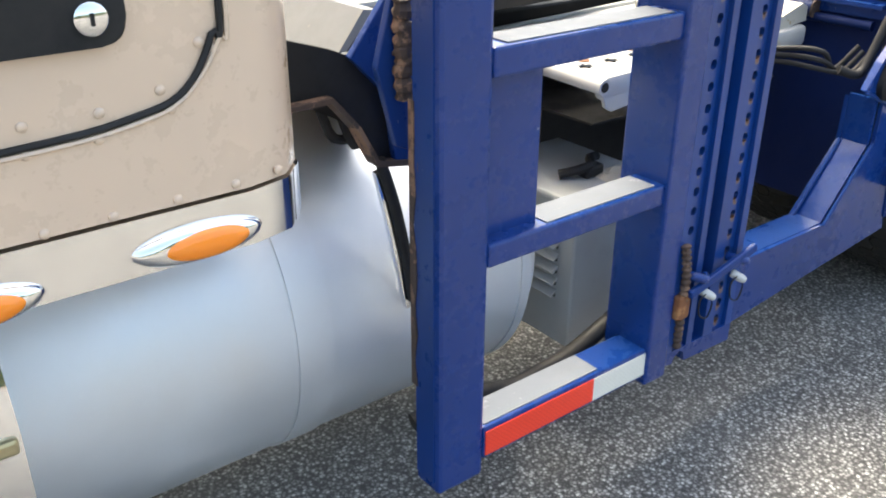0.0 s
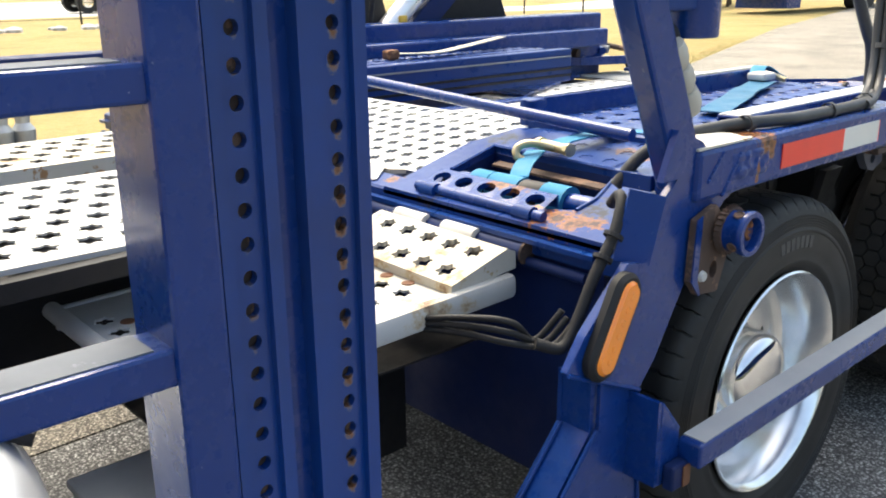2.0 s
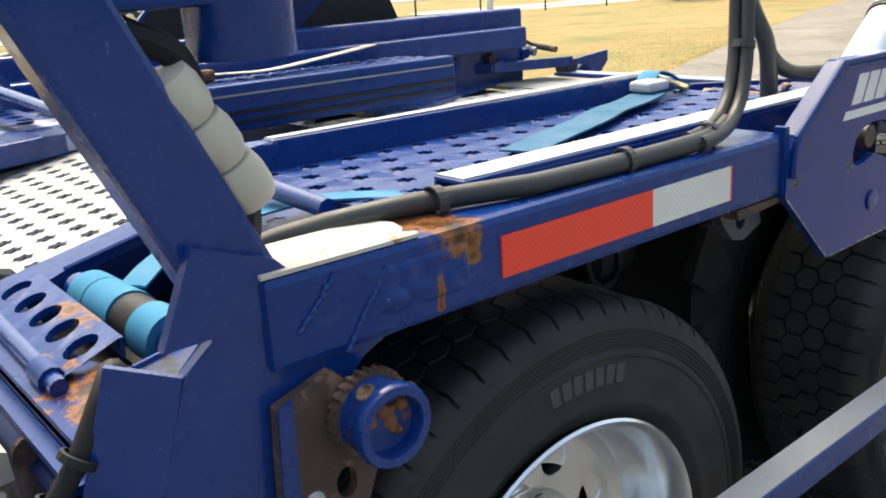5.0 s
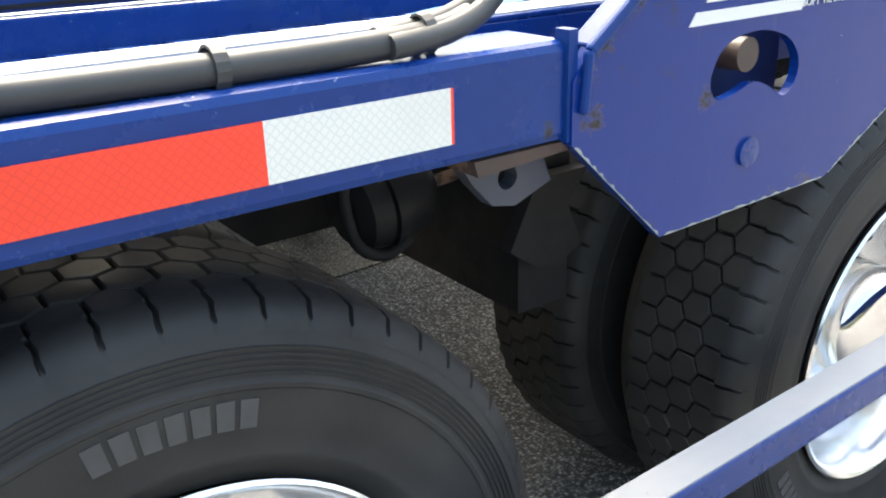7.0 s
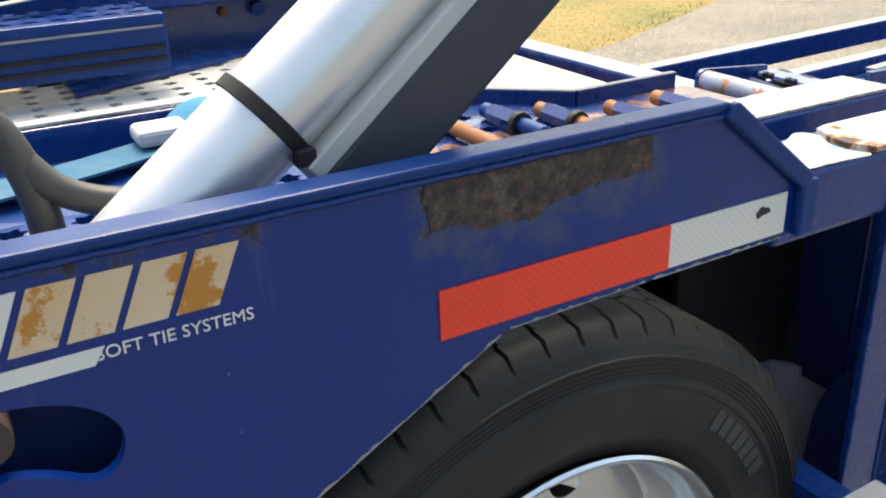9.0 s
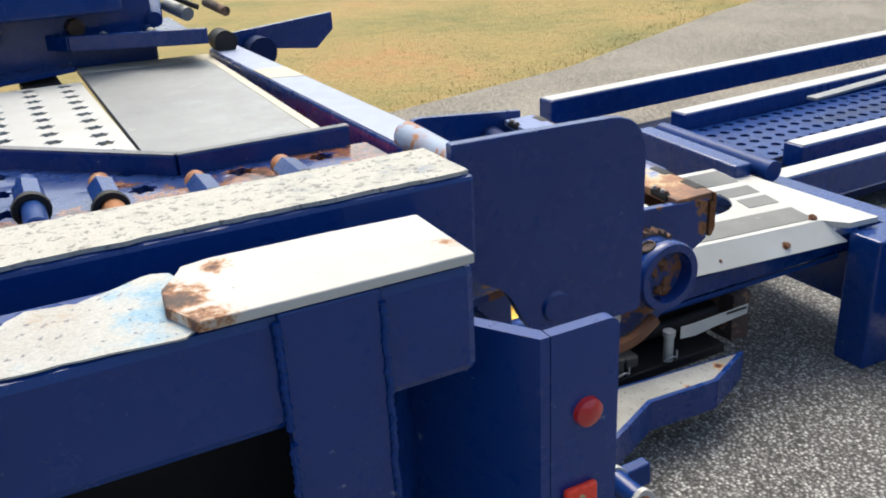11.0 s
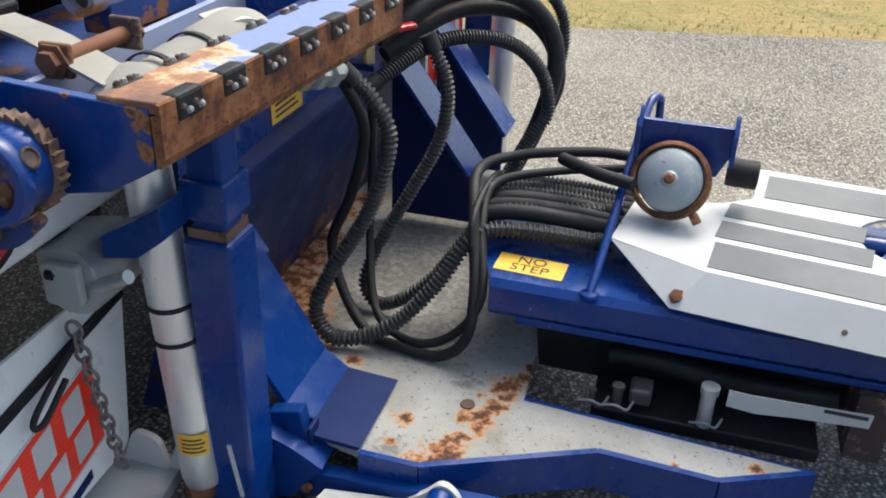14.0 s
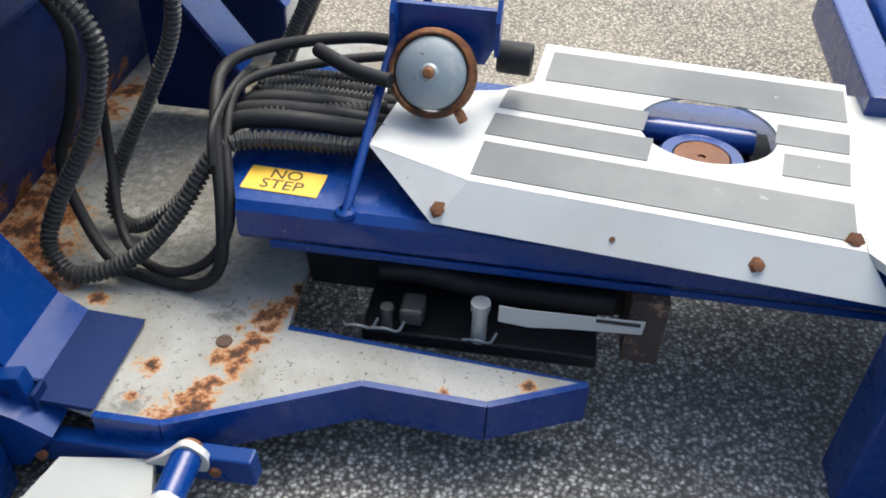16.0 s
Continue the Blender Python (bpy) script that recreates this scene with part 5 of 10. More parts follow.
def oval_marker():
    e = thing("side_marker_lamp", (-1.02, 0.0, 0.82), "oval orange marker lamp in a black rubber grommet", "lamp")
    d = Vector((0.075, 0, 0.140)).normalized()
    up = Vector((0, -1, 0))
    m = Matrix((d, up.cross(d), up)).transposed().to_4x4()
    m.translation = (-0.996, 0.0115, 0.804)

    def stadium(hw, hr, n=10):
        out = []
        for s in (1, -1):
            for k in range(n + 1):
                a = math.pi * (k / n - 0.5)
                out.append((s * (hw + hr * math.cos(a)), s * hr * math.sin(a)))
        return out

    def slab(bm, hw, hr, z0, z1, inset):
        lo = [bm.verts.new(m @ Vector((x, y, z0))) for x, y in stadium(hw, hr)]
        mid = [bm.verts.new(m @ Vector((x, y, z1 - inset))) for x, y in stadium(hw, hr)]
        hi = [bm.verts.new(m @ Vector((x, y, z1))) for x, y in stadium(hw, hr - inset)]
        n = len(lo)
        for a, b in ((lo, mid), (mid, hi)):
            for k in range(n):
                bm.faces.new((a[k], a[(k + 1) % n], b[(k + 1) % n], b[k]))
        bm.faces.new(hi)
        return bm
    part("grommet", slab(B(), 0.062, 0.040, 0.0, 0.022, 0.008), BLACK, e, "", True)
    lens = part("lens", slab(B(), 0.063, 0.0255, 0.01, 0.028, 0.006), ORANGE, e, "", True)
    for k in range(6):
        bm = B()
        c = m @ Vector((-0.06 + 0.024 * k, 0, 0.0276))
        lathe(bm, [(0.008, 0.0), (0.006, 0.0012), (0.0, 0.0016)], axis_m(c, (0, -1, 0)), 8)
        part("lens_dimple", bm, ORANGE, lens)


oval_marker()

guard = thing("side_guard", (0.3, -0.06, 0.5), "blue tubular side guard bar with a pale top", "guard bar")
bm = B()
obox(bm, (-0.845, -0.076, 0.526), (1.46, -0.076, 0.578), 0.052, 0.052, (0, 0, 1), 0.006)
gb = part("bar", bm, BLUE, guard)
# Thin strip gives the bar its paler top.
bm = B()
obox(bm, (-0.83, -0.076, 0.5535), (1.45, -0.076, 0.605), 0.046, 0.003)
part("grip_strip", bm, GUARD_TOP, gb, "pale strip on top of the guard bar")
bm = B()
prism(bm, [(-0.905, 0.640), (-0.845, 0.572), (-0.838, 0.50), (-0.862, 0.465), (-0.905, 0.470)], "y", -0.052, -0.040, 0.002)
part("bracket", bm, BLUE, guard, "tapered blue bracket plate")
bm = B()
prism(bm, [(-0.905, 0.646), (-0.905, 0.470), (-0.915, 0.470), (-0.915, 0.646)], "y", -0.050, 0.018)
part("bracket_web", bm, BLUE, guard)
bm = B()
obox(bm, (-0.902, -0.017, 0.640), (-0.842, -0.017, 0.568), 0.068, 0.008, (0, 0, 1), 0.002)
part("bracket_top", bm, BLUE_WORN, guard, "sloping blue bracket top")
bm = B()
box(bm, -0.895, -0.846, -0.078, -0.053, 0.462, 0.514, 0.005)
block = part("end_block", bm, BLUE_DARK, guard, "dark blue end block")
bm = B()
box(bm, -0.866, -0.842, -0.082, -0.0775, 0.464, 0.508, 0.003)
part("rusty_face", bm, RUST, block, "rust-brown worn face")
bm = B()
box(bm, 1.40, 1.45, -0.05, 0.30, 0.52, 0.565)
part("rear_bracket", bm, BLUE, guard)

# ---- diagonal arm, post above it, strap roll, front ratchet ----
arm = thing("diagonal_arm", (-0.8, 0.06, 1.03), "blue square-tube diagonal arm welded to the gusset", "frame arm")
bm = B()
obox(bm, (-0.742, 0.052, 1.02), (-1.312, 0.052, 2.25), 0.055, 0.085, (0.9, 0, 0.42), 0.008)
part("tube", bm, BLUE, arm)
bm = B()
prism(bm, [(-0.86, 1.04), (-0.68, 1.04), (-0.74, 1.10), (-0.82, 1.13)], "y", 0.01, 0.024)
part("weld_plate", bm, BLUE, arm)
up = thing("lift_post", (-0.76, 0.06, 1.29), "blue round lift post hanging over the deck rail", "post")
bm = B()
lathe(bm, [(0.0, 1.285), (0.05, 1.285), (0.052, 1.29), (0.052, 2.3)], Matrix.Translation((-0.715, 0.07, 0)), 32)
part("sleeve", bm, BLUE, up, "", True)
bm = B()
box(bm, -0.89, -0.72, 0.035, 0.10, 1.335, 1.50, 0.006)
part("bracket", bm, BLUE_WORN, up)
cush = thing("strap_roll", (-0.75, 0.05, 1.1), "cream webbing roll in a black holder", "strap")
bm = B()
for k in range(3):
    c = Vector((-0.796 + 0.026 * k, 0.05, 1.258 - 0.043 * k))
    lathe(bm, [(0.0, -0.026), (0.024, -0.024), (0.028, -0.010), (0.028, 0.010), (0.024, 0.024), (0.0, 0.026)], axis_m(c, (0.5, 0.1, -0.85)), 14)
part("webbing", bm, CREAM, cush, "", True)
bm = B()
tube(bm, [(-0.835, 0.06, 1.32), (-0.785, 0.06, 1.29), (-0.765, 0.065, 1.22), (-0.735, 0.065, 1.15), (-0.745, 0.06, 1.09)], 0.014, 8, 5)
part("holder", bm, BLACK, cush, "", True)


def ratchet(name, at, r, label, teeth_back=True):
    """A ratchet drum whose open hub looks towards -y."""
    e = thing(name, at, label, "ratchet", "deck ratchets")
    ax = axis_m(at, (0, -1, 0))
    bm = B()
    lathe(bm, [(r * 0.70, 0.012), (r * 0.70, 0.030), (r * 0.74, 0.034), (r * 0.95, 0.034), (r, 0.030), (r, 0.020), (r * 0.93, 0.014), (r * 0.90, -0.004), (r * 0.96, -0.02)], ax, 40)
    part("hub", bm, BLUE, e, "chipped blue hub ring", True)
    bm = B()
    lathe(bm, [(r * 0.71, 0.016), (r * 0.45, 0.014), (r * 0.20, 0.018), (0.0, 0.018)], ax, 28)
    core = part("core", bm, RUST_BLUE, e, "blue hub centre with rust lumps", True)
    rl = random.Random(int(r * 10000))
    for k in range(9):
        a, q = rl.uniform(0, 2 * math.pi), r * rl.uniform(0.05, 0.55)
        w = r * rl.uniform(0.08, 0.20)
        bm = B()
        lathe(bm, [(w * 1.1, -0.003), (w, 0.002), (w * 0.7, 0.005), (0.0, 0.006)], ax @ Matrix.Translation((q * math.cos(a), q * math.sin(a), 0.015)), 9)
        for v in bm.verts:
            v.co += Vector((rl.uniform(-1, 1), rl.uniform(-1, 1), rl.uniform(-1, 1))) * 0.0012
        part("rust_lump", bm, RUST, core, "", True)
    n = 26
    bm = B()
    outer, inner = [], []
    for k in range(n * 2):
        a = math.pi * k / n
        rr = r * (1.09 if k % 2 == 0 else 0.98)
        outer.append((rr, a + (0.085 if k % 2 == 0 else 0)))
    lo = [bm.verts.new(ax @ Vector((q * math.cos(a), q * math.sin(a), -0.022))) for q, a in outer]
    hi = [bm.verts.new(ax @ Vector((q * math.cos(a), q * math.sin(a), -0.008))) for q, a in outer]
    for k in range(len(lo)):
        l = (k + 1) % len(lo)
        bm.faces.new((lo[k], lo[l], hi[l], hi[k]))
    bm.faces.new(hi)
    bm.faces.new(list(reversed(lo)))
    part("gear", bm, RUST_DARK, e, "dark rusty toothed wheel")
    bm = B()
    lathe(bm, [(r * 0.55, -0.02), (r * 0.55, -0.09)], ax, 20)
    part("shaft", bm, RUST_BLUE, e, "", True)
    for k in range(4):
        a = math.pi / 2 * k + 0.5
        bm = B()
        c = Vector(at) + Vector((r * 0.99 * math.cos(a), -0.014, r * 0.99 * math.sin(a)))
        lathe(bm, [(0.0, -0.0005), (r * 0.15, 0.0002), (r * 0.18, 0.0022), (r * 0.22, 0.0018), (r * 0.24, 0.0)], axis_m(c, (math.cos(a), 0, math.sin(a))), 12)
        part("bar_hole", bm, RUST_DARK, e)
    return e


ratchet("front_ratchet", (-0.668, -0.034, 0.922), 0.045, "rusty blue strap ratchet beside the front drive wheel")
rb = thing("ratchet_bracket", (-0.66, 0.0, 0.82), "rusted bracket plate carrying the front ratchet", "bracket")
bm = B()
prism(bm, [(-0.765, 0.955), (-0.70, 0.975), (-0.655, 0.93), (-0.648, 0.865), (-0.676, 0.795), (-0.745, 0.802), (-0.772, 0.835)], "y", -0.006, 0.008, 0.0, [(-0.695 + 0.013 * math.cos(math.pi * k / 8), 0.845 + 0.018 * math.sin(math.pi * k / 8)) for k in range(16)])
part("plate", bm, RUST_DARK, rb, "rust-eaten bracket plate with a round hole")
bm = B()
prism(bm, [(-0.765, 0.955), (-0.748, 0.962), (-0.752, 0.835), (-0.740, 0.803), (-0.745, 0.802), (-0.772, 0.835)], "y", -0.009, -0.0058)
part("painted_edge", bm, BLUE, rb, "remains of blue paint")
bm = B()
lathe(bm, [(0.0, 0.008), (0.009, 0.007), (0.012, 0.0)], axis_m((-0.735, -0.006, 0.839), (0, -1, 0)), 12)
part("pin", bm, WHITE, rb, "white pin head")


# ---- loading ramps between the side frame and the deck ----
def ramp_sheet(parent, name, x0, x1, y0, y1, z0, z1, nu, nv, hole, mat, kind="star", stagger=True, skirt=0.05, border=0.03):
    """A perforated ramp surface from x0 (height z0) to x1 (height z1), with rolled edges."""
    sl = (z1 - z0) / (x1 - x0)
    bm = B()
    punched(bm, (x0 + border, y0 + border, z0 + sl * border), (x1 - x0 - 2 * border, 0, sl * (x1 - x0 - 2 * border)), (0, y1 - y0 - 2 * border, 0), nu, nv, hole, kind, 0.004, stagger)
    for ya, yb in ((y0, y0 + border), (y1 - border, y1)):
        vs = [bm.verts.new(p) for p in ((x0, ya, z0), (x1, ya, z1), (x1, yb, z1), (x0, yb, z0))]
        bm.faces.new(vs)
    for xa, xb in ((x0, x0 + border), (x1 - border, x1)):
        za, zb = z0 + sl * (xa - x0), z0 + sl * (xb - x0)
        vs = [bm.verts.new(p) for p in ((xa, y0 + border, za), (xb, y0 + border, zb), (xb, y1 - border, zb), (xa, y1 - border, za))]
        bm.faces.new(vs)
    part(name, bm, mat, parent)
    for y, s in ((y0, -1), (y1, 1)):
        bm = B()
        a, b = Vector((x0, y + s * 0.002, z0 - skirt / 2)), Vector((x1, y + s * 0.002, z1 - skirt / 2))
        obox(bm, a, b, 0.008, skirt)
        part("side_skirt", bm, mat, parent)


nr = thing("near_ramp", (-1.35, 0.5, 0.78), "white perforated steel ramp with a stepped rust-stained end flap", "ramp", "loading ramps")
bm = B()
punched(bm, (-1.691, 0.3245, 0.813), (0.547, 0, 0.008), (0, 0.335, 0), 7, 5, 0.0205, "star", 0.005, False)
for x0, x1, y0, y1 in ((-1.70, -1.05, 0.283, 0.3245), (-1.70, -1.05, 0.6595, 0.745), (-1.70, -1.691, 0.3245, 0.6595), (-1.144, -1.05, 0.3245, 0.6595)):
    q = [bm.verts.new((x, y, 0.813 + 0.0146 * (x + 1.691))) for x, y in ((x0, y0), (x1, y0), (x1, y1), (x0, y1))]
    bm.faces.new(q)
part("deck_sheet", bm, RAMP_WHITE, nr)
bm = B()
obox(bm, (-1.70, 0.274, 0.791), (-0.962, 0.278, 0.806), 0.030, 0.052, (0, 0, 1), 0.013)
part("rolled_edge", bm, RAMP_WHITE, nr, "", True)
bm = B()
obox(bm, (-1.70, 0.745, 0.795), (-1.0, 0.745, 0.812), 0.012, 0.045, (0, 0, 1), 0.003)
part("far_edge", bm, RAMP_WHITE, nr)
bm = B()
tube(bm, [(-1.696, 0.258, 0.796), (-1.702, 0.750, 0.812)], 0.017, 14)
part("front_roll", bm, WHITE, nr, "", True)
bm = B()
lathe(bm, [(0.0, 0.001), (0.0105, 0.001), (0.0115, 0.0)], axis_m((-1.696, 0.258, 0.796), (0.0, -1, 0)), 14)
part("tube_bore", bm, BLACK_PAINT_SHADE, nr)
bm = B()
prism(bm, [(-1.70, 0.79), (-1.60, 0.78), (-1.60, 0.745), (-1.665, 0.738), (-1.685, 0.75)], "y", 0.262, 0.272, 0.002)
part("end_tab", bm, RAMP_WHITE, nr)
bm = B()
punched(bm, (-1.128, 0.302, 0.841), (0.150, 0, 0.042), (0, 0.342, 0.004), 2, 5, 0.0215, "star", 0.010, False)
for (x0, y0, x1, y1) in ((-1.128, 0.283, -0.978, 0.302), (-1.128, 0.644, -0.978, 0.682)):
    bm.faces.new([bm.verts.new((x, y, 0.841 + 0.28 * (x + 1.128) + 0.004 * (y > 0.6))) for x, y in ((x0, y0), (x1, y0), (x1, y1), (x0, y1))])
bm.faces.new([bm.verts.new(p) for p in ((-0.978, 0.283, 0.883), (-0.956, 0.283, 0.873), (-0.956, 0.600, 0.876), (-0.978, 0.682, 0.887))])
bm.faces.new([bm.verts.new(p) for p in ((-0.956, 0.283, 0.873), (-0.954, 0.283, 0.838), (-0.954, 0.600, 0.842), (-0.956, 0.600, 0.876))])
bm.faces.new([bm.verts.new(p) for p in ((-1.128, 0.283, 0.841), (-1.128, 0.283, 0.822), (-1.128, 0.682, 0.826), (-1.128, 0.682, 0.845))])
prism(bm, [(-1.128, 0.841), (-0.978, 0.883), (-0.956, 0.873), (-0.954, 0.838), (-1.128, 0.8225)], "y", 0.278, 0.283)
part("end_flap", bm, FLAP_RUST, nr, "rust-stained raised end flap")
for j, x in enumerate((-1.141, -1.311, -1.467, -1.623)):
    for k in range(4):
        bm = B()
        lathe(bm, [(0.0, 0.0022), (0.013, 0.002), (0.014, 0.0)], Matrix.Translation((x, 0.391 + 0.067 * k, 0.8132 + 0.0146 * (x + 1.691))), 12)
        part("rust_plug", bm, RUST, nr, "rusty plugged hole")
bm = B()
tube(bm, [(-0.932, 0.272, 0.866), (-0.932, 0.80, 0.866)], 0.020, 14)
part("hinge_tube", bm, BLUE_DARK, nr, "dark blue hinge tube", True)
bm = B()
lathe(bm, [(0.0, 0.003), (0.012, 0.003), (0.022, 0.004), (0.024, 0.0)], axis_m((-0.932, 0.272, 0.866), (0, -1, 0)), 16)
part("hinge_end", bm, RUST_DARK, nr)
for y in (0.40, 0.56):
    bm = B()
    tube(bm, [(-0.944, y, 0.874), (-0.944, y + 0.10, 0.874)], 0.019, 14)
    part("hinge_knuckle", bm, WHITE, nr, "", True)
# Added sheet: its black is the shade seen through the holes.
bm = B()
prism(bm, [(-1.68, 0.30), (-1.02, 0.30), (-1.02, 0.70), (-1.68, 0.70)], "z", 0.70, 0.705)
part("under_pan", bm, BLACK_PAINT_SHADE, nr, "black sheet standing in for shade under the ramp")

mr = thing("middle_ramp", (-1.8, 1.05, 0.9), "white perforated steel ramp with a black side edge", "ramp", "loading ramps")
ramp_sheet(mr, "deck_sheet", -2.09, -1.18, 0.575, 1.20, 0.963, 0.958, 11, 7, 0.026, WHITE, "star", True, 0.010, 0.03)
bm = B()
prism(bm, [(-2.09, 0.962), (-2.125, 0.967), (-2.205, 0.866), (-2.198, 0.858), (-2.115, 0.950), (-2.09, 0.950)], "y", 0.492, 1.20)
part("end_apron", bm, SCUFFED, mr, "plain grey sloping end plate")
bm = B()
rr = random.Random(17)
tube(bm, [(-2.203 + rr.uniform(-0.003, 0.003), 0.492 + 0.03 * k, 0.857 + rr.uniform(-0.003, 0.003)) for k in range(24)], 0.009, 7, 2)
part("apron_edge", bm, RUST_DARK, mr, "rust-eaten lower edge of the apron", True)
bm = B()
obox(bm, (-2.08, 0.548, 0.929), (-1.12, 0.552, 0.942), 0.030, 0.034)
part("black_edge", bm, BLACK_PAINT_SHADE, mr, "black painted side channel")
# Same kind of added shade sheet below the middle ramp.
bm = B()
box(bm, -2.06, -1.20, 0.57, 1.19, 0.925, 0.930)
part("under_pan", bm, BLACK_PAINT_SHADE, mr, "black sheet standing in for shade under the ramp")
fr = thing("far_ramp", (-1.6, 1.98, 0.9), "white perforated ramp stained with orange rust", "ramp", "loading ramps")
ramp_sheet(fr, "deck_sheet", -2.35, -1.13, 1.40, 1.78, 0.953, 0.957, 14, 4, 0.027, WHITE_RUST, "star", True, 0.05, 0.03)
valves = thing("valve_bank", (-2.0, 2.35, 0.98), "row of grey hydraulic valves behind the ramps", "valves")
for k in range(8):
    bm = B()
    x = -1.80 + k * 0.062
    lathe(bm, [(0.03, 0.0), (0.034, 0.05), (0.02, 0.07), (0.024, 0.10), (0.010, 0.12), (0.0, 0.125)], Matrix.Translation((x, 1.90, 0.925)), 14)
    part("valve", bm, DULL, valves, "", True)
bm = B()
box(bm, -2.3, -1.25, 1.85, 1.96, 0.87, 0.93, 0.006)
part("mount", bm, BLACK_PAINT_SHADE, valves)
bm = B()
tube(bm, [(-2.2, 0.55, 0.72), (-2.0, 0.50, 0.80), (-1.85, 0.42, 0.74)], 0.016, 8, 5)
solo("ramp_hose", bm, BLACK, "black rubber hose sagging under the ramps", "hose", "hoses under the ramps", smooth=True)
bm = B()
tube(bm, [(-2.2, 0.58, 0.70), (-2.02, 0.53, 0.78), (-1.84, 0.46, 0.72)], 0.016, 8, 5)
solo("ramp_hose", bm, BLACK, "black rubber hose sagging under the ramps", "hose", "hoses under the ramps", smooth=True)

# ---- deck over the drive wheels ----
deck = thing("deck_frame", (0.2, 1.3, 0.9), "blue steel loading deck over the drive axles", "truck deck")
def deck_z(x):
    """Height of the front deck plate, which rises from the front beam towards the wheel track."""
    return 0.920 + 0.141 * (x + 0.91)


def on_slope(bm):
    """Lays a mesh drawn about z = 0 onto the rising front deck plate."""
    for v in bm.verts:
        v.co.z += deck_z(v.co.x)
    return bm


bm = B()
prism(bm, [(-0.917, 0.862), (-0.917, 0.914), (-0.911, 0.919), (-0.84, 0.928), (-0.84, 0.862)], "y", 0.045, 2.44)
part("front_beam", bm, BEAM_WORN, deck, "worn blue front cross beam")
bm = B()
prism(bm, rounded([(-0.900, 0.80), (-0.815, 0.87), (-0.810, 1.2), (-0.815, 1.60), (-0.870, 2.0), (-0.903, 1.5)], 0.02, 3), "z", 0.0005, 0.003)
part("worn_top", on_slope(bm), GREY_STEEL, deck, "worn bare metal on the cross beam")
bm = B()
obox(bm, (-0.928, 0.10, 0.893), (-0.928, 2.44, 0.893), 0.020, 0.010)
part("lower_ledge", bm, BLUE_WORN, deck)
bm = B()
tube(bm, [(-0.926, 0.12, 0.846), (-0.926, 2.44, 0.846)], 0.012, 10)
part("hinge_bar", bm, BLUE_DARK, deck, "", True)
CUT = rounded([(-0.560, 0.733), (-0.748, 0.690), (-0.838, 0.640), (-0.845, 0.330), (-0.812, 0.245), (-0.745, 0.250), (-0.572, 0.318)], [0.0, 0.0, 0.01, 0.02, 0.02, 0.02, 0.0], 3)
bm = B()
prism(bm, [(-0.917, 0.045), (-0.76, 0.045), (-0.70, 0.105), (-0.345, 0.105), (-0.345, 0.60), (-0.40, 0.80), (-0.567, 0.825), (-0.72, 0.787), (-0.872, 0.748), (-0.917, 0.748)], "z", -0.014, 0.003, 0.0, CUT)
part("front_plate", on_slope(bm), BEAM_WORN, deck, "blue deck plate with a strap well")
# Floor and walls of the well are coloured dark for its shade.
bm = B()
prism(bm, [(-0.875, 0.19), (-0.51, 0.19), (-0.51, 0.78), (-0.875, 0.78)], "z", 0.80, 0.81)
part("well_floor", bm, BLACK_PAINT_SHADE, deck, "strap well floor, blackened for its shade")
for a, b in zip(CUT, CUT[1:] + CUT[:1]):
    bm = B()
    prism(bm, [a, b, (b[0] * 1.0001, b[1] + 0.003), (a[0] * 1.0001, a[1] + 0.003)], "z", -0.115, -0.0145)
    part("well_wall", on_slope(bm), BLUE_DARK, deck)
bm = B()
obox(bm, (-0.600, 0.34, -0.030), (-0.588, 0.70, -0.030), 0.030, 0.006)
part("dirty_ledge", on_slope(bm), RUST_DARK, deck, "dirt-covered ledge inside the strap well")
bm = B()
tube(bm, [(-0.560, 0.735, 0.004), (-0.752, 0.690, 0.004)], 0.005, 6)
tube(bm, [(-0.560, 0.733, 0.004), (-0.572, 0.318, 0.004), (-0.745, 0.250, 0.004), (-0.815, 0.243, 0.004)], 0.005, 6)
part("well_lip", on_slope(bm), BLUE_WORN, deck, "raised worn lip round the strap well")
bm = B()
punched(bm, (-0.56, 0.35, 0.0045), (0.20, 0, 0), (0, 0.36, 0), 3, 5, 0.018, "star", 0.010, False)
part("holed_sheet", on_slope(bm), FLAP_BLUE, deck, "blue sheet with punched holes beside the well")
flap = thing("keyhole_flap", (-0.84, 0.46, 0.94), "blue hinged plate with a row of round holes", "plate")
bm = B()
punched(bm, (-0.884, 0.282, 0.013), (0.078, 0.020, 0.010), (0.006, 0.370, 0), 1, 5, 0.0245, "round", 0.008, False, 0.003)
prism(bm, [(-0.806, 0.302), (-0.800, 0.672), (-0.796, 0.672), (-0.802, 0.302)], "z", -0.004, 0.022)
part("plate", on_slope(bm), FLAP_BLUE, flap)
bm = B()
tube(bm, [(-0.893, 0.262, 0.012), (-0.886, 0.660, 0.012)], 0.011, 10)
part("hinge_rod", on_slope(bm), BLUE, flap, "", True)
for y in (0.290, 0.585):
    bm = B()
    tube(bm, [(-0.893, y, 0.012), (-0.892, y + 0.05, 0.012)], 0.016, 10)
    part("knuckle", on_slope(bm), BLUE_WORN, flap, "", True)
roll = thing("strap_spool", (-0.74, 0.4, 0.90), "blue roller wound with teal tie-down webbing", "strap")
ra, rb_ = Vector((-0.725, 0.250, 0.918)), Vector((-0.742, 0.660, 0.918))
bm = B()
tube(bm, [ra, rb_], 0.027, 18)
part("roller", bm, BLUE, roll, "", True)
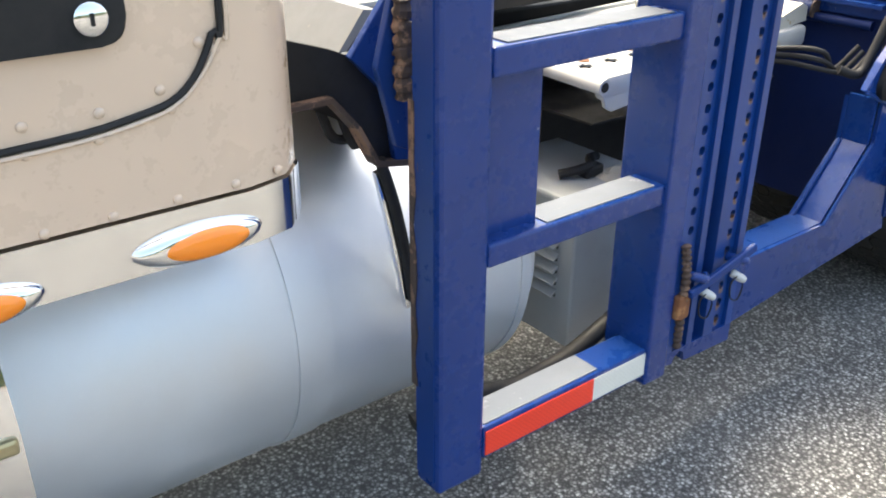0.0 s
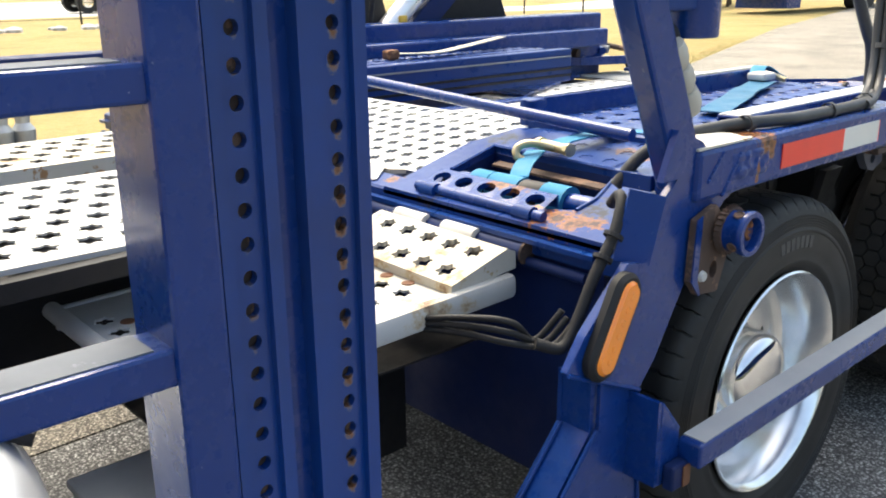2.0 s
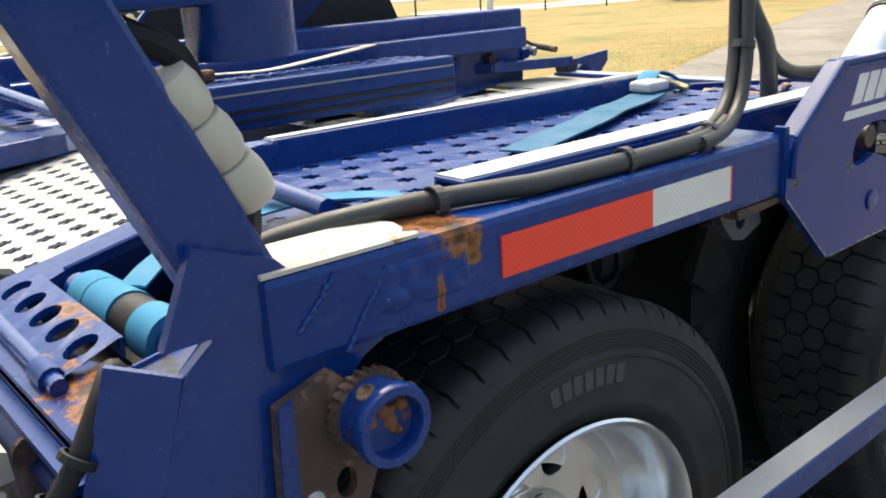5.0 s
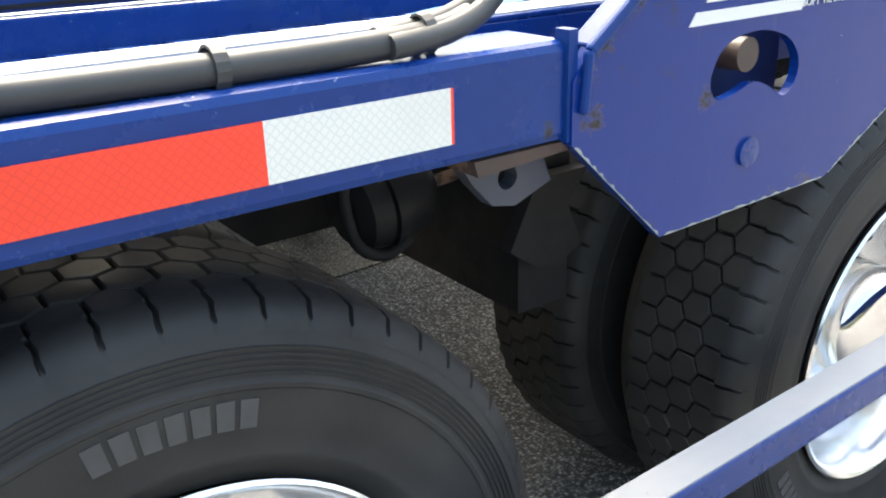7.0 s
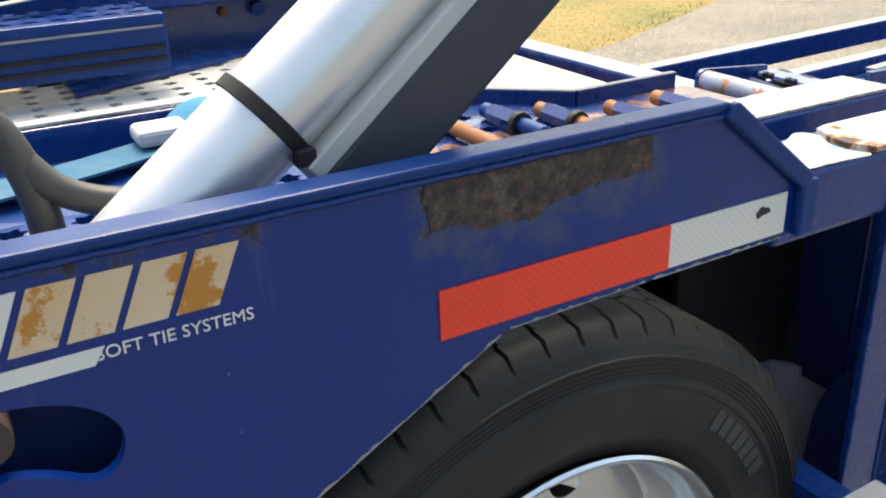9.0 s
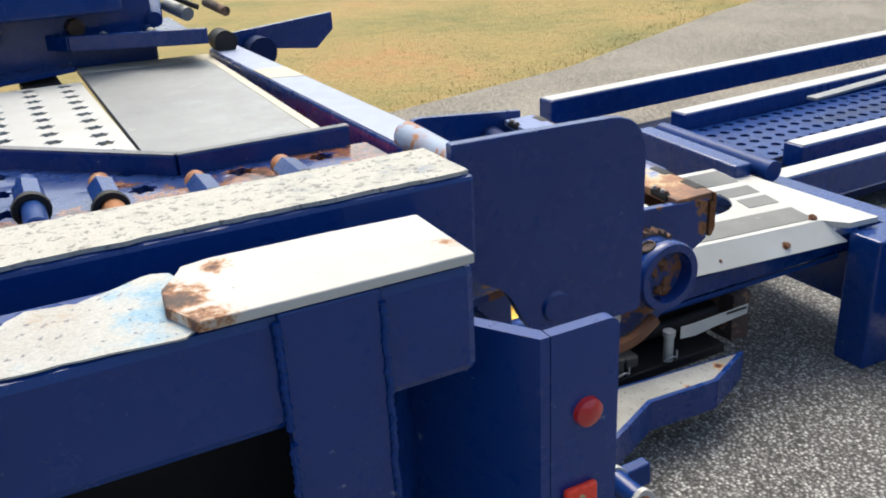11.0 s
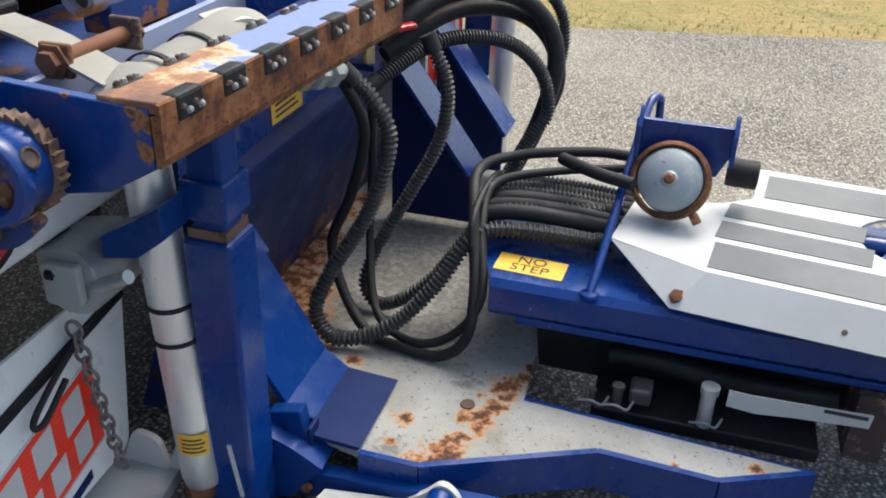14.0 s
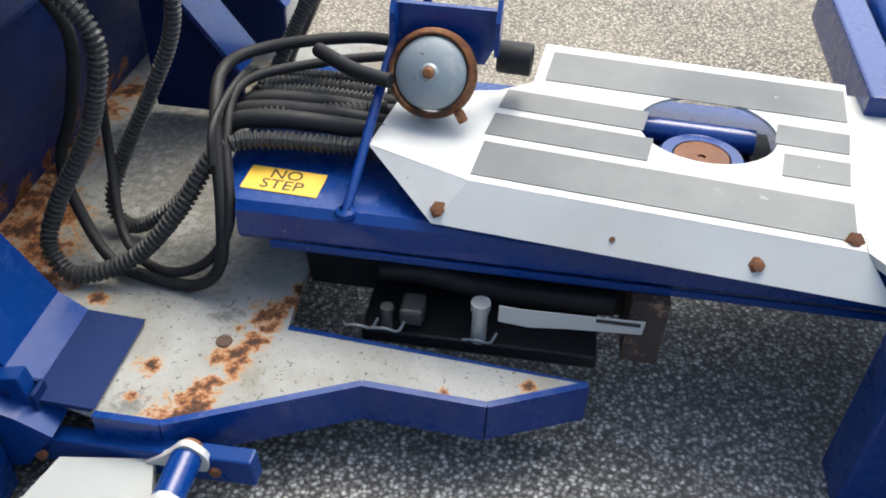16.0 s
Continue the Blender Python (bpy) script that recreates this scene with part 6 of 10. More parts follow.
for t0, t1, mt in ((0.20, 0.36, STRAP), (0.365, 0.52, BLACK), (0.525, 0.74, STRAP), (0.75, 0.88, STRAP)):
    bm = B()
    tube(bm, [ra.lerp(rb_, t0), ra.lerp(rb_, t1)], 0.040 if mt is not BLACK else 0.037, 20)
    part("webbing", bm, mt, roll, "", True)


def band(bm, pts, width, thick=0.004, steps=6):
    """A flat strap along the points, lying level across y."""
    line = spline(pts, steps)
    prev = None
    for i, p in enumerate(line):
        d = line[min(i + 1, len(line) - 1)] - line[max(i - 1, 0)]
        s = Vector((-d.y, d.x, 0)).normalized() * width / 2
        up_ = Vector((0, 0, thick))
        ring = [bm.verts.new(q) for q in (p - s, p + s, p + s + up_, p - s + up_)]
        if prev:
            for k in range(4):
                bm.faces.new((prev[k], prev[(k + 1) % 4], ring[(k + 1) % 4], ring[k]))
        else:
            bm.faces.new(ring)
        prev = ring
    bm.faces.new(list(reversed(prev)))
    return bm


part("strap_tail", band(B(), [(-0.715, 0.50, 0.950), (-0.665, 0.53, 0.968), (-0.60, 0.555, 0.985), (-0.585, 0.562, 0.985)], 0.045), STRAP, roll, "teal webbing tail")
part("far_tail", band(B(), [(-0.570, 0.540, 0.996), (-0.50, 0.535, 1.005), (-0.40, 0.50, 1.015), (-0.29, 0.43, 1.010), (-0.20, 0.36, 0.998)], 0.05), STRAP, roll, "teal webbing tail")
hook = thing("strap_hook", (-0.575, 0.54, 0.98), "zinc plated twisted strap hook lying on webbing", "hook")
bm = B()
tube(bm, [(-0.575, 0.515, 0.998), (-0.615, 0.555, 1.010), (-0.640, 0.575, 1.000), (-0.648, 0.570, 0.980), (-0.630, 0.550, 0.968)], 0.010, 10, 6)
part("hook", bm, BRASS, hook, "", True)
bm = B()
tube(bm, [(-0.577, 0.475, 1.000), (-0.560, 0.570, 1.000)], 0.012, 12)
part("pin", bm, BRASS, hook, "", True)
for x, y in ((-0.578, 0.470), (-0.559, 0.575)):
    bm = B()
    lathe(bm, [(0.0, 0.010), (0.015, 0.008), (0.017, -0.008), (0.0, -0.010)], axis_m((x, y, 1.000), (0.02, 0.1, 0)), 8)
    part("collar", bm, BRASS, hook)

wp = thing("centre_plate", (0.2, 1.2, 0.93), "white perforated walkway plate down the deck centre", "plate")
bm = B()
punched(bm, (-0.805, 0.74, 0.002), (0.46, 0.0, 0.0), (0, 0.84, 0), 8, 13, 0.020, "star", 0.006, False)
part("front_sheet", on_slope(bm), WHITE, wp)
bm = B()
prism(bm, [(-0.825, 0.84), (-0.805, 0.80), (-0.805, 1.58), (-0.825, 1.60)], "z", -0.008, 0.0025)
part("front_lip", on_slope(bm), WHITE_RUST, wp)
bm = B()
punched(bm, (-0.34, 1.02, 0.958), (1.27, 0.0, -0.023), (0, 0.36, 0), 20, 5, 0.021, "star", 0.006, False)
part("long_sheet", bm, WHITE, wp)
# Added dark blue sheet for the shaded void below the plate.
bm = B()
prism(bm, [(-0.9, 0.86), (0.42, 0.86), (0.42, 2.2), (-0.9, 2.2)], "z", 0.885, 0.893)
part("under_pan", bm, BLUE_DARK, wp)

track = thing("near_track", (0.4, 0.55, 0.98), "blue perforated wheel track with flared holes", "wheel track", "wheel tracks")
bm = B()
punched(bm, (-0.375, 0.20, 1.012), (1.33, 0, 0.0), (0, 0.585, 0), 15, 7, 0.020, "star", 0.010, True, 0.004)
part("sheet", bm, BLUE_WORN, track)
bm = B()
prism(bm, [(-0.315, 0.93), (0.97, 0.93), (0.97, 1.0), (0.86, 1.066), (-0.315, 1.071)], "y", 0.787, 0.827, 0.004)
part("inner_rail", bm, BLUE, track)
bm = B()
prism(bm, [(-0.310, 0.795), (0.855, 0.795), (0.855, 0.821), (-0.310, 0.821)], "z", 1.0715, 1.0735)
part("rail_top", bm, WHITE, track, "pale rail top")
bm = B()
prism(bm, rounded([(-0.375, 0.772), (-0.30, 0.786), (-0.30, 0.828), (-0.375, 0.835)], [0.03, 0.0, 0.0, 0.03], 5), "z", 0.955, 1.068, 0.006)
part("rail_nose", bm, BLUE_WORN, track, "rounded worn rail nose")
bm = B()
box(bm, -0.378, -0.368, 0.20, 0.785, 0.955, 1.012)
part("front_lip", bm, BLUE_WORN, track)
uch = thing("top_channel", (0.3, 0.16, 1.0), "blue channel rail, its top coloured pale for reflected sky", "rail")
bm = B()
for a, b, c, d in ((0.130, 0.136, 1.0235, 1.088), (0.186, 0.192, 1.0235, 1.088), (0.130, 0.192, 1.088, 1.0945)):
    box(bm, -0.398, 0.63, a, b, c, d, 0.002)
part("channel", bm, BLUE, uch)
# White strip carries the sky's reflection on the channel's top.
bm = B()
box(bm, -0.394, 0.626, 0.134, 0.190, 1.0945, 1.0968)
part("worn_top", bm, WHITE, uch, "white strip standing in for sky reflected on the top")
bm = B()
box(bm, -0.33, -0.10, 0.098, 0.130, 1.055, 1.068, 0.003)
part("side_strip", bm, GREY_STEEL, uch)
bm = B()
box(bm, -0.76, 1.2, 0.104, 0.199, 0.990, 1.023, 0.003)
part("shelf_plate", bm, BLUE_WORN, uch)

far_t = thing("far_track", (0.4, 2.0, 1.0), "blue perforated wheel track on the far side", "wheel track", "wheel tracks")
bm = B()
punched(bm, (-0.40, 1.86, 1.065), (1.4, 0, 0), (0, 0.30, 0), 21, 3, 0.022, "round", 0.010, True, 0.004)
part("sheet", bm, BLUE_WORN, far_t)
bm = B()
box(bm, -0.30, 1.0, 1.80, 1.86, 0.93, 1.075, 0.006)
part("inner_rail", bm, BLUE_WORN, far_t)
# Black strips on the face stand in for the shade of grooves.
for z, mat in ((1.040, GREY_STEEL), (0.985, BLACK_PAINT_SHADE), (0.955, BLACK_PAINT_SHADE)):
    bm = B()
    box(bm, -0.29, 0.99, 1.792, 1.7995, z, z + (0.006 if z > 1 else 0.010))
    part("rail_groove" if z < 1 else "rail_edge", bm, mat, far_t)
bm = B()
box(bm, -0.32, 0.44, 1.50, 1.56, 0.89, 0.935, 0.006)
part("well_rail", bm, BLUE, far_t)
bm = B()
box(bm, -0.46, 1.75, 2.18, 2.30, 1.03, 1.12, 0.01)
part("step_rail", bm, BLUE, far_t)
bm = B()
box(bm, -0.50, 1.85, 2.31, 2.45, 0.86, 1.195, 0.012)
part("outer_rail", bm, BLUE, far_t)
bm = B()
box(bm, -1.9, -0.50, 2.31, 2.43, 0.98, 1.15, 0.01)
part("front_rail", bm, BLUE_DARK, far_t)
rod = thing("cross_rod", (-0.46, 1.3, 1.05), "blue round cross rod over the deck", "rod")
bm = B()
tube(bm, [(-0.49, 2.16, 1.125), (-0.452, 0.38, 1.030)], 0.016, 12)
part("bar", bm, BLUE, rod, "", True)
bm = B()
tube(bm, [(-0.47, 2.1, 1.12), (-0.47, 2.20, 1.13)], 0.034, 12)
part("eye", bm, BLUE, rod, "", True)
pad = thing("far_flap", (-0.40, 2.05, 1.0), "blue holed flap plate on the far deck corner", "plate")
bm = B()
punched(bm, (-0.55, 1.72, 1.06), (0.10, 0, 0), (0, 0.36, 0), 1, 4, 0.022, "round", 0.01, False)
part("plate", bm, BLUE_WORN, pad)
# Reflection on the blue slab is put into this pale colour.
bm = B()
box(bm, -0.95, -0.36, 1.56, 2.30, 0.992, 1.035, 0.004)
part("corner_deck", bm, LAVENDER, pad, "corner deck, coloured pale for the reflection on top")
corner = thing("corner_beam", (-0.7, 1.7, 0.9), "dark blue slanted beam at the far deck corner", "beam")
bm = B()
prism(bm, [(-0.92, 1.50), (-0.78, 1.44), (-0.36, 1.60), (-0.36, 1.74), (-0.60, 1.72)], "z", 0.986, 1.040, 0.004)
part("beam", bm, BLUE, corner)
bag = thing("strap_heap", (-0.85, 1.98, 1.03), "loose heap of pale webbing and straps on the deck", "straps")
for k in range(5):
    bm = B()
    rr = random.Random(20 + k)
    pts = [(-0.92 + rr.uniform(-0.05, 0.15), 1.75 + rr.uniform(0, 0.4), 1.04 + rr.uniform(0, 0.09)) for _ in range(4)]
    band(bm, pts, 0.045)
    part("webbing", bm, CREAM if k % 2 else BLACK, bag)

# hoses along the rail
hs = thing("rail_hoses", (-0.2, 0.1, 1.1), "black hydraulic hose sleeve tied along the rail, splitting into two hoses", "hose")
bm = B()
tube(bm, [(-0.76, 0.19, 0.99), (-0.73, 0.16, 1.045), (-0.69, 0.13, 1.078), (-0.62, 0.11, 1.09), (-0.50, 0.098, 1.099), (-0.30, 0.09, 1.098), (-0.12, 0.086, 1.098), (0.01, 0.084, 1.102), (0.06, 0.086, 1.110)], 0.0135, 12, 6)
part("sleeve", bm, HOSE_GREY, hs, "", True)
for dy, dz in ((-0.008, 0.0), (0.014, 0.004)):
    bm = B()
    tube(bm, [(-0.05, 0.084 + dy, 1.098 + dz), (0.03, 0.085 + dy, 1.104 + dz), (0.085, 0.088 + dy, 1.122 + dz), (0.122, 0.09 + dy, 1.165 + dz), (0.142, 0.095 + dy, 1.25 + dz), (0.15, 0.11 + dy, 1.45), (0.13, 0.2 + dy, 1.75)], 0.0115, 10, 6)
    part("hose", bm, HOSE_GREY, hs, "", True)
for x, z, dirn in ((-0.50, 1.132, (1, 0, 0)), (-0.20, 1.131, (1, 0, 0)), (0.0, 1.135, (1, 0, 0.1)), (0.136, 1.253, (0.2, 0, 1))):
    bm = B()
    lathe(bm, [(0.017, -0.006), (0.0195, -0.006), (0.0195, 0.006), (0.017, 0.006)], axis_m((x, 0.090, z - 0.033), dirn), 16)
    part("cable_tie", bm, HOSE_GREY, hs)
for ob in hs.children:
    for v in ob.data.vertices:
        f = max(0.0, min(1.0, (0.22 - v.co.x) / 0.25)) * max(0.0, min(1.0, (v.co.x + 0.62) / 0.25))
        v.co.y -= 0.060 * f
h2 = thing("drop_hose", (0.42, 0.2, 1.0), "grey rubber hose bending down through the deck", "hose")
bm = B()
tube(bm, [(0.36, 0.30, 1.48), (0.455, 0.26, 1.26), (0.495, 0.25, 1.19), (0.512, 0.25, 1.12), (0.512, 0.25, 1.02)], 0.017, 10, 6)
part("hose", bm, HOSE_GREY, h2, "", True)
bm = B()
tube(bm, [(0.500, 0.25, 1.175), (0.53, 0.24, 1.14), (0.58, 0.23, 1.12), (0.66, 0.21, 1.115)], 0.015, 10, 6)
part("branch", bm, HOSE_GREY, h2, "", True)
strap2 = thing("ratchet_strap", (0.3, 0.6, 1.02), "teal ratchet strap lying folded along the track", "strap")
part("webbing", band(B(), [(0.02, 0.46, 1.026), (0.155, 0.505, 1.029), (0.347, 0.575, 1.028), (0.47, 0.625, 1.030), (0.60, 0.665, 1.029), (0.72, 0.70, 1.034)], 0.085), STRAP_SHADED, strap2)
bm = B()
box(bm, 0.685, 0.765, 0.675, 0.745, 1.040, 1.066, 0.008)
part("label_tab", bm, WHITE, strap2, "white folded label tab")
bm = B()
tube(bm, [(0.76, 0.72, 1.04), (0.80, 0.735, 1.055), (0.85, 0.72, 1.04), (0.86, 0.69, 1.03)], 0.010, 8, 4)
part("hook", bm, BRASS, strap2, "", True)
part("folded_end", band(B(), [(0.74, 0.74, 1.045), (0.80, 0.76, 1.075), (0.87, 0.76, 1.06), (0.92, 0.73, 1.03)], 0.05), STRAP, strap2)

# ---- big side plate with the maker's lettering ----
sp = thing("side_plate", (0.7, -0.01, 0.85), "large blue steel side plate with decals and a rust patch", "side plate")
OUT = [(0.143, 0.982), (0.143, 1.045), (0.165, 1.078), (0.300, 1.180), (1.142, 1.178), (1.282, 1.068), (1.282, 1.004), (1.05, 1.002), (0.872, 0.998), (0.607, 0.856), (0.284, 0.850)]


def kidney():
    """The slot: two lobes joined by a narrower waist."""
    ring = [(0.352, 1.020), (0.364, 1.044), (0.386, 1.058), (0.42, 1.064), (0.46, 1.061), (0.497, 1.046), (0.517, 1.02), (0.512, 0.993), (0.492, 0.981), (0.463, 0.996), (0.432, 1.006),
            (0.402, 0.998), (0.372, 0.993), (0.356, 1.003)]
    return [(p.x, p.z) for p in spline([(x, 0, z) for x, z in ring + ring[:1]], 3)][:-1]


bm = B()
prism(bm, OUT, "y", -0.008, 0.004, 0.0, kidney())
part("plate", bm, PLATE_BLUE, sp)
for a, b in ((6, 7), (7, 8), (8, 9), (9, 10), (10, 0)):
    bm = B()
    rr = random.Random(70 + a)
    n = 40
    line = [(OUT[a][0] + (OUT[b][0] - OUT[a][0]) * k / n, OUT[a][1] + (OUT[b][1] - OUT[a][1]) * k / n) for k in range(1, n)]
    nx, nz = OUT[b][1] - OUT[a][1], OUT[a][0] - OUT[b][0]
    h = math.hypot(nx, nz)
    rim = [(x + nx / h * d, z + nz / h * d) for (x, z), d in ((q, rr.choice((0.0006, 0.0012, 0.0018, 0.0034))) for q in reversed(line))]
    prism(bm, line + rim, "y", -0.0089, -0.0079)
    part("bare_edge", bm, SCRATCHED, sp, "bare scratched lower edge")
bm = B()
for a, b in ((2, 3), (3, 4), (4, 5)):
    p, q = OUT[a], OUT[b]
    obox(bm, (p[0], 0.004, p[1] - 0.004), (q[0], 0.004, q[1] - 0.004), 0.034, 0.010, (0, 0, 1), 0.003)
part("top_flange", bm, BLUE_WORN, sp, "folded top flange with rubbed edges")
rr = random.Random(41)
bm = B()
tube(bm, [(0.302 + 0.84 * k / 60, -0.0095 + rr.uniform(-0.0008, 0.0008), 1.1675 - 0.002 * k / 60 + rr.uniform(-0.0006, 0.0006)) for k in range(61)], 0.0035, 7, 1)
part("weld_bead", bm, BLUE, sp, "painted weld bead under the flange", True)
for p, q, w, d, upv in (((0.155, -0.012, 1.012), (0.160, -0.012, 1.075), 0.010, 0.010, (1, 0, 0)), ((0.160, -0.012, 1.072), (0.298, -0.012, 1.178), 0.010, 0.014, (0, 0, 1)),
                        ((1.140, -0.014, 1.172), (1.272, -0.014, 1.068), 0.014, 0.022, (0, 0, 1)), ((1.273, -0.014, 1.072), (1.273, -0.014, 1.004), 0.014, 0.026, (1, 0, 0))):
    bm = B()
    obox(bm, p, q, w, d, upv, 0.004)
    part("edge_lip", bm, BLUE_WORN, sp, "thick rubbed edge lip")
bm = B()
lathe(bm, [(0.018, 0.0), (0.018, 0.004), (0.014, 0.005), (0.0, 0.004)], axis_m((0.432, -0.0075, 0.922), (0, -1, 0)), 20)
part("welded_disc", bm, BLUE, sp, "", True)
bm = B()
tube(bm, [(0.424, -0.002, 1.037), (0.424, 0.10, 1.037)], 0.020, 16)
part("slot_pin", bm, PIN_BROWN, sp, "brown round pin inside the slot", True)
bm = B()
box(bm, 0.33, 0.56, 0.05, 0.06, 0.93, 1.10)
part("slot_backing", bm, BLUE_DARK, sp)


def decal(pts, mat, name, label="", lift=0.0012):
    bm = B()
    prism(bm, pts, "y", -0.008 - lift, -0.0078)
    part(name, bm, mat, sp, label)


def slab_row():
    """Plain slanted blocks where the maker's name stands."""
    x0, x1, zb, zt, lean = 0.345, 0.622, 1.103, 1.152, 0.022
    n = 7
    w = (x1 - x0) / n
    for k in range(n):
        a = x0 + k * w
        mt = LOGO_WHITE if k < 3 else LOGO_RUST
        decal([(a - lean * 0.5, zb), (a + w * 0.84 - lean * 0.5, zb), (a + w * 0.84 + lean * 0.5, zt), (a + lean * 0.5, zt)], mt, "decal_block", "slanted decal block")


slab_row()
decal([(0.308, 1.080), (0.508, 1.080), (0.517, 1.094), (0.318, 1.094)], LOGO_WHITE, "decal_underline", "white underline of the decal")
letters("SOFT TIE SYSTEMS", 0.0150, Matrix.Translation((0.570, -0.0092, 1.088)) @ Euler((radians(90), 0, 0)).to_matrix().to_4x4(), LOGO_WHITE, "decal_lettering", sp, "white lettering SOFT TIE SYSTEMS")


def rust_patch():
    rr = random.Random(5)
    top = [(0.790 + 0.252 * k / 30, 1.1625 + rr.uniform(-0.0015, 0.0015)) for k in range(31)]
    low = []
    for k in range(70):
        s = k / 69
        dip = 0.015 * max(0.0, math.sin(math.pi * min(1.0, max(0.0, (s - 0.38) / 0.62))))
        low.append((1.044 - 0.258 * s + rr.uniform(-0.001, 0.001), 1.124 + 0.022 * (s > 0.985) - dip + 0.003 * math.sin(9 * s) + 0.0025 * math.sin(31 * s) + rr.uniform(-0.0022, 0.0022)))
    bm = B()
    prism(bm, top + low, "y", -0.0095, -0.0075)
    return bm


part("rust_patch", rust_patch(), FLAKES, sp, "flaking dark rust patch")
bm = B()
box(bm, 0.799, 1.074, -0.0105, -0.0075, 1.010, 1.060)
part("red_tape", bm, RED_TAPE, sp, "red reflective tape")
bm = B()
box(bm, 1.074, 1.247, -0.0105, -0.0075, 1.011, 1.060)
part("white_tape", bm, WHITE_TAPE, sp, "white honeycomb reflective tape")
bm = B()
prism(bm, [(1.199, 1.044), (1.207, 1.051), (1.219, 1.047), (1.220, 1.042), (1.209, 1.041), (1.201, 1.038)], "y", -0.0120, -0.0100)
part("torn_spot", bm, INK, sp, "dark torn spot in the tape")
bm = B()
obox(bm, (0.145, 0.005, 1.095), (0.145, 0.005, 0.985), 0.02, 0.012, (1, 0, 0))
part("weld_seam", bm, BLUE_WORN, sp)

# ---- brake gear between the wheels ----
bc = thing("brake_chamber", (0.2, 0.42, 0.78), "black brake chamber hanging between the wheels", "brake chamber")
bm = B()
lathe(bm, [(0.0, 0.0), (0.045, 0.002), (0.062, 0.018), (0.066, 0.050), (0.074, 0.052), (0.074, 0.064), (0.066, 0.066), (0.064, 0.115), (0.050, 0.135), (0.0, 0.138)], axis_m((0.115, 0.42, 0.80), (1, 0, 0.10)), 24)
part("housing", bm, BLACK_PAINT_SHADE, bc, "", True)
bm = B()
prism(bm, rounded([(0.10, 0.96), (0.30, 0.96), (0.29, 0.80), (0.25, 0.735), (0.22, 0.74), (0.13, 0.86)], [0.0, 0.0, 0.02, 0.01, 0.01, 0.02], 3), "y", 0.492, 0.504)
part("bracket", bm, BLACK_PAINT_SHADE, bc)
bm = B()
tube(bm, [(0.10, 0.36, 0.93), (0.085, 0.36, 0.86), (0.10, 0.36, 0.78), (0.15, 0.37, 0.745), (0.20, 0.38, 0.755)], 0.009, 10, 6)
part("air_hose", bm, BLACK, bc, "black air hose", True)
bm = B()
tube(bm, [(0.235, 0.42, 0.812), (0.34, 0.42, 0.822)], 0.010, 10)
part("push_rod", bm, RUST_DARK, bc, "rusty push rod", True)

# ---- lift cylinder and slanted beam ----
cyl = thing("lift_cylinder", (0.6, 0.15, 1.0), "silver hydraulic lift cylinder with a black cable tie", "hydraulic cylinder")
d0, d1 = Vector((0.500, 0.10, 1.061)), Vector((1.515, 0.10, 1.863))
dd = (d1 - d0).normalized()
bm = B()
tube(bm, [d0, d1], 0.046, 40)
part("barrel", bm, ALU_TUBE, cyl, "", True)
bm = B()
lathe(bm, [(0.0465, -0.007), (0.0495, -0.006), (0.0495, 0.006), (0.0465, 0.007)], axis_m(d0 + dd * 0.246, dd), 40)
part("cable_tie", bm, BLACK, cyl, "black cable tie", True)
bm = B()
c = d0 + dd * 0.243 + Vector((0.020, -0.042, -0.026))
box(bm, c.x - 0.009, c.x + 0.009, c.y - 0.008, c.y + 0.008, c.z - 0.008, c.z + 0.008, 0.002)
part("tie_head", bm, BLACK, cyl)
beam = thing("lift_beam", (0.8, 0.15, 1.0), "slate grey slanted lift beam beside the cylinder", "beam")
bm = B()
bd = Vector((0.768, 0.0, 0.640))
b0 = Vector((0.742, 0.105, 1.138))
obox(bm, b0, b0 + bd * 1.35, 0.11, 0.068, (-0.640, 0, 0.768), 0.005)
part("beam", bm, SLATE, beam)
# Pale paint of the beam's top, whitened for the skylight on it.
bm = B()
fo = Vector((-0.640, 0, 0.768)) * 0.0425 + Vector((0, -0.0015, 0))
obox(bm, b0 + fo, b0 + bd * 1.35 + fo, 0.112, 0.0170, (-0.640, 0, 0.768), 0.002)
part("pale_flange", bm, WHITE, beam, "pale beam top, whitened for skylight")

# ---- rear part of the deck ----
rd = thing("rear_deck", (1.5, 0.8, 0.9), "blue rear deck with rusty cross rods and punched holes", "truck deck")
RIM = [(0.72, 1.262), (1.036, 1.216), (1.165, 1.197), (1.582, 0.796), (1.853, 0.798)]


def rim_y(x):
    """Where the rim rail runs at a given x."""
    for (xa, ya), (xb, yb) in zip(RIM, RIM[1:]):
        if x <= xb:
            return ya + (yb - ya) * (x - xa) / (xb - xa)
    return RIM[-1][1]


def trim_to_rim(bm):
    """Cuts the deck sheet along the line of its rim rail."""
    for (xa, ya), (xb, yb) in zip(RIM, RIM[1:]):
        bmesh.ops.bisect_plane(bm, geom=bm.verts[:] + bm.edges[:] + bm.faces[:], plane_co=(xa, ya, 0.93), plane_no=(ya - yb, xb - xa, 0))
    gone = [f for f in bm.faces if f.calc_center_median().y > rim_y(f.calc_center_median().x)]
    bmesh.ops.delete(bm, geom=gone, context='FACES')
    return bm


bm = B()
for xa, xb, n in ((0.853, 1.147, 2), (1.147, 1.267, 1), (1.267, 1.413, 1), (1.413, 1.627, 1), (1.627, 1.693, 1), (1.693, 1.879, 1)):
    punched(bm, (xa, 0.315, 0.937), (xb - xa, 0, 0), (0, 0.98, 0), n, 10, 0.0205, "star", 0.010, False, 0.002)
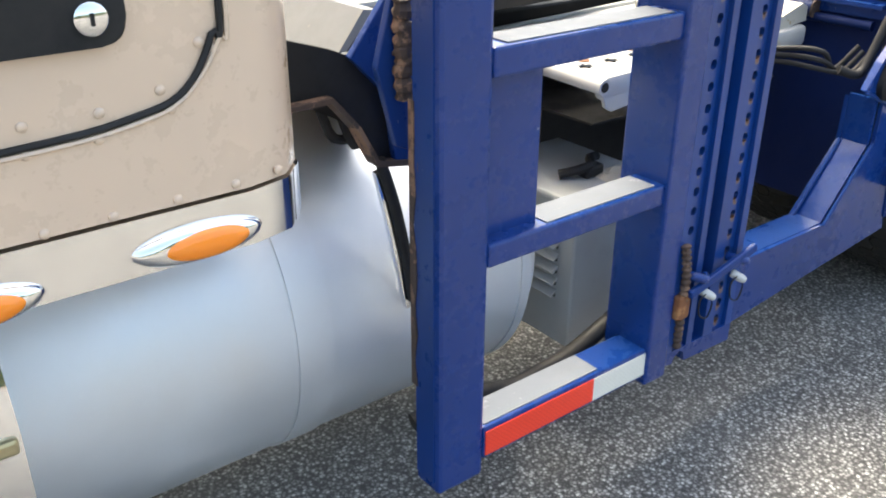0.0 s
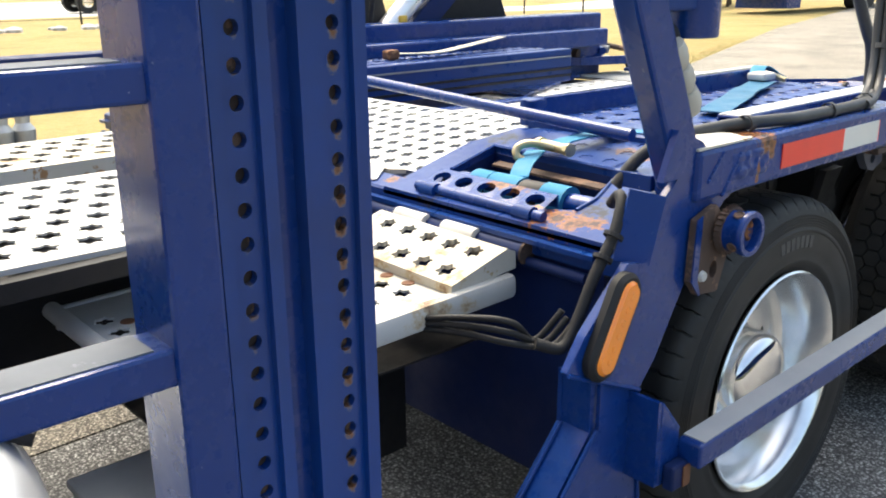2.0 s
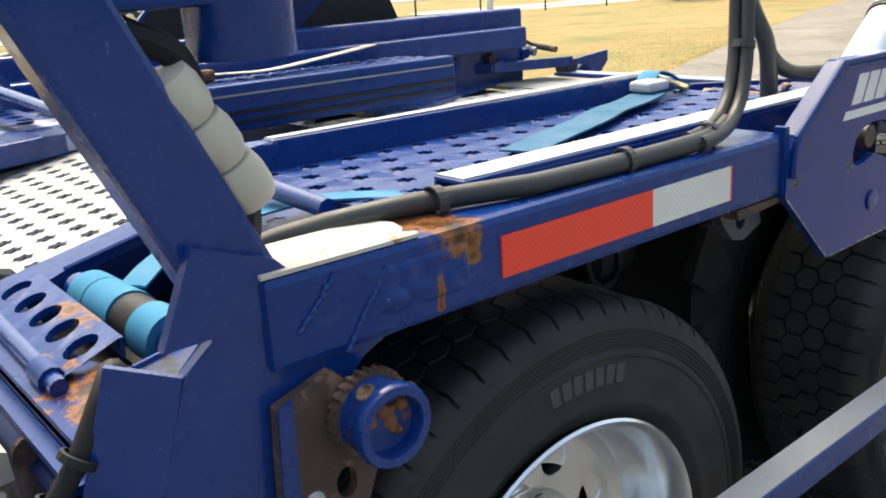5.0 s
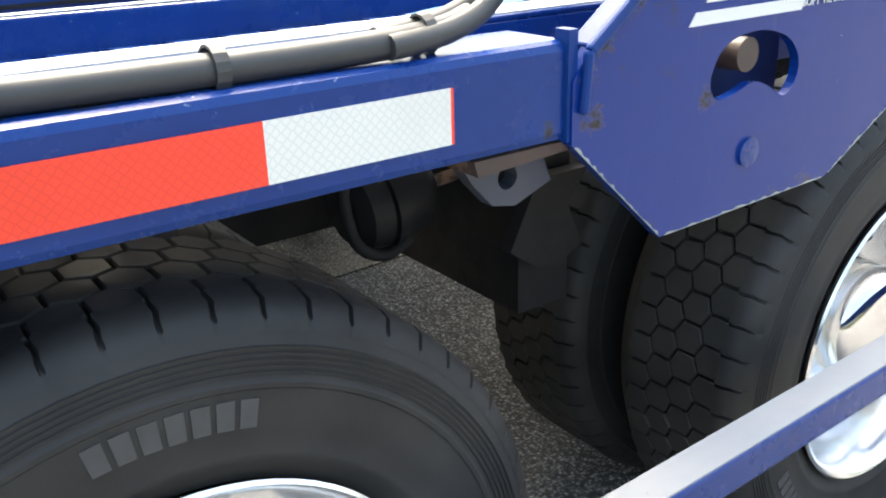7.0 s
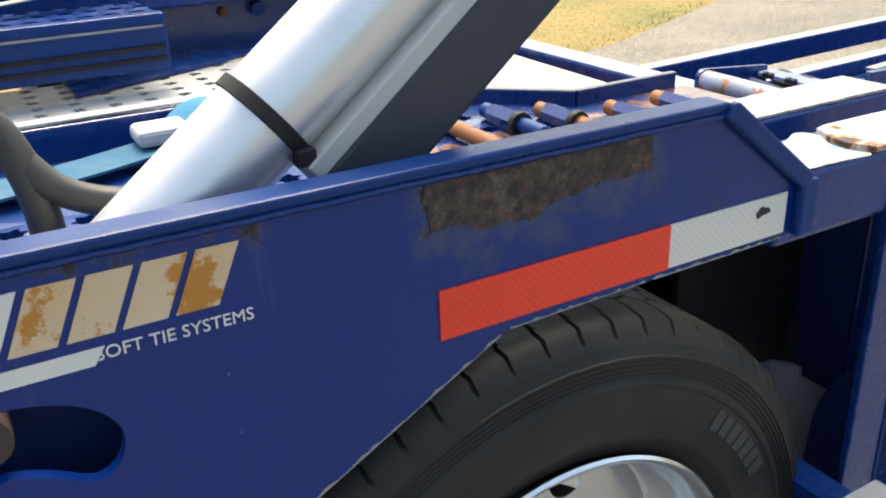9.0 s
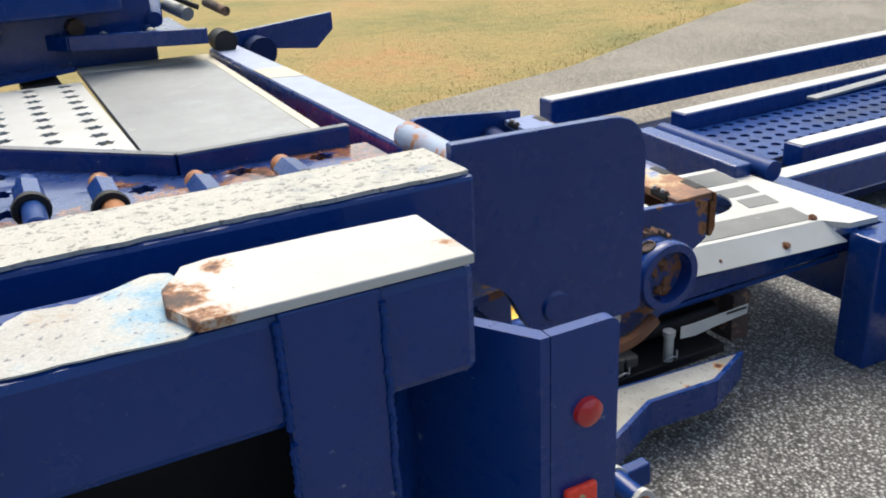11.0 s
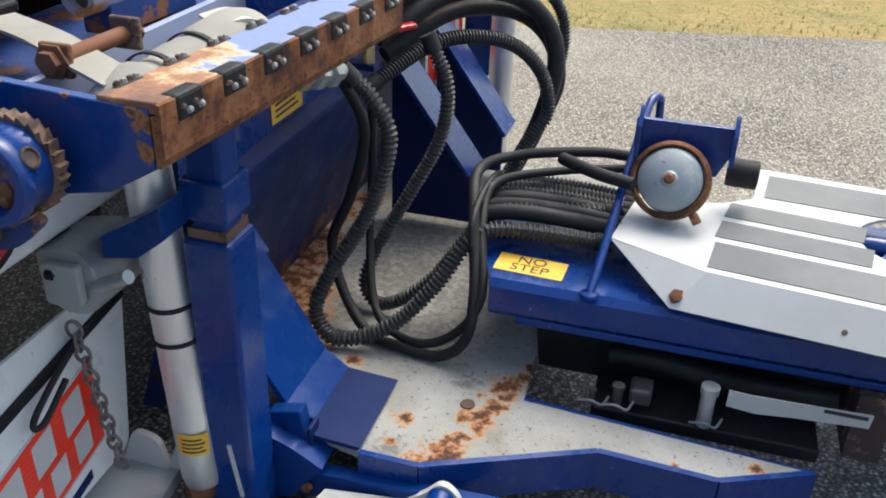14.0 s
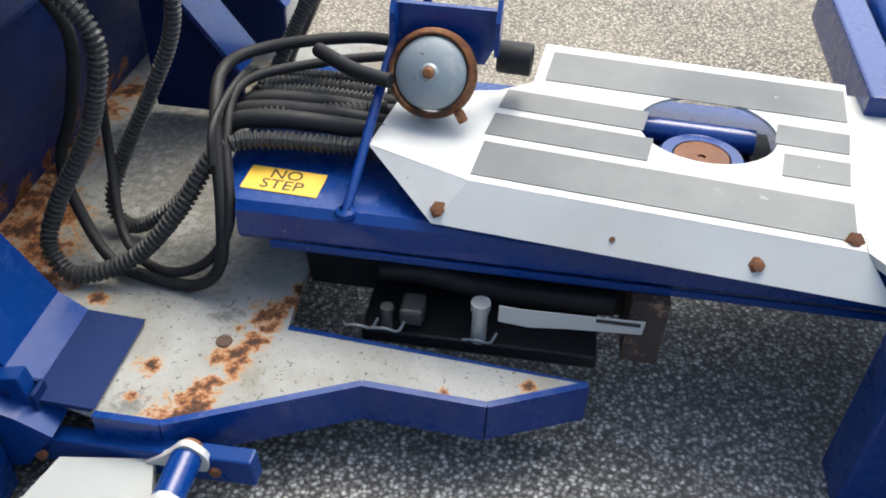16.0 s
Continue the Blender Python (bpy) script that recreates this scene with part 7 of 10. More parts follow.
part("sheet", trim_to_rim(bm), DECK_WORN, rd, "rust-flecked punched blue sheet")
RODS = [(1.147, 0.60, 0.998, ROD_RUST), (1.267, 0.60, 0.922, ROD_RUST), (1.378, 0.62, 0.834, BLUE_WORN), (1.467, 0.50, 0.775, ROD_RUST), (1.583, 0.48, 0.703, ROD_RUST), (1.706, 0.49, 0.706, ROD_RUST)]
for x, y0, y1, rod_mat in RODS:
    bm = B()
    lathe(bm, [(0.0, 0.0), (0.0125, 0.0), (0.015, 0.003), (0.0155, y1 - y0 - 0.004), (0.012, y1 - y0), (0.0, y1 - y0)], axis_m((x - 0.004, y0, 0.955), (0.004, y1 - y0, 0)), 14)
    roller = part("roller", bm, rod_mat, rd, "rusty round cross rod" if rod_mat is ROD_RUST else "blue painted cross rod", True)
    bm = B()
    tube(bm, [(x - 0.003, y1 - 0.125, 0.955), (x - 0.001, y1 - 0.035, 0.955)], 0.0205, 6)
    part("collar", bm, BLUE, roller, "blue six-sided collar")
    bm = B()
    lathe(bm, [(0.0165, -0.008), (0.0235, -0.007), (0.025, 0.0), (0.0235, 0.007), (0.0165, 0.008)], axis_m((x - 0.004, y1 - 0.130, 0.955), (0, 1, 0)), 18)
    part("rubber_ring", bm, BLACK, roller, "black rubber ring", True)
    if y0 > 0.55:
        bm = B()
        box(bm, x - 0.026, x + 0.020, y0 - 0.085, y0 + 0.01, 0.9375, 0.958, 0.006)
        part("rod_seat", bm, BLUE, rd, "blue welded rod seat")
bm = B()
for (xa, ya), (xb, yb) in zip(RIM, RIM[1:]):
    obox(bm, (xa, ya + 0.009, 0.930), (xb, yb + 0.009, 0.930), 0.018, 0.076, (0, 0, 1), 0.003)
part("rim_rail", bm, BLUE, rd)
bm = B()
for (xa, ya), (xb, yb) in zip(RIM, RIM[1:]):
    obox(bm, (xa, ya + 0.009, 0.9685), (xb, yb + 0.009, 0.9685), 0.016, 0.0015)
part("rim_top", bm, SCUFFED, rd, "pale rim top")
FAR_RIM = [(0.95, 3.02), (1.335, 2.60), (1.600, 2.248), (1.955, 2.100)]
bm = B()
for (xa, ya), (xb, yb) in zip(FAR_RIM, FAR_RIM[1:]):
    obox(bm, (xa, ya, 0.949), (xb, yb, 0.949), 0.016, 0.044, (0, 0, 1), 0.003)
part("far_rim_rail", bm, BLUE, rd)
bm = B()
prism(bm, FAR_RIM + [(1.98, 2.75), (0.95, 3.10)], "z", 0.926, 0.934)
part("far_deck", bm, DECK_WORN, rd)
for x, y, ln in ((1.42, 2.62, 0.16), (1.56, 2.47, 0.14), (1.70, 2.34, 0.13), (1.83, 2.28, 0.12)):
    bm = B()
    tube(bm, [(x, y, 0.956), (x - 0.005, y + ln, 0.956)], 0.017, 10)
    stub = part("far_rod", bm, BLUE_WORN, rd, "blue rod stub", True)
    bm = B()
    tube(bm, [(x + 0.002, y - 0.05, 0.954), (x, y - 0.001, 0.956)], 0.012, 10)
    part("rod_tip", bm, CREAM, stub, "bare pale rod tip", True)
bm = B()
lathe(bm, [(0.0, -0.035), (0.028, -0.03), (0.04, -0.008), (0.036, 0.015), (0.02, 0.032), (0.0, 0.035)], Matrix.Translation((1.80, 2.40, 0.992)), 14)
part("rusty_knob", bm, RUST_DARK, rd, "rust-brown knob", True)
bm = B()
prism(bm, [(0.75, 1.86), (1.14, 2.03), (1.60, 2.235), (1.60, 2.44), (0.75, 2.44)], "z", 0.872, 0.884)
part("far_sheet", bm, BLUE, rd)
gp = thing("grey_end_plate", (1.78, 1.6, 0.86), "dull grey steel plate at the deck end", "plate")
bm = B()
prism(bm, [(1.592, 0.83), (1.93, 0.83), (1.985, 2.27), (1.61, 2.31)], "z", 0.855, 0.870)
part("plate", bm, GREY_STEEL, gp)
bm = B()
prism(bm, [(1.606, 2.20), (1.982, 2.165), (1.984, 2.268), (1.611, 2.308)], "z", 0.8702, 0.8712)
part("primer_band", bm, CREAM, gp, "cream primer band")
bm = B()
prism(bm, [(1.912, 0.90), (1.931, 0.90), (1.980, 2.16), (1.958, 2.165)], "z", 0.8702, 0.8712)
part("primer_edge", bm, CREAM, gp, "cream primer edge")
bm = B()
punched(bm, (0.422, 0.86, 0.868), (1.17, 0, 0), (0, 1.225, 0), 13, 16, 0.0205, "star", 0.006, False)
part("walkway", bm, WHITE, gp, "white perforated sheet")
bm = B()
box(bm, 1.935, 1.957, 1.0, 2.2, 0.80, 0.854)
part("tape_edge", bm, RED_LENS, gp)
crossb = thing("rear_cross_beam", (2.02, 1.5, 0.8), "blue rear cross beam with a pale top", "beam")
bm = B()
box(bm, 1.985, 2.075, 0.876, 2.25, 0.80, 0.888, 0.006)
part("beam", bm, BLUE, crossb)
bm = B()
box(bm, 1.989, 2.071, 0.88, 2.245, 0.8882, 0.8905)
part("pale_top", bm, LAVENDER, crossb, "pale blue beam top")
bm = B()
prism(bm, [(1.989, 1.66), (2.071, 1.63), (2.071, 1.79), (1.989, 1.80)], "z", 0.8906, 0.8915)
part("tan_patch", bm, CREAM, crossb, "tan worn patch")
wing = thing("far_ratchet_wing", (2.2, 2.28, 0.85), "blue ratchet wing plate on the far corner", "bracket")
bm = B()
prism(bm, [(2.07, 0.925), (2.40, 0.955), (2.40, 0.90), (2.34, 0.845), (2.07, 0.875)], "y", 2.27, 2.285, 0.003)
part("plate", bm, BLUE, wing)
bm = B()
tube(bm, [(2.14, 2.20, 0.865), (2.14, 2.27, 0.865)], 0.045, 16)
part("drum", bm, BLUE_DARK, wing, "", True)
bm = B()
box(bm, 1.98, 2.07, 2.22, 2.27, 0.35, 0.86, 0.006)
part("post", bm, BLUE, wing)

rr2 = thing("rear_side_rail", (1.5, 0.1, 0.95), "blue rear side rail with a white rusty top plate", "rail")
bm = B()
box(bm, 1.272, 1.64, 0.022, 0.132, 0.970, 1.060, 0.008)
part("beam", bm, BLUE, rr2)
bm = B()
prism(bm, [(1.437, 0.0185), (1.637, 0.018), (1.639, 0.116), (1.56, 0.119), (1.47, 0.122), (1.448, 0.117), (1.441, 0.098), (1.428, 0.083), (1.424, 0.052), (1.432, 0.034)], "z", 1.0612, 1.0695, 0.0015)
part("top_plate", bm, TOP_WHITE, rr2, "white rusty top plate")
bm = B()
rr = random.Random(19)
ring = [(1.296, 0.036), (1.33, 0.027), (1.37, 0.026), (1.44, 0.026), (1.44, 0.128), (1.40, 0.124), (1.375, 0.112), (1.345, 0.118), (1.32, 0.096), (1.305, 0.066)]
ring = [(p.x + rr.uniform(-0.003, 0.003), p.y + rr.uniform(-0.002, 0.002)) for p in spline([(x, y, 0) for x, y in ring + ring[:1]], 4)[:-1]]
prism(bm, ring, "z", 1.0598, 1.0612)
part("worn_paint", bm, CYAN_WORN, rr2, "worn pale paint")
ib = thing("inner_rail", (1.45, 0.25, 0.98), "blue inner rail with a chalky white top", "rail")
bm = B()
box(bm, 1.12, 1.745, 0.205, 0.305, 0.975, 1.060, 0.005)
part("beam", bm, BLUE, ib)
bm = B()
rr = random.Random(23)
edge = [(1.14 + 0.6 * k / 40, 0.2065 + rr.uniform(0.0, 0.004)) for k in range(41)]
back = [(1.74 - 0.6 * k / 40, 0.3035 - rr.uniform(0.0, 0.004)) for k in range(41)]
prism(bm, edge + back, "z", 1.0605, 1.0645)
part("chalky_top", bm, CHALK, ib)
tr2 = thing("tail_rail", (1.6, 0.47, 0.84), "blue tail rail with a pale top and a rusty end", "rail")
bm = B()
box(bm, 1.40, 1.755, 0.382, 0.437, 0.835, 0.905, 0.004)
part("beam", bm, BLUE_WORN, tr2)
bm = B()
prism(bm, [(1.41, 0.384), (1.728, 0.384), (1.700, 0.435), (1.41, 0.435)], "z", 0.9055, 0.909)
part("pale_top", bm, WHITE_RUST, tr2, "pale worn top")
bm = B()
prism(bm, rounded([(1.640, 0.878), (1.70, 0.898), (1.750, 0.868), (1.752, 0.840), (1.655, 0.840)], 0.006, 2), "y", 0.3792, 0.3822)
part("rusty_end", bm, STAIN, tr2, "rust-brown stain")
col = thing("corner_column", (1.6, 0.15, 0.3), "blue vertical corner column behind the rear wheel", "column")
bm = B()
prism(bm, [(1.488, 0.019), (1.562, 0.019), (1.632, 0.13), (1.620, 0.13), (1.555, 0.030), (1.488, 0.030)], "z", 0.32, 1.0605, 0.002)
part("column", bm, BLUE, col)
# Added black sheet fills the gap with shade and hides what lies behind.
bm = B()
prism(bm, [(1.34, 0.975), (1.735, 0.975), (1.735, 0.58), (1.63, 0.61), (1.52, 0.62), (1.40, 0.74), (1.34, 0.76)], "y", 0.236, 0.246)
part("inner_panel", bm, BLACK_PAINT_SHADE, col, "black sheet standing in for the shaded gap above the wheel")
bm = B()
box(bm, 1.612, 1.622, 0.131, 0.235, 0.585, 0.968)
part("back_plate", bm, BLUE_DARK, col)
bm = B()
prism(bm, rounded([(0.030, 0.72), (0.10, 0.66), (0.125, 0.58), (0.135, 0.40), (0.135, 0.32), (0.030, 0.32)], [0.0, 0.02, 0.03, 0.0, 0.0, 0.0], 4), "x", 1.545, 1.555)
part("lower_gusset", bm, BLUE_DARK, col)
rr = random.Random(61)
for xw, za, zb in ((1.487, 0.972, 1.055), (1.487, 0.60, 0.96), (1.563, 0.40, 1.05)):
    bm = B()
    n = int((zb - za) / 0.008)
    tube(bm, [(xw + rr.uniform(-0.001, 0.001), 0.0185, za + (zb - za) * k / n) for k in range(n + 1)], 0.0032, 7, 2, 0.008, 0.3)
    part("weld_bead", bm, BLUE_WORN, col, "", True)
bm = B()
prism(bm, [(1.617, 0.13), (1.632, 0.13), (1.699, 0.027), (1.699, 0.014), (1.690, 0.014)], "z", 0.40, 0.985)
part("lamp_web", bm, BLUE, col, "chipped blue lamp bracket web")
bm = B()
prism(bm, rounded([(1.70, 0.985), (1.768, 0.985), (1.768, 0.45), (1.70, 0.40)], [0.0, 0.012, 0.0, 0.0], 4), "y", 0.014, 0.026)
lp = part("edge_plate", bm, BLUE, col)
bm = B()
lathe(bm, [(0.014, 0.0), (0.013, 0.005), (0.007, 0.009), (0.0, 0.010)], axis_m((1.736, 0.014, 0.905), (0, -1, 0)), 16)
part("red_marker", bm, RED_LENS, lp, "round red marker", True)
bm = B()
prism(bm, [(1.712, 0.835), (1.744, 0.835), (1.742, 0.700), (1.706, 0.700)], "y", 0.007, 0.0138, 0.002)
rf = part("reflector", bm, RED_TAPE, lp, "rectangular red reflector")
for z in (0.825, 0.71):
    bm = B()
    lathe(bm, [(0.0035, 0.0), (0.003, 0.0015), (0.0, 0.002)], axis_m((1.727, 0.007, z), (0, -1, 0)), 8)
    part("screw", bm, BRASS, rf)
mf = thing("front_mud_flap", (1.62, 0.3, 0.12), "ribbed grey plastic mud flap behind the rear wheel", "mud flap")
bm = B()
ribs = [(1.640 - 0.19 * k / 160 - (0.0030 if k % 4 in (1, 2) else 0.0), 0.17 + 0.27 * k / 160) for k in range(161)]
prism(bm, ribs + [(1.458, 0.446), (1.648, 0.176)], "z", 0.12, 0.60)
part("sheet", bm, GREY_PAINT, mf)
bm = B()
prism(bm, [(1.650, 0.168), (1.455, 0.445), (1.490, 0.470), (1.680, 0.195)], "z", 0.601, 0.68)
part("hanger", bm, BLACK_PAINT_SHADE, mf)


# ---- rear end of the truck ----
def moved(bm, fn):
    """Shifts each corner of a bmesh by a function of its place."""
    for v in bm.verts:
        v.co = fn(v.co)
    return bm


def bolt(x, y, z, towards, r, mat, parent, name="bolt"):
    bm = B()
    lathe(bm, [(r * 1.5, 0.0), (r * 1.5, r * 0.25), (r, r * 0.3), (r * 0.95, r * 0.9), (0.0, r)], axis_m((x, y, z), towards), 6)
    return part(name, bm, mat, parent)


def ring_hose(name, pts, r, label, mat=BLACK, ribs=0.0, group="hoses", depth=0.30):
    bm = B()
    tube(bm, pts, r, 10, 7, ribs, depth)
    if not ribs:
        return solo(name, bm, mat, label, "hose", group, smooth=True)
    hose = thing(name, pts[0], label, "hose", group)
    part("ribbed_tube", bm, mat, hose)
    for a, b in ((pts[0], pts[1]), (pts[-1], pts[-2])):
        a, b = Vector(a), Vector(b)
        bm = B()
        tube(bm, [a - (b - a).normalized() * 0.004, a + (b - a).normalized() * 0.03], r * 1.12, 12)
        part("end_cuff", bm, BLACK, hose, "smooth black end cuff", True)
    return hose


corner_p = thing("rear_corner_plate", (1.8, 0.26, 0.85), "upright blue corner plate with rounded corners", "plate")
bm = B()
prism(bm, rounded([(1.747, 1.077), (1.995, 1.072), (1.995, 0.83), (1.845, 0.828), (1.81, 0.90), (1.77, 0.922), (1.755, 0.932), (1.747, 0.94)],
                  [0, 0.05, 0.004, 0.035, 0.02, 0.01, 0.01, 0], 6), "y", 0.255, 0.268, 0.002)
part("plate", bm, BLUE, corner_p)
bm = B()
lathe(bm, [(0.0, 0.004), (0.016, 0.004), (0.019, 0.0)], axis_m((1.872, 0.255, 0.866), (0, -1, 0)), 24)
part("plug", bm, BLUE, corner_p, "round welded plug", True)

rbox = thing("rear_strap_box", (2.1, 0.6, 0.82), "open blue steel box with a serrated rusty rear edge", "strap box")
bm = B()
prism(bm, [(1.985, 0.918), (2.184, 0.9065), (2.184, 0.849), (2.13, 0.818), (1.985, 0.79)], "y", 0.345, 0.357, 0.0015)
part("near_wall", bm, WALL_RUSTED, rbox)
bm = B()
prism(bm, rounded([(1.985, 0.945), (2.215, 0.925), (2.215, 0.86), (2.10, 0.80), (1.985, 0.80)], [0.03, 0, 0, 0, 0], 4), "y", 0.862, 0.874)
part("far_wall", bm, BLUE, rbox)
bm = B()
box(bm, 1.985, 2.085, 0.358, 0.861, 0.806, 0.816)
part("bottom", bm, BLUE_DARK, rbox)
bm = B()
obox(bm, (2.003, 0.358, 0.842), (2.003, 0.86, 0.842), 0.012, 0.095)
part("inner_wall", bm, LAVENDER, rbox, "pale inner wall")


def chipped_plate():
    """Pale blue paint that gives way to orange rust and bare primer towards one end."""
    m, nt, b = material("chipped_blue_over_rust")
    n1 = noise_node(nt, 16.0, 8.0, 0.7)
    n2 = noise_node(nt, 60.0, 4.0)
    tc = nt.nodes.new("ShaderNodeTexCoord")
    sep = nt.nodes.new("ShaderNodeSeparateXYZ")
    nt.links.new(tc.outputs["Object"], sep.inputs[0])
    grad = nt.nodes.new("ShaderNodeMapRange")
    grad.inputs["From Min"].default_value = 0.36
    grad.inputs["From Max"].default_value = 0.62
    grad.inputs["To Min"].default_value = 0.26
    grad.inputs["To Max"].default_value = -0.22
    nt.links.new(sep.outputs[1], grad.inputs[0])
    add = nt.nodes.new("ShaderNodeMath")
    add.operation = 'ADD'
    nt.links.new(n1.outputs[0], add.inputs[0])
    nt.links.new(grad.outputs[0], add.inputs[1])
    r = ramp(nt, add.outputs[0], [(0.46, (0.17, 0.22, 0.40)), (0.50, (0.42, 0.40, 0.36)), (0.54, (0.50, 0.38, 0.20)), (0.60, (0.33, 0.14, 0.05)), (0.72, (0.14, 0.055, 0.024))])
    c = mix(nt, 0.2, r.outputs[0], n2.outputs[0])
    c2 = mix(nt, 0.8, c, r.outputs[0])
    nt.links.new(c2, b.inputs["Base Color"])
    b.inputs["Roughness"].default_value = 0.6
    bump(nt, b, n2.outputs[0], 0.3)
    return m


CHIPPED = chipped_plate()
SKEW = 0.049 / 0.52


def skewed(bm):
    """Shears a mesh of the strap box so that its far end lies further back."""
    for v in bm.verts:
        v.co.x += SKEW * (v.co.y - 0.345)
    return bm


bm = B()
box(bm, 2.130, 2.193, 0.347, 0.860, 0.902, 0.914, 0.002)
part("top_plate", skewed(bm), CHIPPED, rbox, "toothed top plate, blue paint worn to rust")
bm = B()
prism(bm, [(2.193, 0.9135), (2.197, 0.9125), (2.197, 0.862), (2.192, 0.852), (2.187, 0.852), (2.187, 0.9015), (2.193, 0.9015)], "y", 0.3435, 0.862)
part("rear_face", skewed(bm), PITTED, rbox, "heavily rusted rear face")
for k in range(7):
    c = 0.347 + 0.51 * (k + 0.55) / 7
    for x0, x1, z0 in ((2.179, 2.1985, 0.889), (2.1285, 2.139, 0.904)):
        bm = B()
        box(bm, x0, x1, c - 0.021, c + 0.021, z0, 0.9152, 0.004)
        pocket = part("tooth_pocket", skewed(bm), BLACK_PAINT_SHADE, rbox, "dark toothed pocket")
        for j in range(4):
            bm = B()
            d = c - 0.0135 + 0.009 * j
            at = (x1 - 0.0008, d, 0.902 - 0.005 * (j % 2)) if x0 > 2.15 else (x0 + 0.004, d, 0.9148)
            lathe(bm, [(0.0, 0.005), (0.003, 0.004), (0.0042, 0.0)], axis_m(at, (1, 0, 0.4) if x0 > 2.15 else (0, 0, 1)), 6)
            part("tooth", skewed(bm), GREY_STEEL if j % 2 else RUST_DARK, pocket)

spool = thing("strap_spool", (2.12, 0.53, 0.85), "cream webbing wound on a spool in the strap box", "strap")
bm = B()
prof = [(0.0, 0.0), (0.030, 0.0)]
for i, (rr, z) in enumerate(((0.038, 0.01), (0.046, 0.05), (0.040, 0.06), (0.040, 0.10), (0.045, 0.11), (0.045, 0.16), (0.050, 0.17), (0.052, 0.23), (0.046, 0.25), (0.0, 0.25))):
    prof.append((rr, z))
lathe(bm, prof, axis_m((2.098, 0.405, 0.862), (0.10, 1, 0.05)), 28)
part("webbing", bm, GREY_WEB, spool, "", True)
for d in (0.075, 0.145):
    bm = B()
    lathe(bm, [(0.0465, -0.004), (0.0485, -0.003), (0.0485, 0.003), (0.0465, 0.004)], axis_m(Vector((2.098, 0.405, 0.862)) + d * Vector((0.10, 1, 0.05)).normalized(), (0.10, 1, 0.05)), 28)
    part("black_band", bm, BLACK, spool, "black rubber band")
bm = B()
tube(bm, [(2.122, 0.66, 0.875), (2.15, 0.86, 0.885)], 0.022, 12)
part("shaft", bm, BLUE_DARK, spool, "", True)
part("loose_flap", band(B(), [(2.10, 0.60, 0.912), (2.125, 0.63, 0.916), (2.135, 0.645, 0.895)], 0.06), CREAM, spool)
tail = thing("strap_tail", (2.0, 0.45, 0.9), "flat cream strap leading to a black buckle", "strap")
part("webbing", band(B(), [(2.10, 0.43, 0.895), (2.05, 0.445, 0.905), (1.98, 0.475, 0.914), (1.90, 0.50, 0.92)], 0.045), GREY_WEB, tail)
bm = B()
box(bm, 1.80, 1.895, 0.475, 0.545, 0.918, 0.932, 0.004)
part("buckle", bm, BLACK_PAINT_SHADE, tail, "black buckle")
clamp = thing("strap_clamp", (2.03, 0.47, 0.88), "rusty bolt with square washers across the box", "bolt")
bm = B()
tube(bm, [(2.03, 0.425, 0.91), (2.045, 0.535, 0.915)], 0.009, 10)
part("shank", bm, RUST, clamp, "", True)
for x, y, z in ((2.028, 0.43, 0.91), (2.044, 0.525, 0.915)):
    bm = B()
    obox(bm, (x, y - 0.004, z), (x, y + 0.004, z), 0.036, 0.036, (0, 0, 1), 0.003)
    part("washer", bm, RUST_DARK if y > 0.5 else RUST, clamp)
bolt(2.027, 0.425, 0.91, (0, -1, 0), 0.013, RUST, clamp, "nut")
bolt(2.0447, 0.530, 0.915, (0, 1, 0), 0.012, RUST, clamp, "nut")

roll = thing("pipe_roller", (1.9, 0.75, 0.9), "open pipe roller, half rusted, on a blue welded base", "roller")
a, b = Vector((1.945, 0.58, 0.932)), Vector((1.958, 0.80, 0.932))
bm = B()
d = (b - a).normalized()
lathe(bm, [(0.016, 0.012), (0.016, 0.0), (0.024, 0.0), (0.024, 0.10), (0.0241, 0.23), (0.0, 0.23)], axis_m(a, d), 24)
part("pipe", bm, HALF_RUST, roll, "", True)
bm = B()
lathe(bm, [(0.0, 0.012), (0.0165, 0.012)], axis_m(a, d), 20)
part("bore", bm, RUST_DARK, roll)
bm = B()
obox(bm, a + Vector((0, 0.03, -0.032)), b + Vector((0, -0.02, -0.032)), 0.044, 0.04, (0, 0, 1), 0.003)
part("base", bm, RUST_BLUE, roll)
deck_tail = thing("tail_deck", (1.9, 0.7, 0.85), "rust-flecked blue tail plate with punched slots", "plate")
bm = B()
prism(bm, [(1.79, 0.31), (1.985, 0.34), (1.985, 0.88), (1.79, 0.90)], "z", 0.862, 0.872)
part("plate", bm, RUST_BLUE, deck_tail)

ratchet("rear_ratchet", (2.057, 0.305, 0.849), 0.046, "blue strap ratchet with a rusty toothed wheel")
rrb = thing("rear_ratchet_bracket", (2.0, 0.29, 0.78), "rusty curved bracket with a white pin under the ratchet", "bracket")
bm = B()
prism(bm, rounded([(1.945, 0.835), (2.03, 0.825), (2.09, 0.80), (2.05, 0.765), (1.985, 0.755), (1.955, 0.78)], 0.012, 3), "y", 0.30, 0.312, 0.002)
part("plate", bm, RUST_BLUE, rrb)
bm = B()
tube(bm, [(1.975, 0.285, 0.765), (2.01, 0.282, 0.772), (2.045, 0.284, 0.79)], 0.009, 8, 4)
part("loop", bm, RUST, rrb, "", True)
bm = B()
lathe(bm, [(0.0, 0.007), (0.012, 0.006), (0.016, 0.0)], axis_m((1.985, 0.298, 0.80), (0, -1, 0)), 16)
part("pin_head", bm, WHITE_RUST, rrb, "chipped white pin head", True)

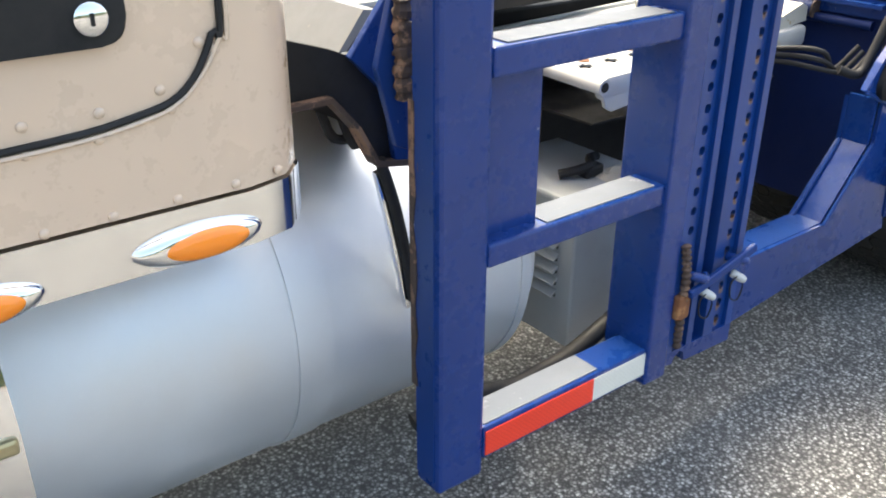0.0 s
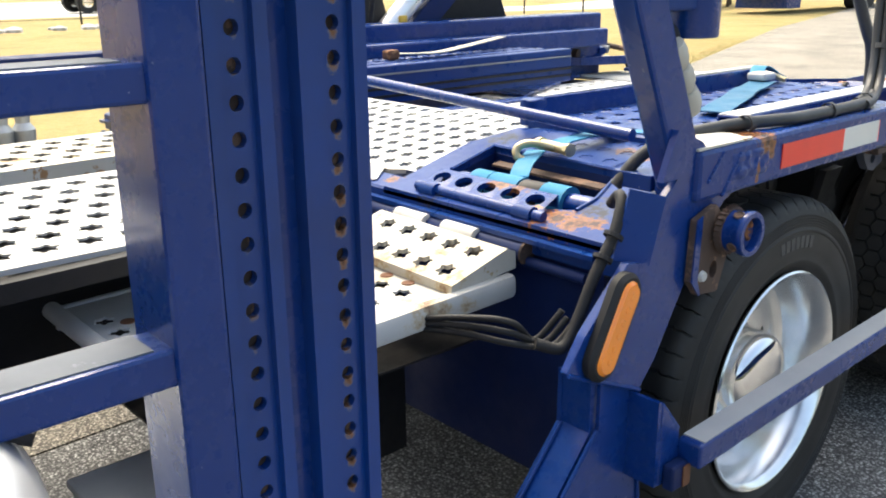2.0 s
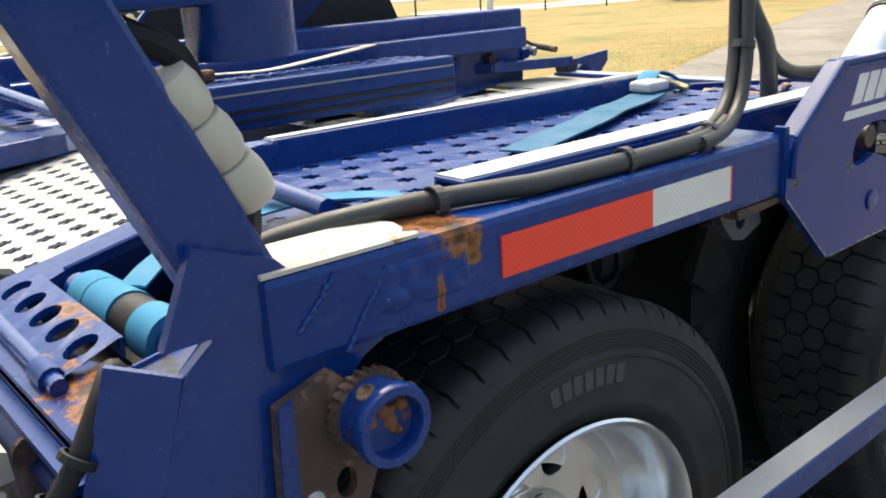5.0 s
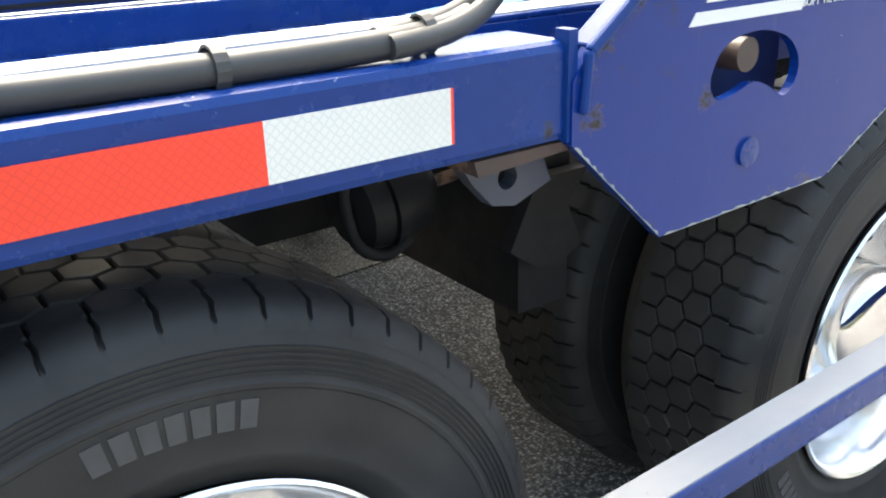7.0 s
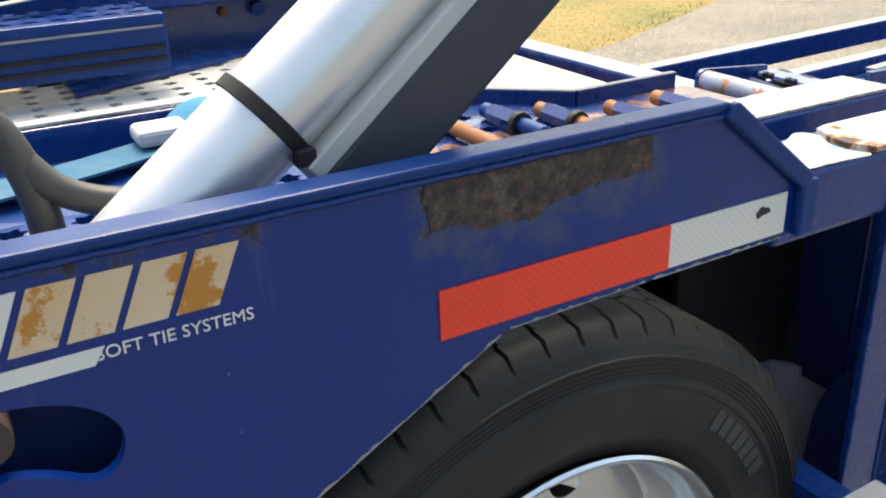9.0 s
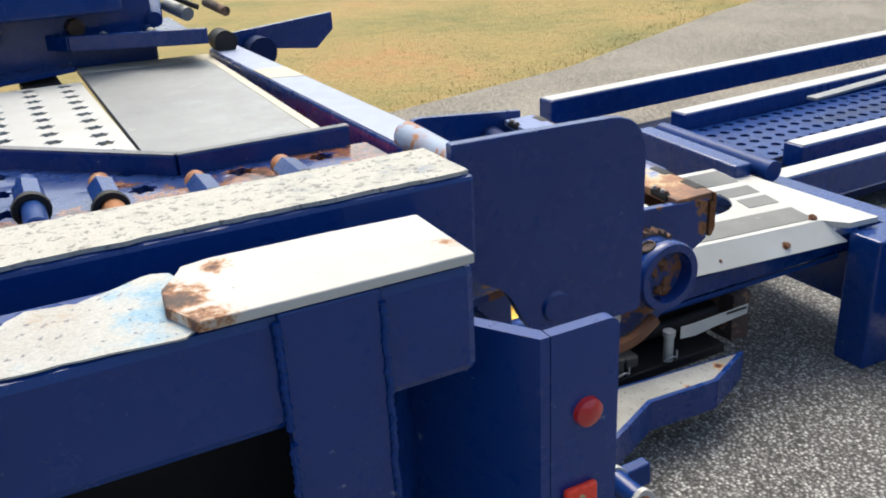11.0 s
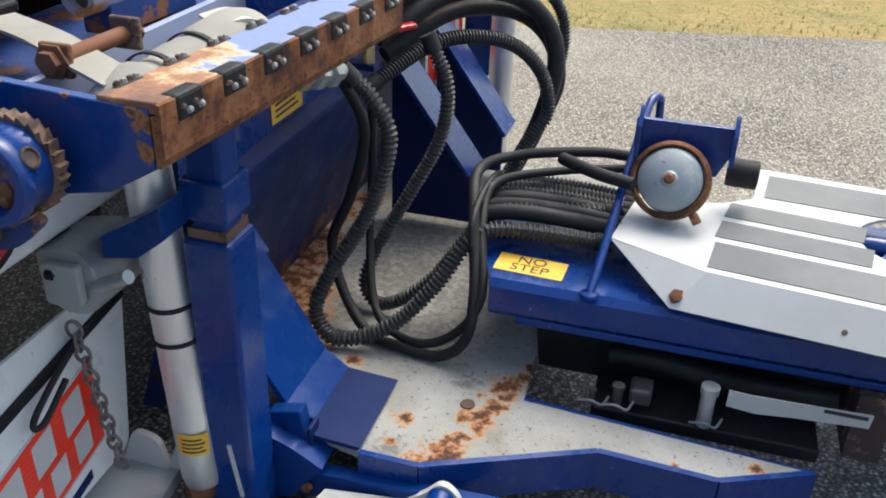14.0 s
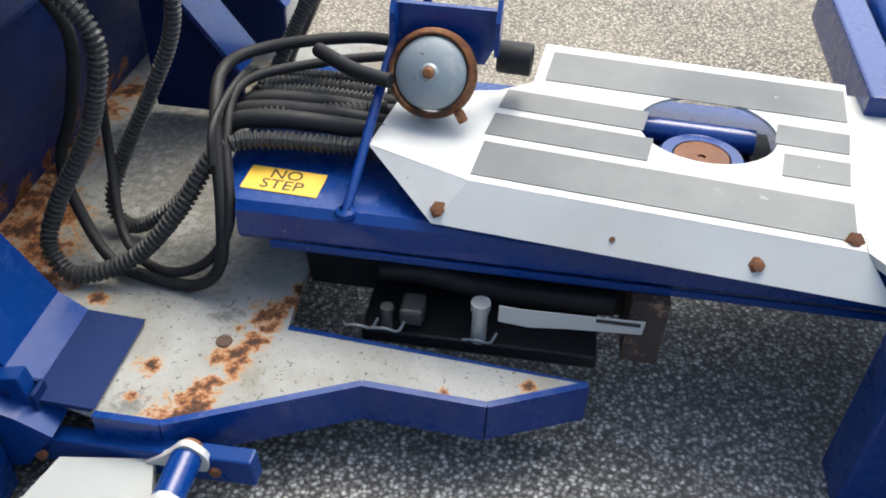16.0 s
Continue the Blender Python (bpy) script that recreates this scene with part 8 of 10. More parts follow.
# lamp beams under the corner
lb = thing("lamp_beam", (1.74, 1.0, 0.52), "white square-tube lamp beam with an open end", "beam")
bm = B()
prism(bm, rounded([(1.705, 0.700), (1.825, 0.700), (1.825, 0.578), (1.705, 0.578)], 0.018, 4), "y", 0.215, 2.25, 0.0, rounded([(1.714, 0.691), (1.816, 0.691), (1.816, 0.587), (1.714, 0.587)], 0.012, 4))
part("tube", bm, WHITE_GLOSS, lb)
# Added black plate stands in for shade inside the tube.
bm = B()
box(bm, 1.715, 1.815, 0.30, 0.31, 0.588, 0.690)
part("inner_plate", bm, BLACK_PAINT_SHADE, lb)
bb = thing("inner_beam", (1.6, 0.9, 0.5), "dark blue square-tube beam with a rusty open end", "beam")
bm = B()
prism(bm, rounded([(1.46, 0.702), (1.695, 0.702), (1.695, 0.578), (1.46, 0.578)], 0.014, 3), "y", 0.262, 1.6, 0.0, rounded([(1.47, 0.692), (1.685, 0.692), (1.685, 0.588), (1.47, 0.588)], 0.008, 3))
part("tube", bm, BLUE, bb)
bm = B()
box(bm, 1.465, 1.690, 0.258, 0.266, 0.691, 0.704, 0.002)
part("rusty_lip", bm, RUST_DARK, bb)


def tail_lamp(y, z):
    e = thing("tail_lamp", (1.83, y, z), "red tail lamp with a black rubber surround", "lamp", "tail lamps")
    shape = [(-0.05, -0.035), (0.02, -0.05), (0.052, -0.02), (0.05, 0.03), (-0.015, 0.05), (-0.052, 0.02)]
    bm = B()
    prism(bm, rounded([(y + p * 1.38, z + q * 1.30) for p, q in shape], 0.022, 4), "x", 1.824, 1.837, 0.003)
    part("surround", bm, BLACK, e, "black rubber surround", True)
    bm = B()
    prism(bm, rounded([(y + p * 1.06, z + q * 0.98) for p, q in shape], 0.018, 4), "x", 1.830, 1.843, 0.003)
    part("lens", bm, RED_LENS, e, "red ribbed lens", True)


tail_lamp(0.298, 0.655)
tail_lamp(0.463, 0.660)
rl = thing("reverse_lamp", (1.80, 0.69, 0.58), "round clear lamp in a black ring", "lamp")
bm = B()
lathe(bm, [(0.030, 0.018), (0.034, 0.020), (0.046, 0.016), (0.05, 0.0)], axis_m((1.796, 0.675, 0.567), (1, 0, 0)), 28)
part("ring", bm, BLACK, rl, "", True)
bm = B()
lathe(bm, [(0.031, 0.014), (0.02, 0.018), (0.0, 0.020)], axis_m((1.796, 0.675, 0.567), (1, 0, 0)), 28)
part("lens", bm, CHROME, rl, "", True)

cast = thing("valve_housing", (1.84, 0.64, 0.5), "dull grey cast metal valve housing with a silver rod", "valve")
bm = B()
prism(bm, rounded([(1.808, 0.575), (1.88, 0.585), (1.905, 0.555), (1.90, 0.495), (1.86, 0.478), (1.812, 0.492)], 0.012, 3), "y", 0.575, 0.69, 0.004)
part("body", bm, DULL, cast)
bm = B()
prism(bm, rounded([(1.825, 0.565), (1.885, 0.570), (1.885, 0.505), (1.825, 0.500)], 0.008, 3), "y", 0.560, 0.5745, 0.003)
part("cover", bm, GREY_PAINT, cast)
bm = B()
tube(bm, [(1.895, 0.58, 0.53), (1.96, 0.57, 0.565)], 0.010, 10)
part("rod", bm, DULL, cast, "bright rod", True)
bolt(1.84, 0.56, 0.55, (0, -1, 0), 0.006, BLACK_PAINT_SHADE, cast)

# mud flap with sign
flap = thing("rear_mud_flap", (1.8, 0.45, 0.1), "white plastic mud flap with a red lettered panel", "mud flap")
bm = B()
prism(bm, rounded([(0.16, 0.44), (0.755, 0.45), (0.70, 0.12), (0.16, 0.10)], 0.02, 3), "x", 1.797, 1.803)
part("sheet", bm, WHITE_GLOSS, flap)


def slant(y, z):
    """The panel leans on the sheet."""
    return (y, z + (y - 0.51) * 0.28 - 0.02)


def flap_poly(pts, x0, x1, mat, name, label=""):
    bm = B()
    prism(bm, [slant(*p) for p in pts], "x", x0, x1)
    part(name, bm, mat, flap, label)


flap_poly([(0.25, 0.165), (0.648, 0.165), (0.648, 0.330), (0.25, 0.330)], 1.8032, 1.8042, WHITE, "panel_border")
flap_poly([(0.256, 0.171), (0.642, 0.171), (0.642, 0.324), (0.256, 0.324)], 1.8043, 1.8052, RED_TAPE, "red_panel", "red panel")
for z0, z1, n in ((0.252, 0.312, 5), (0.184, 0.236, 6)):
    for k in range(n):
        pitch = 0.366 / n
        y0 = 0.270 + pitch * k
        flap_poly([(y0, z0), (y0 + pitch * 0.62, z0), (y0 + pitch * 0.62, z1), (y0, z1)], 1.8053, 1.8062, WHITE, "panel_bar", "white bar")
flap_poly([(0.36, 0.128), (0.60, 0.128), (0.60, 0.146), (0.36, 0.146)], 1.8032, 1.8044, BLUE_DARK, "dark_bar", "dark blue bar")
flap_poly([(0.10 + 0.08, 0.43), (0.74, 0.36), (0.74, 0.375), (0.18, 0.445)], 1.8032, 1.812, BLACK_PAINT_SHADE, "clamp_strip", "black clamp strip")


def chain(name, a, b, n, size, mat, label, sag=0.0):
    e = thing(name, a, label, "chain")
    a, b = Vector(a), Vector(b)
    for k in range(n):
        t = (k + 0.5) / n
        c = a.lerp(b, t) + Vector((0, 0, -sag * math.sin(math.pi * t)))
        d = (b - a).normalized()
        s = d.orthogonal().normalized()
        s = Matrix.Rotation(radians(90 * (k % 2) + 25), 3, d) @ s
        L = (b - a).length / n * 0.68
        pts = []
        for q in range(12):
            ang = 2 * math.pi * q / 12
            pts.append(c + d * (L * math.cos(ang)) + s * (size * math.sin(ang)))
        bm = B()
        tube(bm, pts + [pts[0]], size * 0.28, 6)
        part("link", bm, mat, e, "", True)
    return e


chain("safety_chain", (1.832, 0.592, 0.448), (1.838, 0.634, 0.135), 13, 0.0105, CHAIN_STEEL, "rusty steel chain hanging by the mud flap")
hk = thing("chain_hook", (1.83, 0.60, 0.4), "black wire hook beside the chain", "hook")
bm = B()
tube(bm, [(1.825, 0.63, 0.42), (1.822, 0.56, 0.385), (1.822, 0.50, 0.35), (1.826, 0.485, 0.335), (1.83, 0.505, 0.335), (1.83, 0.56, 0.37)], 0.005, 8, 5)
part("wire", bm, BLACK, hk, "", True)

# silver cylinder
rc = thing("rear_cylinder", (1.935, 0.62, 0.12), "silver hydraulic cylinder with two black bands and a yellow label", "hydraulic cylinder")
c0, c1 = Vector((1.932, 0.674, 0.80)), Vector((1.971, 0.662, 0.122))
cd = (c1 - c0).normalized()
bm = B()
lathe(bm, [(0.0, 0.0), (0.033, 0.0), (0.034, 0.006), (0.034, 0.66), (0.031, 0.675), (0.0, 0.676)], axis_m(c0, cd), 36)
part("barrel", bm, ALU_TUBE, rc, "", True)
for dist in (0.335, 0.395):
    bm = B()
    lathe(bm, [(0.0345, -0.004), (0.0365, -0.003), (0.0365, 0.003), (0.0345, 0.004)], axis_m(c0 + cd * dist, cd), 36)
    part("black_band", bm, BLACK, rc, "black band", True)
bm = B()
lab = [(math.cos(radians(d)) * 0.0346, math.sin(radians(d)) * 0.0346) for d in range(-115, -24, 10)]
lm = Matrix.Translation(c0 + cd * 0.60)
lo = [bm.verts.new(lm @ Vector((x, y, 0.0))) for x, y in lab]
hi = [bm.verts.new(lm @ Vector((x, y, 0.042))) for x, y in lab]
for k in range(len(lab) - 1):
    bm.faces.new((lo[k], lo[k + 1], hi[k + 1], hi[k]))
lbl = part("yellow_label", bm, YELLOW, rc, "yellow label", True)
for i in range(4):
    bm = B()
    arc = [(math.cos(radians(d)) * 0.0350, math.sin(radians(d)) * 0.0350) for d in range(-100, -34 - 8 * (i % 2), 8)]
    lo = [bm.verts.new(lm @ Vector((x, y, 0.006 + 0.008 * i))) for x, y in arc]
    hi = [bm.verts.new(lm @ Vector((x, y, 0.0095 + 0.008 * i))) for x, y in arc]
    for k in range(len(arc) - 1):
        bm.faces.new((lo[k], lo[k + 1], hi[k + 1], hi[k]))
    part("print_bar", bm, INK, lbl)
bm = B()
tube(bm, [c1 + Vector((-0.02, -0.02, -0.02)), c1 + Vector((0.02, 0.03, -0.02))], 0.02, 12)
part("foot_eye", bm, RUST, rc, "", True)

# blue post and its sleeve
post = thing("support_post", (2.05, 0.69, 0.0), "blue square support post with a sliding sleeve", "post")
bm = B()
box(bm, 1.990, 2.066, 0.655, 0.735, 0.0, 0.585, 0.007)
part("outer_tube", bm, BLUE, post)
bm = B()
box(bm, 2.002, 2.054, 0.667, 0.723, 0.5855, 0.86, 0.006)
part("inner_tube", bm, BLUE_WORN, post)
bm = B()
box(bm, 1.993, 2.063, 0.658, 0.732, 0.615, 0.675, 0.004)
sleeve = part("sleeve", bm, BLUE, post)
bm = B()
prism(bm, [(1.90, 0.60), (1.90, 0.565), (1.955, 0.575), (2.0, 0.61), (2.0, 0.66), (1.95, 0.628)], "y", 0.60, 0.665, 0.003)
part("lug", bm, BLUE_WORN, sleeve)
bm = B()
box(bm, 1.998, 2.058, 0.663, 0.727, 0.5852, 0.600)
part("grease_ring", bm, RUST_DARK, post)
bm = B()
obox(bm, (2.03, 0.653, 0.22), (2.045, 0.653, 0.115), 0.004, 0.006, (1, 0, 0))
part("paint_drip", bm, WHITE, post, "white paint drip")
bm = B()
prism(bm, [(1.985, 0.02), (2.09, 0.05), (2.15, 0.13), (2.10, 0.16), (2.0, 0.20)], "y", 0.736, 0.80)
part("foot_gusset", bm, BLUE_WORN, post)

fold = thing("folded_guard", (2.05, 0.88, 0.15), "folded blue guard plates stepping down to the floor", "guard plate")
prof = [(1.905, 0.455), (1.95, 0.385), (2.06, 0.20), (2.105, 0.166), (2.205, 0.160)]
for k in range(4):
    p, q = prof[k], prof[k + 1]
    bm = B()
    yn = 0.80 if k < 3 else 0.775
    prism(bm, [p, q, (q[0] - 0.008, q[1] - 0.008), (p[0] - 0.008, p[1] - 0.008)], "y", yn, 0.972 if k else 0.985)
    part("plate", bm, (BLUE, BLUE, BLUE, BLUE_DARK)[k], fold)
bm = B()
prism(bm, [(2.04, 0.20), (2.10, 0.215), (2.115, 0.12), (2.05, 0.10)], "y", 0.768, 0.797, 0.003)
part("side_tab", bm, BLUE_WORN, fold)
bm = B()
for a, b, c, d in ((2.070, 2.078, 0.765, 0.80), (2.112, 2.120, 0.765, 0.80), (2.0785, 2.1115, 0.793, 0.80)):
    box(bm, a, b, c, d, 0.075, 0.185, 0.002)
part("end_tab", bm, BLUE_DARK, fold, "small dark blue channel tab")

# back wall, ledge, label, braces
# Blue darkened for the wall's deep shade; grime and rust are its own.
BULKHEAD = painted("shaded_grimy_blue_paint", (0.002, 0.016, 0.095), (0.008, 0.010, 0.020), (0.02, 0.018, 0.016), 0.42, 0.0, 0.60, 0.9, gloss=0.2,
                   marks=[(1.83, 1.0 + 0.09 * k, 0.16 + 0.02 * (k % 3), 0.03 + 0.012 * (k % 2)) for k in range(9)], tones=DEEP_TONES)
bw = thing("rear_bulkhead", (1.93, 1.5, 0.3), "dark blue rear bulkhead with a horizontal ledge", "bulkhead")
bm = B()
box(bm, 1.90, 1.93, 0.76, 2.22, 0.56, 0.80)
part("wall", bm, BLUE, bw)
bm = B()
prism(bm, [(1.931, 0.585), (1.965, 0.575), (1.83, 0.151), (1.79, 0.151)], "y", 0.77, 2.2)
part("slanted_wall", bm, BULKHEAD, bw, "slanted lower wall, blue darkened for shade, grimy towards its foot")
bm = B()
obox(bm, (1.968, 0.77, 0.578), (1.968, 1.55, 0.570), 0.004, 0.006)
part("edge_weld", bm, BLUE_DARK, bw)
cl = thing("caution_label", (1.935, 1.13, 0.63), "yellow caution sticker with small black print", "sticker")
bm = B()
prism(bm, [(1.065, 0.595), (1.195, 0.592), (1.195, 0.665), (1.065, 0.67)], "x", 1.931, 1.9325)
part("sheet", bm, YELLOW, cl)
letters("CAUTION", 0.019, Matrix.Translation((1.9328, 1.130, 0.657)) @ Euler((radians(90), 0, radians(90))).to_matrix().to_4x4(), INK, "heading", cl, "black heading CAUTION")
for k in range(4):
    bm = B()
    box(bm, 1.9326, 1.9332, 1.08, 1.175 - 0.012 * (k % 2), 0.604 + 0.011 * k, 0.6085 + 0.011 * k)
    part("print_bar", bm, INK, cl)
for y in (1.62, 1.95):
    br = thing("brace_plate", (2.0, y, 0.2), "slanted blue brace plate at the rear bulkhead", "brace", "brace plates")
    bm = B()
    prism(bm, [(1.966, 0.60), (2.02, 0.50), (2.17, 0.31), (2.17, 0.17), (1.966, 0.17)], "y", y, y + 0.014)
    part("web", bm, BLUE_DARK, br)
    bm = B()
    obox(bm, (1.985, y + 0.02, 0.56), (2.185, y + 0.02, 0.29), 0.12, 0.010, (0.8, 0, 0.6))
    part("flange", bm, BLUE, br)
fitt = thing("hose_fitting", (2.03, 1.02, 0.72), "zinc hydraulic hose fitting with hex nuts", "fitting")
bm = B()
tube(bm, [(2.03, 0.88, 0.755), (2.035, 0.99, 0.725), (2.04, 1.13, 0.69)], 0.016, 10)
part("stem", bm, DULL, fitt, "", True)
for y, z in ((0.96, 0.735), (1.02, 0.718), (1.08, 0.703)):
    bm = B()
    lathe(bm, [(0.0, -0.014), (0.028, -0.014), (0.028, 0.014), (0.0, 0.014)], axis_m((2.037, y, z), (0.02, 1, -0.27)), 6)
    part("hex_nut", bm, DULL if y > 1 else BRASS, fitt)
tap = thing("red_valve_handle", (2.1, 1.25, 0.75), "small red valve handle", "valve handle")
bm = B()
obox(bm, (2.06, 1.22, 0.735), (2.13, 1.28, 0.745), 0.022, 0.010, (0, 0, 1), 0.003)
part("lever", bm, RED_LENS, tap)
bm = B()
tube(bm, [(2.06, 1.22, 0.68), (2.06, 1.22, 0.735)], 0.012, 8)
part("stem", bm, BRASS, tap, "", True)
bm = B()
box(bm, 1.932, 2.075, 1.205, 1.235, 0.67, 0.682)
part("mount", bm, BLUE_DARK, tap)


# ---- hitch: lower plate, platform, tongue ----
hp = thing("lower_hitch_plate", (2.0, 0.65, 0.08), "white steel lower hitch plate with lugs", "hitch plate")
bm = B()
prism(bm, [(1.70, 0.38), (2.07, 0.48), (2.33, 0.66), (2.30, 0.745), (2.16, 0.725), (2.14, 0.65), (2.08, 0.575), (1.92, 0.575), (1.90, 0.72), (1.79, 0.72), (1.70, 0.60)], "z", 0.075, 0.10)
part("plate", bm, GREY_PAINT, hp)
for x, y in ((1.845, 0.685), (1.93, 0.69)):
    bm = B()
    prism(bm, rounded([(x - 0.045, 0.10), (x + 0.04, 0.10), (x + 0.03, 0.16), (x - 0.02, 0.17)], [0, 0, 0.02, 0.02], 4), "y", y, y + 0.012)
    part("lug", bm, WHITE, hp)
for y in (0.645, 0.735):
    bm = B()
    prism(bm, rounded([(2.29, 0.10), (2.39, 0.10), (2.395, 0.135), (2.36, 0.165), (2.33, 0.13)], [0, 0.01, 0.02, 0.02, 0.01], 4), "y", y, y + 0.012)
    part("pivot_ear", bm, WHITE, hp)
bm = B()
tube(bm, [(2.36, 0.658, 0.128), (2.36, 0.734, 0.128)], 0.024, 18)
part("roller", bm, BLUE, hp, "blue pivot roller", True)
bm = B()
tube(bm, [(2.36, 0.625, 0.128), (2.36, 0.76, 0.128)], 0.017, 14)
part("pin", bm, RUST, hp, "rusty pivot pin", True)

pl = thing("hitch_platform", (2.3, 1.2, 0.1), "white painted hitch platform, stained and cracked with rust", "platform")
POUT = [(2.205, 0.775), (2.31, 0.775), (2.59, 0.905), (2.79, 0.895), (2.945, 0.965), (2.44, 1.0), (2.43, 1.22), (2.50, 1.5), (2.50, 2.05), (1.79, 2.05), (1.79, 1.02), (1.93, 0.86), (2.10, 0.80)]
bm = B()
prism(bm, POUT, "z", 0.135, 0.15)
part("floor", bm, WHITE_FLOOR, pl)
for (x0, y0), (x1, y1) in zip(POUT[0:5], POUT[1:5]):
    bm = B()
    obox(bm, (x0, y0 - 0.006, 0.118), (x1, y1 - 0.006, 0.118), 0.012, 0.080)
    part("skirt", bm, BLUE, pl, "blue folded skirt")
bm = B()
obox(bm, (2.945, 0.965, 0.118), (2.44, 1.006, 0.118), 0.012, 0.062)
part("back_flange", bm, BLUE_WORN, pl)


bm = B()
lathe(bm, [(0.0, 0.002), (0.013, 0.002), (0.014, 0.0)], Matrix.Translation((2.345, 0.955, 0.151)), 16)
part("plug", bm, RUST_DARK, pl)
gb2 = thing("lower_guide_bar", (2.3, 0.75, 0.12), "dark blue guide bar along the platform edge", "bar")
bm = B()
obox(bm, (2.06, 0.765, 0.075), (2.46, 0.752, 0.105), 0.03, 0.055, (0, 0, 1), 0.004)
part("bar", bm, BLUE_WORN, gb2)
for x, z in ((2.12, 0.080), (2.40, 0.101)):
    bm = B()
    lathe(bm, [(0.0, 0.008), (0.009, 0.008), (0.010, 0.0)], axis_m((x, 0.7405, z), (0, -1, 0)), 6)
    part("bolt", bm, RUST, gb2, "rusty bolt head")

tg = thing("trailer_tongue", (2.9, 1.3, 0.3), "blue welded trailer tongue with a folded lower edge", "trailer tongue")
bm = B()
prism(bm, [(1.085, 0.272), (1.075, 0.285), (1.075, 0.335), (1.088, 0.348), (1.55, 0.348), (1.55, 0.272)], "x", 2.345, 3.5)
part("beam", bm, BLUE, tg)
bm = B()
prism(bm, [(2.345, 1.085), (2.30, 1.20), (2.30, 1.50), (2.345, 1.55)], "z", 0.272, 0.347)
part("nose", bm, BLUE, tg)
bm = B()
box(bm, 2.40, 3.42, 1.068, 1.0745, 0.268, 0.282, 0.002)
part("weld_ledge", bm, BLUE_WORN, tg)
bm = B()
prism(bm, [(2.42, 0.27), (3.05, 0.27), (3.06, 0.14), (2.95, 0.12), (2.44, 0.12)], "y", 1.16, 1.18)
part("web", bm, BLACK_PAINT_SHADE, tg, "black web plate under the beam")
for x in (3.0,):
    bm = B()
    box(bm, x, x + 0.06, 1.05, 1.16, 0.13, 0.265)
    part("rusty_post", bm, RUST_DARK, tg)
ns = thing("no_step_sign", (2.40, 1.15, 0.35), "yellow warning plate lettered NO STEP", "sign")
sx = Matrix.Translation((2.408, 1.148, 0.3485)) @ Matrix.Rotation(radians(-3), 4, 'Z')
bm = B()
box(bm, -0.066, 0.066, -0.033, 0.033, 0.0, 0.0012)
bm.transform(sx)
part("plate", bm, YELLOW, ns)
for txt, dy in (("NO", 0.015), ("STEP", -0.014)):
    letters(txt, 0.036, sx @ Matrix.Translation((0.0, dy, 0.0016)), INK, "lettering", ns, "black letters " + txt, 0.0003)

pin2 = thing("coupling_pins", (2.7, 1.02, 0.15), "black coupling with zinc pins and wire clips", "coupling")
for x, r, hgt in ((2.76, 0.013, 0.085), (2.605, 0.009, 0.05), (2.56, 0.006, 0.03)):
    bm = B()
    lathe(bm, [(0.0, 0.0), (r, 0.0), (r, hgt * 0.8), (r * 1.25, hgt * 0.82), (r * 1.25, hgt), (0.0, hgt)], Matrix.Translation((x, 1.03, 0.155)), 16)
    part("pin", bm, DULL if r > 0.01 else HOSE_GREY, pin2, "dull pin", True)
    bm = B()
    tube(bm, [(x - 0.025, 1.015, 0.165), (x, 1.008, 0.175), (x + 0.02, 1.02, 0.16), (x + 0.03, 1.03, 0.175)], 0.0025, 6, 4)
    part("wire_clip", bm, GREY_STEEL, pin2, "", True)
bm = B()
box(bm, 2.625, 2.665, 1.03, 1.08, 0.165, 0.198, 0.006)
part("nut_block", bm, HOSE_GREY, pin2)
bm = B()
tube(bm, [(2.58, 1.13, 0.20), (2.66, 1.12, 0.21), (2.80, 1.11, 0.20), (2.98, 1.10, 0.21)], 0.022, 12, 5)
part("draw_bar", bm, BLACK_PAINT_SHADE, pin2, "", True)
bm = B()
box(bm, 2.56, 2.96, 1.03, 1.155, 0.118, 0.146, 0.004)
part("bed", bm, BLACK_PAINT_SHADE, pin2)
paper = thing("paper_label", (2.9, 1.02, 0.23), "torn white paper label with a printed bar code block", "label")
bm = B()
prism(bm, [(2.79, 0.212), (2.84, 0.207), (2.90, 0.214), (3.02, 0.222), (3.022, 0.250), (2.94, 0.247), (2.83, 0.244), (2.79, 0.246)], "y", 1.020, 1.0215)
part("sheet", bm, WHITE, paper)
bm = B()
box(bm, 2.945, 3.015, 1.0185, 1.0198, 0.238, 0.245)
part("print_bar", bm, INK, paper)

# white cover over the tongue
cv = thing("tongue_cover", (3.0, 1.3, 0.4), "white painted sheet cover with grey grip strips", "cover")


def tilt(p):
    return Vector((p.x, p.y, p.z + (p.y - 1.12) * 0.04))


COVER = [(2.72, 1.118), (2.545, 1.185), (2.575, 1.355), (2.74, 1.39), (2.80, 1.43), (2.815, 1.575), (3.37, 1.53), (3.315, 1.055)]
hole = [(3.105 + 0.118 * math.cos(2 * math.pi * k / 28), 1.335 + 0.100 * math.sin(2 * math.pi * k / 28)) for k in range(28)]
bm = B()
prism(bm, COVER, "z", 0.408, 0.414, 0.0, hole)
part("top", moved(bm, tilt), WHITE, cv)
bm = B()
vs = [bm.verts.new(p) for p in ((2.72, 1.118, 0.4135), (3.315, 1.055, 0.411), (3.36, 1.0, 0.357), (2.668, 1.072, 0.357), (2.545, 1.185, 0.4155))]
f1 = bm.faces.new(vs)
ext = bmesh.ops.extrude_face_region(bm, geom=[f1])
bmesh.ops.translate(bm, vec=(0, 0.004, -0.004), verts=[v for v in ext["geom"] if isinstance(v, bmesh.types.BMVert)])
